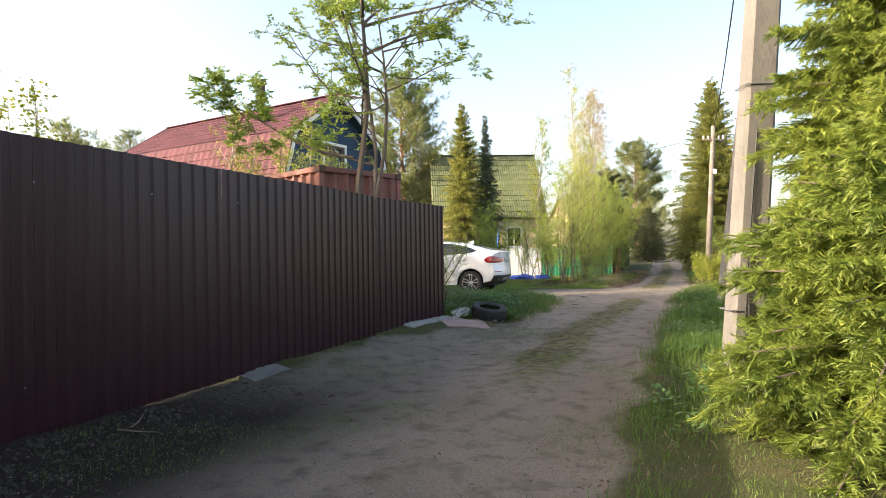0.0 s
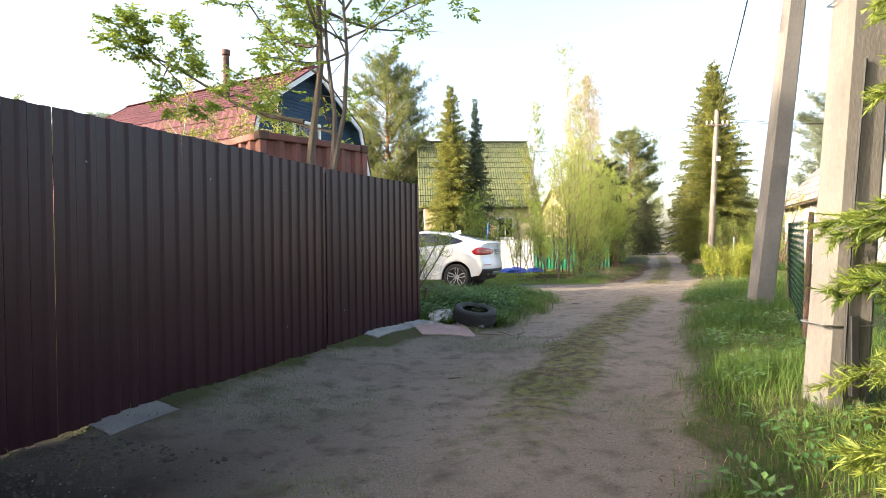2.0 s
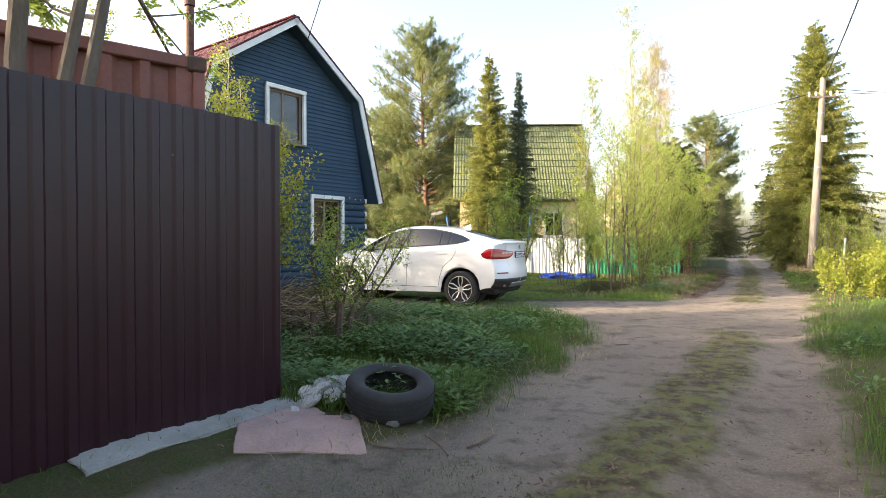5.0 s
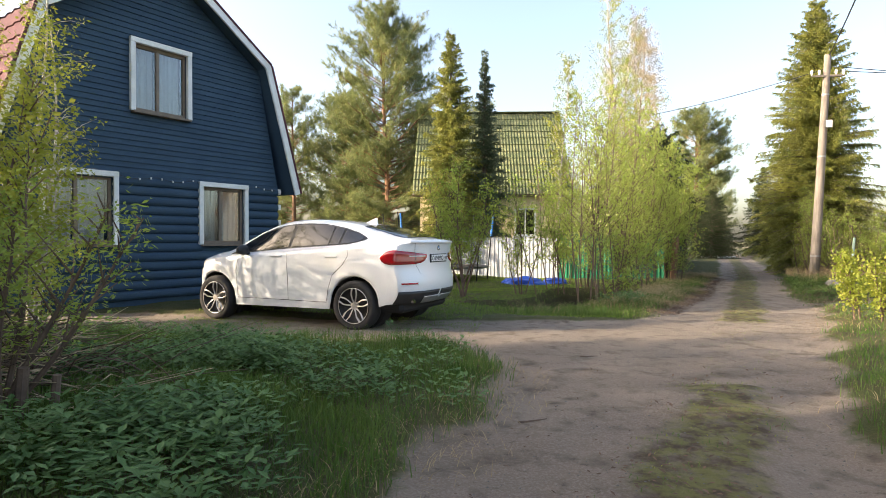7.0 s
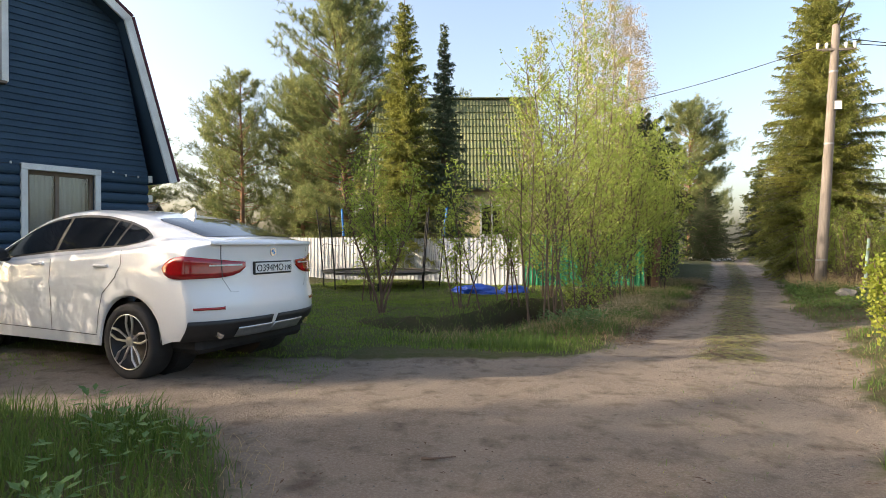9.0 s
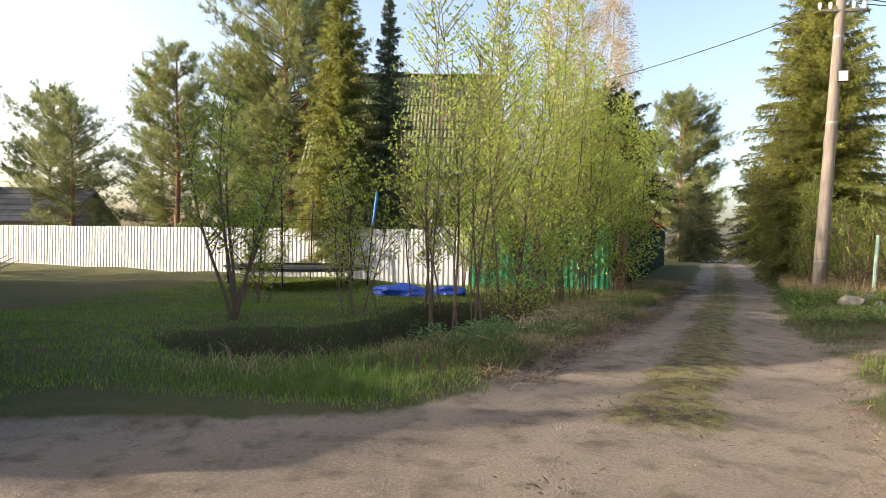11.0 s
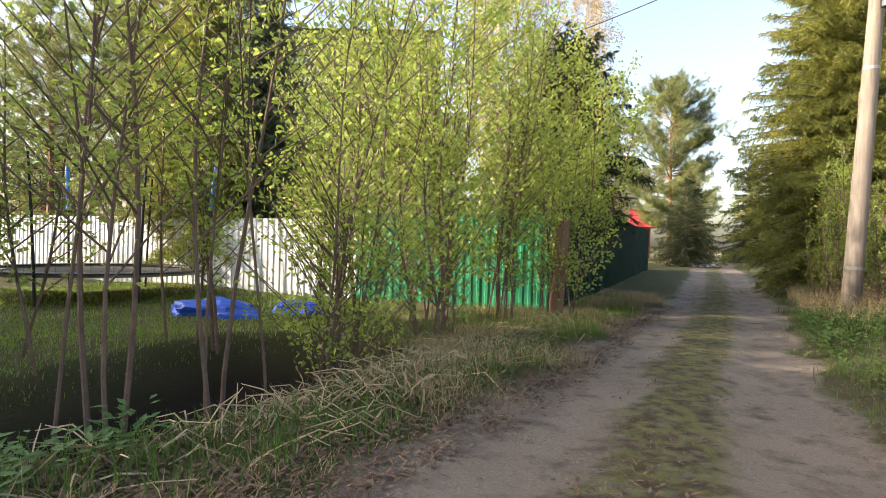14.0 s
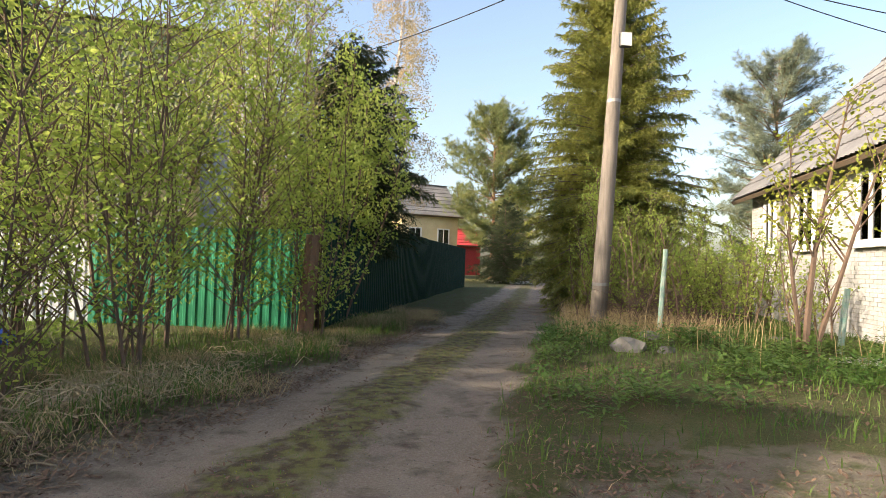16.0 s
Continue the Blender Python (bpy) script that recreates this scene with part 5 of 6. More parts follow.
leafy("birch", gz(-5.0, 17.1), [(0, 0, 0, 0, 6.2, 0.045), (0.25, -0.2, 0.09, -0.05, 4.8, 0.035), (-0.2, -0.1, -0.09, -0.02, 5.2, 0.035), (0.4, -0.3, 0.16, -0.1, 3.2, 0.025)], M_BIRCHL, M_BIRCH, "young birch with bright new leaves beside the house", 35, leaf=(0.065, 0.048), per=18, twigs=30, weep=0.18, branch=0.26, start=0.08)
leafy("birch", gz(-6.8, 15.6), [(0, 0, 0, 0, 6.0, 0.05), (0.3, 0.1, 0.08, 0.0, 4.8, 0.035)], M_BIRCHL, M_BIRCH, "young birch with bright new leaves", 36, leaf=(0.065, 0.048), per=15, twigs=34, weep=0.15, branch=0.26, start=0.12)
# willow and alder thicket left of the road
rng = random.Random(77)
for i, (x, y, h) in enumerate(((4.55, 24.1, 7.4), (5.15, 25.0, 6.8), (5.5, 26.3, 5.4), (6.3, 27.6, 5.0), (6.0, 29.0, 6.4), (6.9, 29.6, 4.8), (5.0, 28.2, 6.2), (7.0, 31.7, 6.4), (8.0, 30.2, 3.8))):
    stems = [(rng.uniform(-0.3, 0.3), rng.uniform(-0.3, 0.3), rng.uniform(-0.2, 0.2) * (0.25 if i < 2 else 1), rng.uniform(-0.16, 0.16) * (0.25 if i < 2 else 1), h * rng.uniform(0.6, 1.05), rng.uniform(0.011, 0.024)) for _ in range(4 if i < 2 else 7)]
    leafy("willow_shrub", gz(x, y), stems, M_WILLOW, M_TWIG, "tall many-stemmed willow shrub with fresh yellow-green leaves", 40 + i, "shrub", leaf=(0.07, 0.047), per=8 if i > 1 else 5, twigs=22, spread=0.46, start=0.07 if i > 1 else 0.35, branch=0.25, group="willow thicket")
leafy("willow_shrub", gz(8.1, 32.3), [(dx, dy, a, b, h, 0.024) for dx, dy, a, b, h in ((0, 0, 0.05, -0.1, 5.2), (0.2, 0.2, 0.2, 0, 4.6), (-0.3, 0.1, -0.05, 0.05, 5.6), (0.1, -0.2, 0.12, -0.2, 4.2), (-0.2, 0.3, 0.1, 0.1, 5.0), (0.3, 0.1, 0.3, -0.1, 3.9))], M_WILLOW, M_TWIG, "leafy light green shrub leaning over the dark green fence", 63, "shrub", leaf=(0.075, 0.05), per=14, twigs=24, start=0.3, branch=0.27)
leafy("willow_shrub", gz(1.2, 23.6), [(0, 0, a, b, h, 0.028) for a, b, h in ((-0.3, 0, 3.0), (0.25, 0.1, 2.9), (0, -0.1, 3.4), (-0.12, 0.2, 3.3), (0.4, -0.1, 2.4))], M_ROWAN, M_TWIG, "spreading green shrub on the edge of the lawn", 60, "shrub", leaf=(0.07, 0.045), per=14, twigs=20, start=0.3)
leafy("willow_shrub", gz(-2.7, 13.9), [(dx, dy, a, b, h, 0.02) for dx, dy, a, b, h in ((0, 0, -0.2, 0, 3.3), (0.2, 0.1, 0.1, 0.05, 3.1), (-0.3, 0.1, 0.0, -0.1, 3.5), (-0.2, -0.2, -0.3, 0.1, 2.7), (0.3, -0.1, 0.3, 0, 2.4), (-0.6, 0.0, -0.1, 0.1, 3.2), (-0.9, 0.2, -0.2, 0, 3.4))], M_BIRCHL, M_TWIG, "tall shrub with bright yellow-green leaves before the house", 62, "shrub", leaf=(0.066, 0.045), per=22, twigs=26, start=0.3, branch=0.26)
leafy("willow_shrub", gz(-0.6, 12.2), [(0.1, 0, a, b, h, 0.02) for a, b, h in ((-0.4, 0.1, 1.5), (0.45, 0.1, 1.5), (0.0, -0.1, 1.4), (0.65, 0.2, 1.4), (-0.15, 0.3, 1.7), (0.25, -0.2, 1.3))], M_ROWAN, M_TWIG, "low shrub with thin arching shoots sprouting from cut stumps", 61, "shrub", leaf=(0.055, 0.02), per=16, twigs=24, start=0.25, branch=0.3)
for i, (x, y, h) in enumerate(((14.3, 31.6, 2.0), (15.3, 33.0, 2.3), (16.4, 32.0, 1.9), (16.2, 30.4, 1.7), (14.3, 34.0, 3.4), (15.4, 31.3, 1.6), (13.9, 33.3, 2.2), (17.1, 34.5, 1.9), (17.9, 40.0, 4.2), (19.5, 41.5, 4.5))):
    stems = [(rng.uniform(-0.5, 0.5), rng.uniform(-0.5, 0.5), rng.uniform(-0.25, 0.25), rng.uniform(-0.2, 0.2), h * rng.uniform(0.7, 1.1), 0.018) for _ in range(8)]
    leafy("garden_shrub", gz(x, y), stems, M_WILLOW if i % 2 else M_ROWAN, M_TWIG, "dense twiggy shrub along the cottage fence", 70 + i, "shrub", leaf=(0.055, 0.036), per=11 if i % 3 else 5, twigs=20, start=0.12, branch=0.3, group="shrubs by the cottage")
leafy("garden_shrub", gz(9.05, 19.2), [(rng.uniform(-0.6, 0.6), rng.uniform(-0.4, 0.4), rng.uniform(-0.3, 0.3), rng.uniform(-0.3, 0.3), rng.uniform(0.7, 1.1), 0.012) for _ in range(16)], M_BIRCHL, M_TWIG, "low rounded yellow-green shrub on the verge", 80, "shrub", leaf=(0.05, 0.035), per=26, twigs=24, start=0.1, branch=0.35)
leafy("fruit_tree", gz(15.0, 28.6), [(0, 0, 0.1, -0.1, 3.6, 0.05), (0.1, 0, 0.25, -0.2, 3.3, 0.04), (0, 0.1, -0.12, -0.1, 3.0, 0.035)], M_BIRCHL, M_TWIG, "sparse fruit tree with pale new leaves in front of the cottage", 81, leaf=(0.07, 0.045), per=8, twigs=18, start=0.35, branch=0.32)


def rowan(pos, label, seed):
    rng = random.Random(seed)
    root = thing("rowan", pose(*pos), label, "tree")
    tr, cr = Soup(), Soup()

    def compound(p, d):
        s = d.cross(Vector((0, 0, 1)))
        s = s.normalized() if s.length > 0.01 else Vector((1, 0, 0))
        for k in range(5):
            q = p + d * 0.04 * k
            for sg in (-1, 1):
                dd = (d * 0.5 + s * sg + Vector((0, 0, -0.25))).normalized()
                cr.leaf(q, (dd + rvec(rng) * 0.3).normalized(), rvec(rng), 0.072, 0.036)
        cr.leaf(p + d * 0.13, d, Vector((0, 0, 1)), 0.055, 0.025)

    def limb(a, d, length, rad, level):
        pts = [a]
        for i in range(5):
            d = (d + rvec(rng) * 0.16 + Vector((0, 0, 0.05))).normalized()
            pts.append(pts[-1] + d * length / 5)
        tr.tube(pts, [rad * (1 - 0.75 * i / 5) for i in range(6)], 6 if level == 0 else 4, cap=False)
        if level < 2:
            for i in range(8 if level == 0 else 5):
                t = rng.uniform(0.55 if level == 0 else 0.35, 1.0) * 5
                j = min(4, int(t))
                q = pts[j].lerp(pts[j + 1], t - j)
                nd = (d * 0.45 + rvec(rng, 0.7)).normalized()
                limb(q, nd, length * rng.uniform(0.25, 0.45), rad * 0.36, level + 1)
        if level > 0:
            for i in range(5 if level == 2 else 2):
                t = rng.uniform(0.2, 1.0) * 5
                j = min(4, int(t))
                q = pts[j].lerp(pts[j + 1], t - j)
                for w in range(2):
                    compound(q, (rvec(rng, 0.5) + d * 0.4).normalized())

    limb(Vector((0, 0, -0.1)), Vector((-0.02, 0.02, 1)), 6.5, 0.085, 0)
    limb(Vector((0.08, 0.03, -0.1)), Vector((0.13, 0.06, 1)), 5.6, 0.07, 0)
    limb(Vector((0.2, 0.08, 1.6)), Vector((0.3, 0.16, 1)), 4.0, 0.05, 0)
    limb(Vector((-0.05, 0.06, 3.0)), Vector((-1, 0.05, 0.3)), 2.7, 0.035, 0)
    tr.put("trunk", M_BARK, root)
    cr.put("crown", M_ROWAN, root)


rowan(gz(-1.45, 8.55), "rowan with young feathery leaves rising behind the fence", 5)

rng = random.Random(4)
for x, y, k in ((-13.5, 43, 0.95), (-17, 41, 1.0), (-21, 44, 1.1), (-26, 40, 1.1), (-10, 47, 1.1), (-1, 50, 1.1), (3, 53, 1.0), (-32, 44, 1.1), (-6.5, 45.5, 0.9), (1.5, 46, 0.8), (25.5, 58, 0.8), (29, 64, 0.9), (36, 60, 0.8), (42, 52, 0.8), (22, 74, 1.0), (30, 78, 1.1), (17, 80, 1.0), (26, 88, 1.1), (12, 70, 0.9), (6, 66, 0.9)):
    copy_thing(rng.choice((tall, young)), pose(*gz(x, y), 0, 0, rng.uniform(0, 360)) @ Matrix.Scale(k * rng.uniform(0.85, 1.1), 4))
# unseen trees added west of the plot, beyond the fence, for broken road shade
# pine copies keep the lawn pines' label; the low four shade the verge
for x, y, k in ((-15.5, 7.4, 1.3), (-18.0, 4.0, 1.35), (-11.5, -2.0, 0.52), (-11.0, 0.6, 0.5), (-11.6, 2.6, 0.54), (-11.0, 4.8, 0.5)):
    copy_thing(rng.choice((tall, young)), pose(*gz(x, y), 0, 0, rng.uniform(0, 360)) @ Matrix.Scale(k, 4))
for i, (x, y, h) in enumerate(((-16.0, 10.6, 10.0), (-12.6, 13.4, 6.6), (-19.0, 8.6, 11.5))):
    leafy("birch", gz(x, y), [(0, 0, 0.02, 0, h, 0.11), (0.5, 0.3, 0.05, 0.02, h * 0.9, 0.08), (-0.4, -0.2, -0.04, -0.02, h * 0.85, 0.07)], M_BIRCHL, M_BIRCH, "unseen birch with young leaves, added behind the fence to shade the road", 90 + i, leaf=(0.13, 0.1), per=7, twigs=22, branch=0.26, start=0.3)

copy_thing(young, pose(*gz(-21.0, 27.5), 0, 0, 40) @ Matrix.Scale(0.93, 4))
leafy("birch", gz(-24.5, 27.5), [(0, 0, 0.02, 0, 10.2, 0.09)], M_CATKIN, M_BIRCH, "nearly bare birch beyond the fence", 110, leaf=(0.07, 0.03), per=4, twigs=26, weep=0.1, branch=0.2)
for i, (x, y, h) in enumerate(((2.9, 24.9, 3.2), (3.7, 26.7, 3.8), (0.2, 26.3, 2.6), (4.2, 29.4, 4.0))):
    stems = [(rng.uniform(-0.3, 0.3), rng.uniform(-0.3, 0.3), rng.uniform(-0.25, 0.25), rng.uniform(-0.2, 0.2), h * rng.uniform(0.6, 1.05), rng.uniform(0.012, 0.02)) for _ in range(5)]
    leafy("willow_shrub", gz(x, y), stems, M_ROWAN if i % 2 else M_WILLOW, M_TWIG, "thin many-stemmed shrub at the edge of the lawn", 120 + i, "shrub", leaf=(0.07, 0.045), per=10, twigs=18, spread=0.45, start=0.2, branch=0.28, group="willow thicket")
leafy("birch", gz(-5.7, 16.2), [(0, 0, 0, 0, 4.9, 0.035), (0.3, -0.2, 0.14, -0.06, 4.2, 0.03), (-0.3, -0.1, -0.12, -0.05, 4.4, 0.03), (0.5, -0.3, 0.2, -0.12, 3.4, 0.025), (-0.5, 0, -0.2, 0.0, 3.8, 0.025)], M_BIRCHL, M_TWIG, "bushy young birch with bright new leaves by the house corner", 130, leaf=(0.07, 0.052), per=13, twigs=26, weep=0.18, branch=0.28, start=0.06)

# ---- loose things ----
def lathe_mesh(prof, n):
    v, f = [], []
    for k in range(n):
        a = 2 * math.pi * k / n
        v += [(r * math.cos(a), r * math.sin(a), z) for r, z in prof]
    m = len(prof)
    for k in range(n):
        for j in range(m):
            a, b = k * m + j, (k + 1) % n * m + j
            a2, b2 = k * m + (j + 1) % m, (k + 1) % n * m + (j + 1) % m
            f.append((a, b, b2, a2))
    return v, f


def old_tyre():
    z = ground_z(0.87, 9.55)
    root = thing("tyre", pose(0.87, 9.55, z + 0.15, 10, 7, 0), "worn black car tyre lying on rubble beside the road", "tyre")
    prof = [(0.2, 0.085), (0.215, 0.1), (0.27, 0.112), (0.315, 0.1), (0.328, 0.075), (0.331, 0.0), (0.328, -0.075), (0.315, -0.1), (0.27, -0.112), (0.215, -0.1), (0.2, -0.085), (0.195, -0.075), (0.21, -0.07), (0.29, -0.06), (0.305, 0.0), (0.29, 0.06), (0.21, 0.07), (0.195, 0.075)]
    v, f = lathe_mesh(prof, 56)
    mesh_object("casing", v, f, M_RUBBER, root, smooth=True)
    s = Soup()
    for k in range(70):
        a = 2 * math.pi * k / 70
        for zz, tw in ((0.055, 0.03), (0.018, -0.03), (-0.018, 0.03), (-0.055, -0.03)):
            p = Vector((0.3305 * math.cos(a + tw), 0.3305 * math.sin(a + tw), zz))
            q = Vector((0.3305 * math.cos(a - tw + 0.02), 0.3305 * math.sin(a - tw + 0.02), zz + 0.012))
            s.tube([p, q], [0.0055, 0.0055], 4)
    s.put("tread", M_RUBBER, root)


old_tyre()


def stone_mesh(name, seed, material):
    rng = random.Random(seed)
    bm = bmesh.new()
    bmesh.ops.create_icosphere(bm, subdivisions=2, radius=1)
    k = [rng.uniform(0.6, 1.2) for _ in range(3)]
    o = Vector((rng.uniform(0, 50), 0, 0))
    for v in bm.verts:
        s = 1 + 0.35 * noise.noise(v.co * 1.3 + o) + 0.15 * noise.noise(v.co * 3 + o)
        v.co = Vector((v.co.x * k[0], v.co.y * k[1], v.co.z * 0.62 * k[2])) * s
        for i in range(3):
            v.co[i] = round(v.co[i] * 5) / 5 * 0.55 + v.co[i] * 0.45
    me = bpy.data.meshes.new(name)
    bm.to_mesh(me)
    bm.free()
    me.materials.append(material)
    return me


rng = random.Random(9)
stones = [stone_mesh("stone", i, M_STONE) for i in range(6)]
dark_stones = [stone_mesh("stone", 20 + i, M_CONC) for i in range(3)]
for i in range(46):
    x, y = 0.33 + rng.gauss(0, 0.17), 9.78 + rng.gauss(0, 0.2)
    r = rng.uniform(0.025, 0.1) if i > 6 else rng.uniform(0.08, 0.13)
    heap = 0.14 * max(0, 1 - math.hypot((x - 0.33) / 0.35, (y - 9.78) / 0.4))
    ob = new("rubble_stone", stones[i % 6])
    ob.matrix_world = pose(x, y, ground_z(x, y) + heap + r * 0.25, rng.uniform(-30, 30), rng.uniform(-30, 30), rng.uniform(0, 360)) @ Matrix.Scale(r, 4)
    tagged(ob, "pale grey chunk of broken concrete in a rubble heap", "stone", "rubble heap")
for x, y, r in ((0.95, 9.3, 0.06), (0.62, 9.28, 0.05), (1.1, 9.45, 0.04), (12.6, 28.9, 0.24), (13.4, 29.9, 0.16), (13.0, 28.6, 0.12), (3.2, 21.9, 0.15), (15.4, 29.6, 0.2), (-2.2, 3.6, 0.06)):
    ob = new("stone", dark_stones[int(x * 7) % 3])
    low = ground_z(x, y)
    ob.matrix_world = pose(x, y, low + r * 0.15, 0, 0, x * 90) @ Matrix.Scale(r, 4)
    tagged(ob, "weathered grey stone lying in the grass", "stone")


def slab(x, y, rz, w, d, h, material, label, tilt=0.0, name="paving_slab", seed=0):
    r = random.Random(seed)
    bm = box(-w / 2, w / 2, -d / 2, d / 2, -h, h * 0.35)
    bmesh.ops.subdivide_edges(bm, edges=bm.edges[:], cuts=5, use_grid_fill=True)
    for v in bm.verts:
        v.co += Vector((r.uniform(-0.012, 0.012), r.uniform(-0.012, 0.012), 0.006 * noise.noise(v.co * 4)))
    ob = part(name, bm, material, None)
    ca, sa = math.cos(radians(rz)), math.sin(radians(rz))
    for v in ob.data.vertices:
        v.co.z += ground_z(x + v.co.x * ca - v.co.y * sa, y + v.co.x * sa + v.co.y * ca) - ground_z(x, y)
    ob.matrix_world = pose(x, y, ground_z(x, y) + h * 0.25, 0, 0, rz)
    tagged(ob, label, "slab")


slab(-0.28, 8.62, 66, 1.15, 0.26, 0.035, M_GREYSLAB, "narrow grey concrete slab under the gate", seed=1)
slab(0.05, 9.32, 60, 0.5, 0.2, 0.03, M_GREYSLAB, "short grey concrete slab under the gate's end", seed=2)
slab(0.4, 8.98, 25, 0.8, 0.52, 0.02, M_PINKSLAB, "cracked pinkish slab sunk in the dirt", seed=3)
slab(0.2, 9.25, 60, 0.4, 0.3, 0.025, M_PINKSLAB, "broken pinkish slab sunk in the dirt", seed=4)
slab(-1.6, 4.72, 70, 0.55, 0.24, 0.012, M_CONC, "grey slab half buried beside the fence", seed=5)
slab(15.4, 27.9, 10, 0.8, 0.5, 0.04, M_GREYSLAB, "flat grey slab in the grass", seed=6)
for i in range(3):
    slab(17.6 + 0.05 * i, 58.0, 20, 2.6 - 0.3 * i, 1.4, 0.25, M_WHITE, "white concrete slab stacked beside the far road", name="concrete_slab", seed=7 + i)


def stick(a, b, r, material=M_DRY, bend=0.06, name="fallen_stick", label="dry stick lying on the ground"):
    a, b = Vector(a), Vector(b)
    k = Vector((b.y - a.y, a.x - b.x, 0)) * bend
    s = Soup()
    s.tube([a, a.lerp(b, 0.35) + k, a.lerp(b, 0.7) + k * 0.6, b], [r, r * 0.9, r * 0.7, r * 0.4], 5)
    return tagged(s.put(name, material), label, "stick")


for x, y, a, l in ((2.95, 13.1, 0.5, 0.24), (3.6, 15.7, 0.3, 0.22), (0.6, 6.5, 0.4, 0.14), (1.4, 9.0, 2.2, 0.35), (0.9, 9.0, 0.2, 0.4), (1.5, 9.2, 1.0, 0.3), (-2.0, 2.8, 0.3, 0.3), (-1.95, 2.9, 1.8, 0.25), (2.4, 8.0, 0.3, 0.2)):
    p = (x, y, ground_z(x, y) + 0.012)
    q = (x + l * math.cos(a), y + l * math.sin(a), ground_z(x + l * math.cos(a), y + l * math.sin(a)) + 0.015)
    stick(p, q, 0.008, M_TWIG)
# cut stumps under the shrub
for x, y, h, r in ((-0.78, 12.0, 0.42, 0.045), (-0.45, 12.05, 0.5, 0.05), (-0.36, 12.2, 0.38, 0.04), (-0.15, 12.25, 0.34, 0.03)):
    s = Soup()
    z = ground_z(x, y)
    s.tube([Vector((x, y, z - 0.05)), Vector((x + 0.01, y, z + h * 0.5)), Vector((x + 0.03, y, z + h))], [r * 1.2, r, r * 0.9], 8)
    tagged(s.put("cut_stump", M_TWIG), "slim cut trunk of a felled shrub", "stump", "cut stumps")


def brush(name, cx, cy, rx, ry, n, h, material, label, seed, length=0.9, rot=0.0):
    """A tangle of dry stalks, too many to count."""
    r = random.Random(seed)
    s = Soup()
    for i in range(n):
        u, v = r.gauss(0, 0.45), r.gauss(0, 0.45)
        x = cx + rx * u * math.cos(rot) - ry * v * math.sin(rot)
        y = cy + rx * u * math.sin(rot) + ry * v * math.cos(rot)
        z = ground_z(x, y) + r.random() * h * max(0.1, 1 - math.hypot(u, v))
        a = r.uniform(0, 6.3)
        L = length * r.uniform(0.4, 1.2)
        d = Vector((math.cos(a), math.sin(a), r.uniform(-0.1, 0.45))) * L
        p = Vector((x, y, z))
        q = p + d
        q.z = max(q.z, ground_z(q.x, q.y) + 0.01)
        m2 = p.lerp(q, 0.5) + Vector((0, 0, r.uniform(0, 0.1)))
        s.tube([p, m2, q], [0.006, 0.005, 0.003], 3, cap=False)
    ob = s.put(name, material)
    return tagged(ob, label, "brushwood", kind="stuff")


brush("brushwood", -1.7, 12.9, 1.3, 1.1, 700, 0.75, M_TWIG, "tangled heap of brown cut brushwood", 1)
brush("dry_stalks", -1.5, 12.6, 1.3, 1.0, 350, 0.8, M_DRY, "pale dry stalks lying over the brushwood", 2)
brush("roots", 2.7, 22.0, 1.2, 0.8, 420, 0.25, M_TWIG, "dark roots and dead stems hanging in the ditch", 3, 0.7, 0.5)
brush("dry_stalks", 4.2, 23.2, 1.2, 0.5, 240, 0.3, M_DRY, "pale dead stems over the ditch bank", 4, 0.8, 1.2)
brush("dry_stalks", 6.6, 26.0, 4.2, 0.7, 800, 0.08, M_DRY, "pale dead stems under the willow thicket", 5, 0.36, 1.17)
brush("dry_stalks", 14.6, 32.0, 1.4, 0.8, 420, 0.9, M_TWIG, "brown twigs and dead stems along the cottage fence", 6, 1.0)


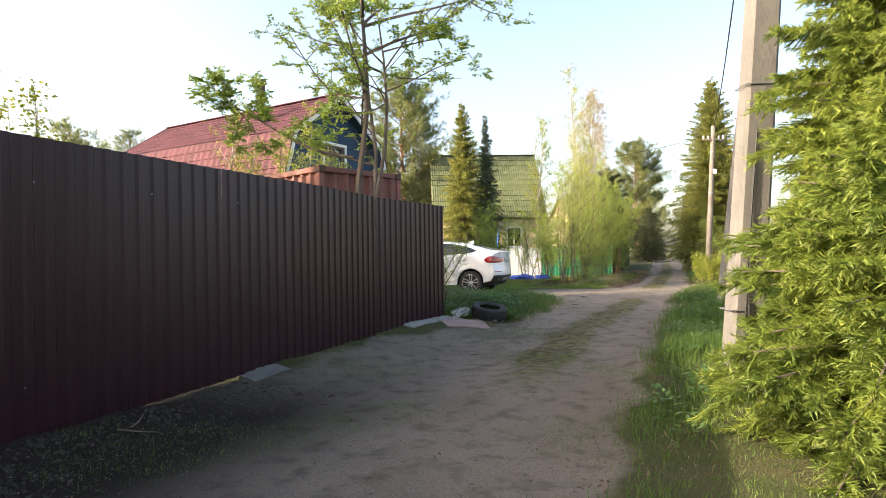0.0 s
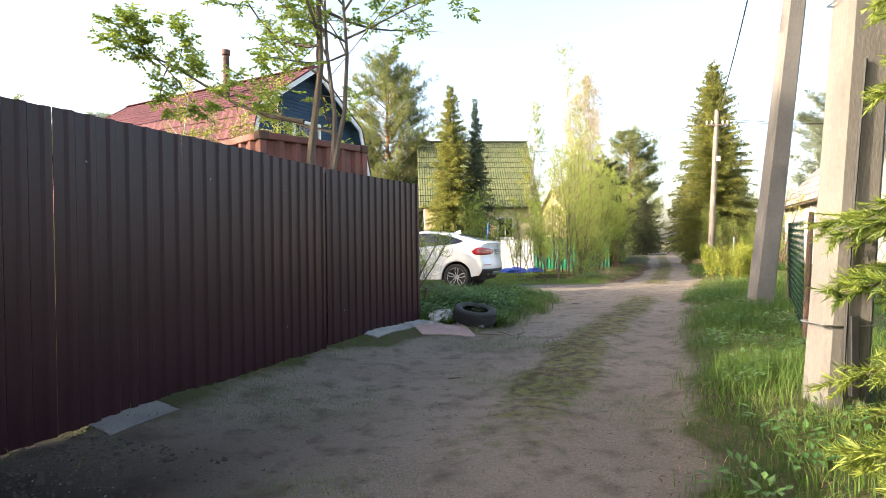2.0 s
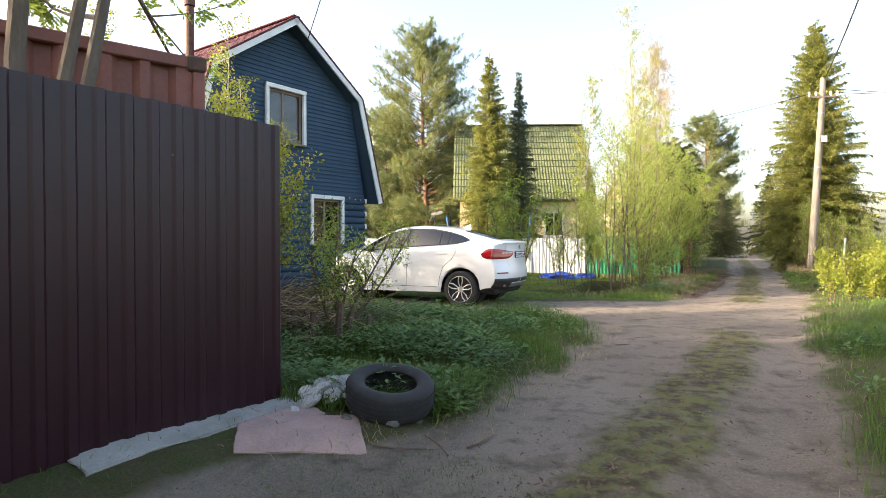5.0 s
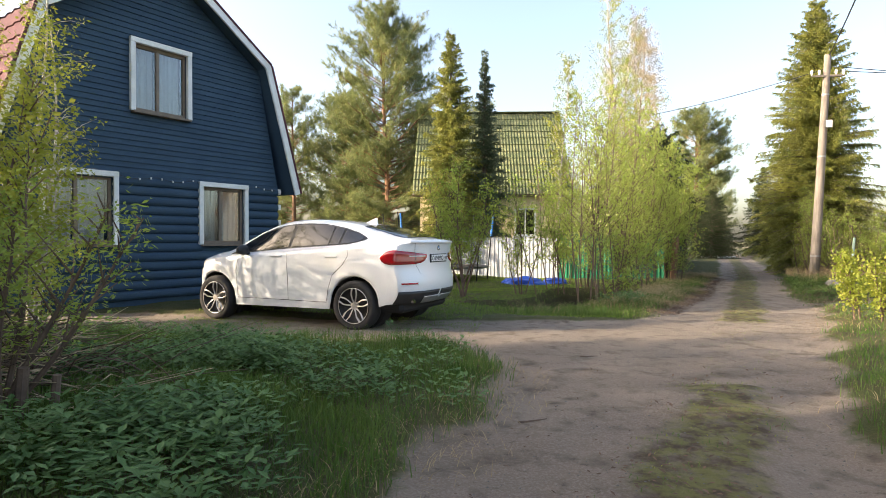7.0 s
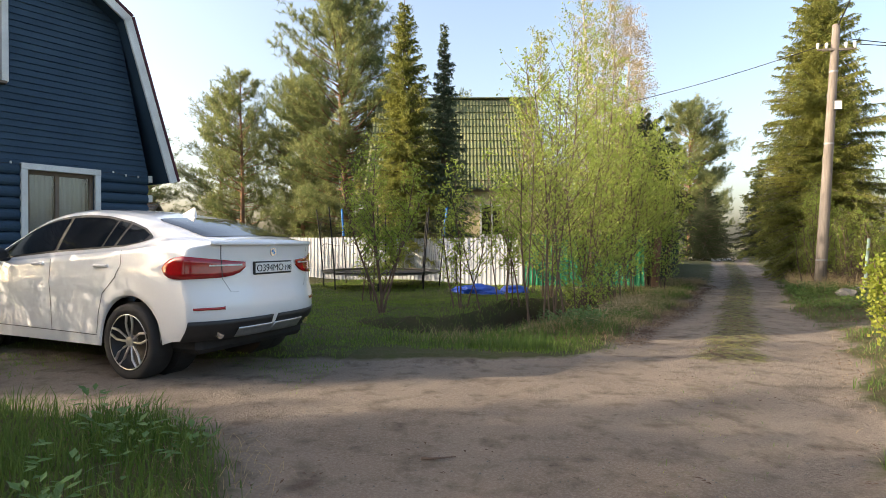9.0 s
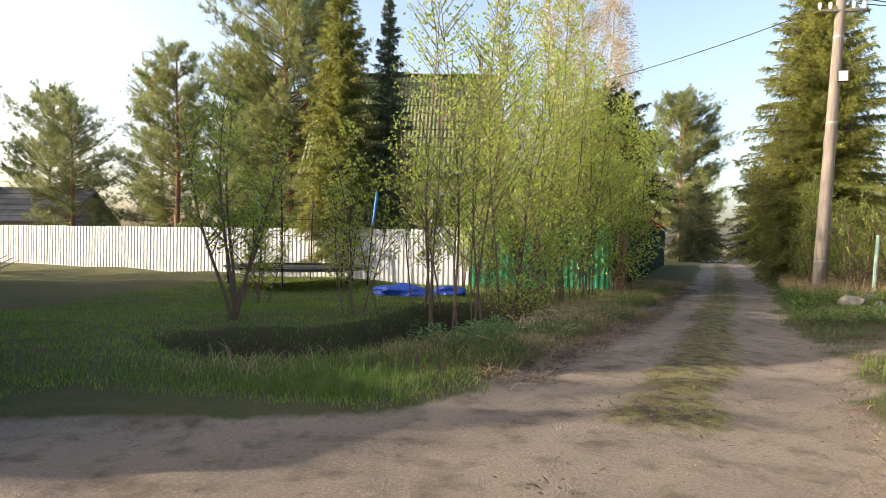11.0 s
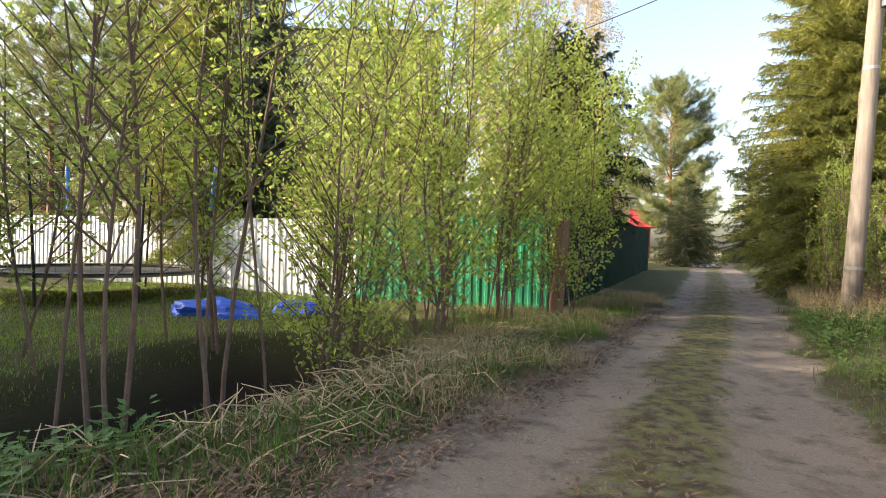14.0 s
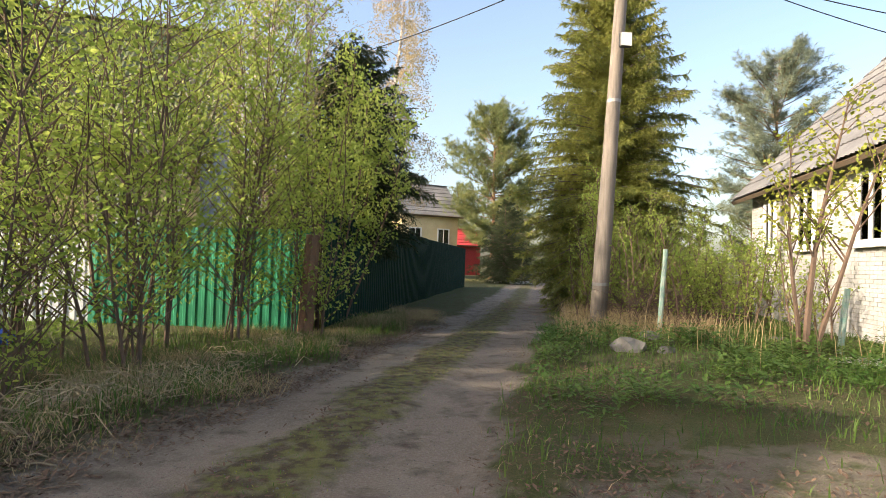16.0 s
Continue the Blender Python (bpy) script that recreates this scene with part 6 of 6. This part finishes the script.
# ---- trampoline ----
def trampoline():
    cx, cy = -0.5, 30.2
    z0 = ground_z(cx, cy)
    root = thing("trampoline", pose(cx, cy, z0), "round garden trampoline with blue padded net poles on the lawn", "trampoline")
    R = 1.85
    s = Soup()
    s.tube([Vector((R * math.cos(a), R * math.sin(a), 0.5)) for a in np.linspace(0, 2 * math.pi, 41)], [0.03] * 41, 8)
    s.put("ring", M_STEEL, root)
    v, f = lathe_mesh([(R - 0.28, 0.52), (R + 0.06, 0.52), (R + 0.06, 0.545), (R - 0.28, 0.545)], 40)
    mesh_object("edge_pad", v, f, M_BLACKP, root)
    v = [(1.6 * math.cos(a), 1.6 * math.sin(a), 0.49) for a in np.linspace(0, 2 * math.pi, 40, endpoint=False)]
    mesh_object("mat", v, [tuple(range(40))], M_BLACK, root)
    for k in range(8):
        a = k * math.pi / 4 + 0.2
        c, sn = math.cos(a), math.sin(a)
        p = Soup()
        p.tube([Vector((1.86 * c, 1.86 * sn, 0.02)), Vector((1.9 * c, 1.9 * sn, 0.6)), Vector((2.0 * c, 2.0 * sn, 1.7))], [0.022] * 3, 8)
        pole = p.put("net_pole", M_BLACK, root)
        q = Soup()
        if k not in (0, 3):
            p = Soup()
            p.tube([Vector((2.0 * c, 2.0 * sn, 1.66)), Vector((2.1 * c, 2.1 * sn, 2.5))], [0.02, 0.02], 8)
            p.put("pole_top", M_BLACK, pole)
            continue
        q.tube([Vector((2.0 * c, 2.0 * sn, 1.66)), Vector((2.1 * c, 2.1 * sn, 2.6))], [0.038, 0.036], 10)
        q.put("foam_sleeve", M_BLUEFOAM, pole, "blue foam sleeve")
    # sagging safety net as fine threads
    net = Soup()
    for k in range(72):
        a = 2 * math.pi * k / 72
        c, sn = math.cos(a), math.sin(a)
        sag = 0.05 * math.sin(k * 8 * 2 * math.pi / 72)
        net.tube([Vector(((1.82) * c, 1.82 * sn, 0.55)), Vector(((1.95 + sag) * c, (1.95 + sag) * sn, 2.2))], [0.0025] * 2, 3, cap=False)
    for zz, rr in ((2.2, 1.98), (1.8, 1.94), (1.4, 1.9)):
        net.tube([Vector((rr * math.cos(a), rr * math.sin(a), zz - 0.06 * abs(math.sin(4 * a)))) for a in np.linspace(0, 2 * math.pi, 65)], [0.005] * 65, 3)
    net.put("safety_net", M_BLACK, root)


trampoline()


def crumpled(name, x, y, sx, sy, sz, material, label, category, seed):
    bm = bmesh.new()
    bmesh.ops.create_icosphere(bm, subdivisions=4, radius=1)
    o = Vector((seed * 7, 0, 0))
    for v in bm.verts:
        n = noise.noise(v.co * 1.6 + o) * 0.35 + abs(noise.noise(v.co * 4 + o)) * 0.22
        c = v.co * (1 + n)
        v.co = Vector((c.x * sx, c.y * sy, max(-0.02, c.z * sz)))
    ob = part(name, bm, material, None)
    ob.location = (x, y, ground_z(x, y) + 0.01)
    tagged(ob, label, category)


crumpled("tarpaulin", 2.75, 28.6, 0.65, 0.4, 0.22, M_BLUETARP, "crumpled bright blue tarpaulin on the lawn", "tarpaulin", 1)
crumpled("tarpaulin", 3.8, 29.3, 0.4, 0.3, 0.2, M_BLUETARP, "small crumpled blue tarpaulin by the shrubs", "tarpaulin", 2)
for i in range(9):
    a = i * 0.35
    stick((-9.4 + 0.15 * i, 27.6, ground_z(-9, 27.6)), (-8.8 + 0.2 * i, 28.3, 0.9 - 0.05 * i), 0.025, M_PURPLE, 0.2, "plastic_pipe", "purple-grey plastic pipe leaning in a heap")


def post(name, base, top, r, material, label, square=False):
    s = Soup()
    a, b = Vector(base), Vector(top)
    s.tube([a - Vector((0, 0, 0.2)), a.lerp(b, 0.5), b], [r, r * 0.97, r * 0.9], 4 if square else 8)
    return tagged(s.put(name, material), label, "post")


z = ground_z
post("fence_post", (13.75, 30.3, z(13.75, 30.3)), (13.95, 30.5, 1.5), 0.045, M_GREENPAINT, "leaning post with flaking green paint")
post("fence_post", (15.6, 28.6, z(15.6, 28.6)), (15.8, 28.7, 0.95), 0.045, M_GREENPAINT, "leaning post with flaking green paint")
post("fence_post", (5.0, 8.1, z(5.0, 8.1)), (5.12, 8.15, 1.72), 0.035, M_RUST, "rusty steel fence post in the verge")
post("fence_post", (6.6, 11.5, z(6.6, 11.5)), (6.65, 11.55, 1.6), 0.035, M_RUST, "rusty steel fence post in the verge")
post("tree_stump", (7.9, 30.1, z(7.9, 30.1)), (8.0, 30.0, 1.5), 0.12, M_PINEBARK, "broken reddish trunk beside the green fence")


def wire_net(a, b, h, label):
    a, b = Vector(a), Vector(b)
    s = Soup()
    d = b - a
    n = int(d.length / 0.11)
    for i in range(n):
        for sg in (1, -1):
            pts = []
            for k in range(9):
                t = (i + (k % 2 if sg > 0 else (k + 1) % 2)) / n
                p = a + d * min(t, 1)
                pts.append(Vector((p.x, p.y, p.z + 0.1 + h * k / 8)))
            s.tube(pts, [0.0022] * 9, 3, cap=False)
    for zz in (0.1, h * 0.5, h + 0.1):
        s.tube([a + Vector((0, 0, zz)), b + Vector((0, 0, zz))], [0.003] * 2, 3)
    tagged(s.put("wire_fence", M_DGSHEET), label, "fence")


wire_net((5.0, 8.1, z(5, 8.1)), (6.6, 11.5, z(6.6, 11.5)), 1.4, "dark green wire mesh fence in the verge")
wire_net((5.0, 8.1, z(5, 8.1)), (5.6, 4.0, z(5.6, 4.0)), 1.4, "dark green wire mesh fence behind the spruce")
post("fence_post", (5.6, 4.0, z(5.6, 4.0)), (5.62, 4.0, 1.6), 0.035, M_RUST, "rusty steel fence post behind the spruce")

# ---- grass and weeds ----
def blades(name, x, y, h, w, lean, material, label, category="grass", seed=0, bend=0.5):
    """Single tapering blades rooted at x, y; h, w, lean are arrays."""
    r = np.random.default_rng(seed)
    n = len(x)
    z = height(x, y) - 0.01
    a, b = r.uniform(0, 6.283, n), r.uniform(0, 6.283, n)
    sx, sy = np.cos(a) * w / 2, np.sin(a) * w / 2
    lx, ly = np.cos(b) * lean * h, np.sin(b) * lean * h
    up = np.sqrt(np.maximum(0.08, 1 - lean ** 2)) * h
    co = np.empty((n, 5, 3))
    co[:, 0] = np.stack([x - sx, y - sy, z], -1)
    co[:, 1] = np.stack([x + sx, y + sy, z], -1)
    mx, my, mz = x + lx * bend * 0.6, y + ly * bend * 0.6, z + up * 0.6
    co[:, 2] = np.stack([mx + sx * 0.75, my + sy * 0.75, mz], -1)
    co[:, 3] = np.stack([mx - sx * 0.75, my - sy * 0.75, mz], -1)
    co[:, 4] = np.stack([x + lx, y + ly, z + up], -1)
    me = bpy.data.meshes.new(name)
    me.vertices.add(5 * n)
    me.vertices.foreach_set("co", co.reshape(-1))
    base = np.arange(n)[:, None] * 5
    loops = np.concatenate([base + np.array([0, 1, 2, 3]), base + np.array([3, 2, 4])], 1).reshape(-1)
    me.loops.add(7 * n)
    me.loops.foreach_set("vertex_index", loops.astype(np.int32))
    me.polygons.add(2 * n)
    start = (np.arange(n)[:, None] * 7 + np.array([0, 4])).reshape(-1)
    me.polygons.foreach_set("loop_start", start.astype(np.int32))
    me.update(calc_edges=True)
    me.validate()
    me.materials.append(material)
    return tagged(new(name, me), label, category, kind="stuff")


def scatter(n, x0, x1, y0, y1, keep, seed):
    r = np.random.default_rng(seed)
    x, y = r.uniform(x0, x1, n), r.uniform(y0, y1, n)
    k = r.random(n) < keep(x, y)
    return x[k], y[k], r


def clear_of_things(x, y):
    """Nothing grows under the car, houses, or behind the first fence."""
    f = along(((-30, -9), (2.2, -2.5), (7.4, -0.9), (9.5, 0.0), (9.6, -3)), y)
    ok = (x > f + 0.03)
    s = (x + 5.23) * 0.449 + (y - 19.71) * 0.894
    q = (x + 5.23) * 0.894 - (y - 19.71) * 0.449
    ok &= ~((q < 0.1) & (s > -2.5) & (s < 3.8))
    ok &= ~((np.hypot(x - 0.87, y - 9.55) < 0.34) & (np.hypot(x - 0.87, y - 9.55) > 0.17))
    return ok


def clumpy(x, y, f=1.0):
    return np.clip(0.5 + 0.9 * wobble(x * 2.3 * f + 3, y * 2.1 * f), 0, 1)


def verge(x, y):
    earth, strip = masks(x, y)
    return np.where(clear_of_things(x, y) & (ditch_gap(x, y) > 1.15), (1 - earth) ** 2, 0)


# right verge, long grass near the start
x, y, r = scatter(150000, 1.2, 9.5, 1.5, 16, lambda x, y: np.where(x > along(RIGHT, y) - 0.2, verge(x, y), 0) * (0.35 + 0.65 * clumpy(x, y)) * np.clip(1.3 - (x - along(RIGHT, y)) / 5, 0.15, 1) * np.where(np.hypot(x - 3.4, y - 2.5) < 0.6, 0, 1), 1)
n = len(x)
blades("verge_grass", x, y, r.uniform(0.06, 0.27, n) * (0.4 + 0.8 * clumpy(x, y, 0.6)) * np.clip((y - 1.0) / 5, 0.55, 1), r.uniform(0.004, 0.009, n), r.uniform(0.1, 0.7, n), M_GRASS, "long fresh green grass on the road verge", seed=1)
x, y, r = scatter(90000, 6.5, 20, 16, 36, lambda x, y: np.where(x > along(RIGHT, y) - 0.2, verge(x, y), 0) * (0.3 + 0.7 * clumpy(x, y)), 2)
n = len(x)
blades("verge_grass", x, y, r.uniform(0.05, 0.2, n) * (0.5 + 0.6 * clumpy(x, y, 0.6)), r.uniform(0.006, 0.012, n), r.uniform(0.1, 0.7, n), M_GRASS, "short green grass on the road verge", seed=2)
# green island by the car
x, y, r = scatter(150000, -6, 3.2, 9.4, 16.2, lambda x, y: verge(x, y) * (0.35 + 0.65 * clumpy(x, y)), 3)
n = len(x)
blades("verge_grass", x, y, r.uniform(0.06, 0.2, n) * (0.5 + 0.9 * clumpy(x, y, 0.6)), r.uniform(0.004, 0.009, n), r.uniform(0.1, 0.8, n), M_GRASS, "green grass on the mound beside the parked car", seed=3)
# short grass under the car and beside the drive, lawn
x, y, r = scatter(150000, -12, 5.5, 19.2, 34, lambda x, y: verge(x, y) * np.where(x < along(((19, 9), (22, 2.6), (26, 4.6), (34, 4.5)), y), 1, 0.2), 4)
n = len(x)
blades("lawn_grass", x, y, r.uniform(0.03, 0.08, n), r.uniform(0.006, 0.012, n), r.uniform(0.1, 0.7, n), M_LAWN, "mown green lawn behind the ditch", seed=4)
x, y, r = scatter(30000, -5, 2.2, 15.8, 19.6, lambda x, y: np.clip(clumpy(x, y, 0.5) - 0.35, 0, 1) * clear_of_things(x, y), 41)
n = len(x)
blades("verge_grass", x, y, r.uniform(0.02, 0.06, n), r.uniform(0.005, 0.01, n), r.uniform(0.2, 0.8, n), M_LAWN, "sparse short grass on the parking place", seed=41)
# left bank beyond the crossing, green then dry
x, y, r = scatter(120000, 1.0, 9.6, 19.4, 34, lambda x, y: np.where(x < along(LEFT, y) + 0.2, verge(x, y), 0) * np.clip(1.5 - np.abs(x - along(LEFT, y)) / 2.2, 0, 1) * (0.3 + 0.7 * clumpy(x, y)), 5)
n = len(x)
blades("bank_grass", x, y, r.uniform(0.06, 0.24, n), r.uniform(0.005, 0.01, n), r.uniform(0.1, 0.8, n), M_GRASS, "green grass on the ditch bank", seed=5)
x, y, r = scatter(330000, 1.0, 10.5, 19.8, 36, lambda x, y: np.where(x < along(LEFT, y) + 0.35, verge(x, y) ** 0.5, 0) * np.clip(1.6 - np.abs(x - along(LEFT, y) + 0.5) / 1.6, 0, 1) * clumpy(x + 7, y) * np.clip((y - 19.5) / 3, 0.15, 1), 6)
n = len(x)
blades("dead_grass", x, y, r.uniform(0.08, 0.36, n) * (0.4 + 0.7 * clumpy(x, y, 0.6)), r.uniform(0.003, 0.008, n), r.uniform(0.3, 1.0, n) ** 0.35 * 0.985, M_DEAD, "straw-coloured dead grass along the road edge", seed=6)
x, y, r = scatter(9000, 12.0, 15.0, 29.5, 36, lambda x, y: np.where(x > along(RIGHT, y) + 0.3, 1, 0) * clumpy(x, y), 7)
n = len(x)
blades("dead_grass", x, y, r.uniform(0.15, 0.6, n), r.uniform(0.006, 0.011, n), r.uniform(0.2, 0.8, n), M_DEAD, "tall straw-coloured grass round the wooden pole", seed=7)
x, y, r = scatter(20000, -1, 3.2, 8.6, 15.8, lambda x, y: np.clip(1 - np.abs(x - along(LEFT, y)) / 0.6, 0, 1) * 0.7 * clear_of_things(x, y), 8)
n = len(x)
blades("dead_grass", x, y, r.uniform(0.05, 0.2, n), r.uniform(0.003, 0.006, n), r.uniform(0.7, 0.99, n), M_DEAD, "flattened dry grass on the road edge", seed=8)
# middle strip and stray tufts on the road
x, y, r = scatter(170000, -1, 15, 4, 40, lambda x, y: masks(x, y)[1] * (0.15 + 0.85 * clumpy(x, y, 1.6)) * 0.8, 9)
n = len(x)
blades("strip_grass", x, y, r.uniform(0.015, 0.06, n), r.uniform(0.003, 0.007, n), r.uniform(0.3, 0.95, n), M_GRASS, "low worn grass between the wheel tracks", seed=9)
x, y, r = scatter(110000, -2.6, 3.0, 1.0, 9.6, lambda x, y: np.clip(clumpy(x, y, 0.7) - 0.55, 0, 1) * 2.0 * clear_of_things(x, y), 10)
n = len(x)
blades("strip_grass", x, y, r.uniform(0.012, 0.05, n), r.uniform(0.003, 0.006, n), r.uniform(0.3, 0.95, n), M_GRASS, "sparse trodden grass beside the fence", seed=10)
x, y, r = scatter(26000, -2.6, 1.0, 1.0, 9.6, lambda x, y: np.clip(1.1 - (x - along(((-30, -9), (2.2, -2.5), (7.4, -0.9), (9.5, 0.0)), y)) / 0.5, 0, 1) * 0.5 * clear_of_things(x, y) * np.clip((y - 3.5) / 2, 0, 1), 11)
n = len(x)
blades("verge_grass", x, y, r.uniform(0.02, 0.1, n), r.uniform(0.004, 0.007, n), r.uniform(0.3, 0.95, n), M_GRASS, "short grass along the foot of the fence", seed=11)


def weeds(name, x, y, hmax, size, material, label, seed, per=16):
    """Clumps of toothed weed leaves on short stalks."""
    r = random.Random(seed)
    s = Soup()
    for px, py in zip(x, y):
        pz = ground_z(px, py)
        hh = hmax * r.uniform(0.4, 1)
        for k in range(per):
            a = r.uniform(0, 6.283)
            rad = r.uniform(0.02, 0.16)
            p = Vector((px + rad * math.cos(a), py + rad * math.sin(a), pz + hh * r.uniform(0.25, 1)))
            d = Vector((math.cos(a), math.sin(a), r.uniform(-0.25, 0.6))).normalized()
            s.leaf(p, d, Vector((0, 0, 1)), size * r.uniform(0.6, 1.3), size * r.uniform(0.3, 0.55))
    return tagged(s.put(name, material), label, "weeds", kind="stuff")


x, y, r = scatter(5200, -5, 2.6, 9.6, 15.6, lambda x, y: verge(x, y) * np.clip(clumpy(x, y, 0.8) * 1.3 - 0.2, 0, 1) * np.clip((2.4 - x) / 2, 0.1, 1), 12)
weeds("weeds", x, y, 0.34, 0.085, M_HERB, "lush dark green cow parsley and nettles on the mound", 12)
x, y, r = scatter(900, 0.2, 1.4, 9.6, 10.8, lambda x, y: verge(x, y), 13)
weeds("weeds", x, y, 0.12, 0.07, M_GRASS, "light green low weeds round the old tyre", 13)
x, y, r = scatter(2600, 10.0, 18.5, 24.5, 31.5, lambda x, y: np.where(x > along(RIGHT, y) + 0.15, 1, 0) * np.clip(clumpy(x, y, 0.5) * 1.4 - 0.1, 0, 1) * np.clip((y - 25.2 + (x - 12) * 0.1) / 1.5, 0, 1), 14)
weeds("weeds", x, y, 0.28, 0.09, M_GRASS, "bright green ground elder in front of the cottage", 14)
x, y, r = scatter(1100, 2.2, 6.5, 2.5, 14, lambda x, y: np.where(x > along(RIGHT, y) + 0.2, 1, 0) * np.clip(clumpy(x, y) - 0.3, 0, 1), 15)
weeds("weeds", x, y, 0.25, 0.085, M_HERB, "dark green nettles among the verge grass", 15)
x, y, r = scatter(160, 4.4, 5.4, 21.3, 23.6, lambda x, y: np.ones_like(x) * np.where(ditch_gap(x, y) > 0.6, 0.6, 0), 16)
weeds("weeds", x, y, 0.26, 0.09, M_HERB, "grey-green mugwort clump on the ditch bank", 16)
x, y, r = scatter(15000, 4.0, 10.5, 20.5, 33, lambda x, y: np.where(x < along(LEFT, y) + 0.4, 1, 0) * np.clip(1.3 - np.abs(x - along(LEFT, y) + 0.4) / 1.4, 0, 1), 17)
weeds("leaf_litter", x, y, 0.03, 0.06, M_LITTER, "brown fallen leaves along the thicket", 17, per=5)
x, y, r = scatter(5000, -2.6, 4.0, 1.5, 16, lambda x, y: masks(x, y)[0] * np.clip(clumpy(x, y, 0.8), 0.1, 1) * 0.6, 18)
weeds("leaf_litter", x, y, 0.008, 0.035, M_LITTER, "scattered dead leaves and chips on the dirt", 18, per=2)
# gravel on the road
r = random.Random(3)
s = Soup()
for i in range(6500):
    yy = 1.5 + 28.5 * r.random() ** 1.3
    a, b = float(along(LEFT, yy)), float(along(RIGHT, yy))
    xx = r.uniform(max(a, -3), b)
    zz = ground_z(xx, yy)
    q = r.uniform(0.003, 0.008) * (1.6 if i % 23 == 0 else 1)
    k = len(s.v)
    for dx, dy, dz in ((-1, -0.6, 0), (1, -0.8, 0), (0.7, 1, 0), (-0.8, 0.9, 0), (0.1, 0, 0.9)):
        s.v.append(Vector((xx + dx * q * r.uniform(0.7, 1.2), yy + dy * q * r.uniform(0.7, 1.2), zz + dz * q)))
    s.f += [(k, k + 1, k + 4), (k + 1, k + 2, k + 4), (k + 2, k + 3, k + 4), (k + 3, k, k + 4)]
tagged(s.put("gravel", M_CONC), "small grey pebbles strewn over the dirt road", "gravel", kind="stuff")
# dark leaf litter on the strip's edge and where the verges meet the tracks
x, y, r = scatter(22000, 1, 14, 6, 40, lambda x, y: masks(x, y)[1] * np.clip(clumpy(x + 2, y, 1.2) * 1.4 - 0.25, 0, 1) * np.where(x < along(STRIP, y) + 0.15, 1, 0.25), 21)
weeds("leaf_litter", x, y, 0.06, 0.05, M_LITTER, "dark rotted leaves on the strip between the wheel tracks", 21, per=4)
x, y, r = scatter(9000, 1, 13, 2, 34, lambda x, y: np.clip(1 - np.abs(x - along(RIGHT, y) - 0.15) / 0.55, 0, 1) * (0.3 + 0.7 * clumpy(x, y, 1.2)), 22)
weeds("leaf_litter", x, y, 0.02, 0.045, M_LITTER, "dark rotted leaves and stems along the verge", 22, per=5)
x, y, r = scatter(60000, 3, 14, 10, 40, lambda x, y: masks(x, y)[1] * clumpy(x, y, 1.4) * 0.8, 23)
n = len(x)
blades("strip_moss", x, y, r.uniform(0.01, 0.035, n), r.uniform(0.004, 0.009, n), r.uniform(0.3, 0.95, n), M_BIRCHL, "yellow-green moss and short grass between the wheel tracks", seed=23)
x, y, r = scatter(30000, 2, 13, 2, 34, lambda x, y: np.clip(1 - np.abs(x - along(RIGHT, y) - 0.25) / 0.6, 0, 1) * 0.7, 24)
n = len(x)
blades("dead_grass", x, y, r.uniform(0.04, 0.16, n), r.uniform(0.003, 0.006, n), r.uniform(0.6, 0.98, n), M_DEAD, "flattened straw along the grass verge", seed=24)
x, y, r = scatter(5200, 8, 17, 20.5, 28, lambda x, y: np.where(x > along(RIGHT, y), 1, 0) * np.clip(1.2 - (x - along(RIGHT, y)) / 5, 0, 1) * clumpy(x, y, 0.9), 25)
weeds("leaf_litter", x, y, 0.03, 0.05, M_LITTER, "dark rotted leaves on the trodden verge", 25, per=5)
x, y, r = scatter(60000, 8, 17, 20.5, 28, lambda x, y: np.where(x > along(RIGHT, y) + 0.1, 0.55, 0) * clumpy(x, y, 0.9), 26)
n = len(x)
blades("strip_moss", x, y, r.uniform(0.01, 0.04, n), r.uniform(0.004, 0.009, n), r.uniform(0.3, 0.95, n), M_GRASS, "short trodden grass and moss on the verge", seed=26)
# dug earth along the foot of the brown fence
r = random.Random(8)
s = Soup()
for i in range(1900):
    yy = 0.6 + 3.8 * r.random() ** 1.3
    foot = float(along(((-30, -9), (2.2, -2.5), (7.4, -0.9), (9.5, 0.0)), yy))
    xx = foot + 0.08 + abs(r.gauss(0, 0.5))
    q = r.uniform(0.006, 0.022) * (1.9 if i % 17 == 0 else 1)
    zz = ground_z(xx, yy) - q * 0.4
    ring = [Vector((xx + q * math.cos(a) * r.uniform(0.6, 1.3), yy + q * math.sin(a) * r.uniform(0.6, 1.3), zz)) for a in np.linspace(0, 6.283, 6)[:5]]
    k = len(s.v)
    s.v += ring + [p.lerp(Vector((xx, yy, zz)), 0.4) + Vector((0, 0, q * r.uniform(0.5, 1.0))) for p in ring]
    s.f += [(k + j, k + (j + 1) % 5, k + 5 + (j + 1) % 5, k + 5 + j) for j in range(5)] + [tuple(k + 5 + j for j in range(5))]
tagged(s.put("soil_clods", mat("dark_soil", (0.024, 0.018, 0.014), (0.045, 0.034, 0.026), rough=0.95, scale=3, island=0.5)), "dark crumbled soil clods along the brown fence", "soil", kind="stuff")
# last year's upright stalks in front of the cottage
x, y, r = scatter(240, 13.0, 16.0, 26.4, 29.6, lambda x, y: np.clip(clumpy(x, y, 0.8) * 1.2 - 0.3, 0, 1), 27)
n = len(x)
blades("dead_grass", x, y, r.uniform(0.3, 0.85, n), r.uniform(0.007, 0.013, n), r.uniform(0.05, 0.35, n), M_DEAD, "tall pale dead stalks in front of the cottage", seed=27)
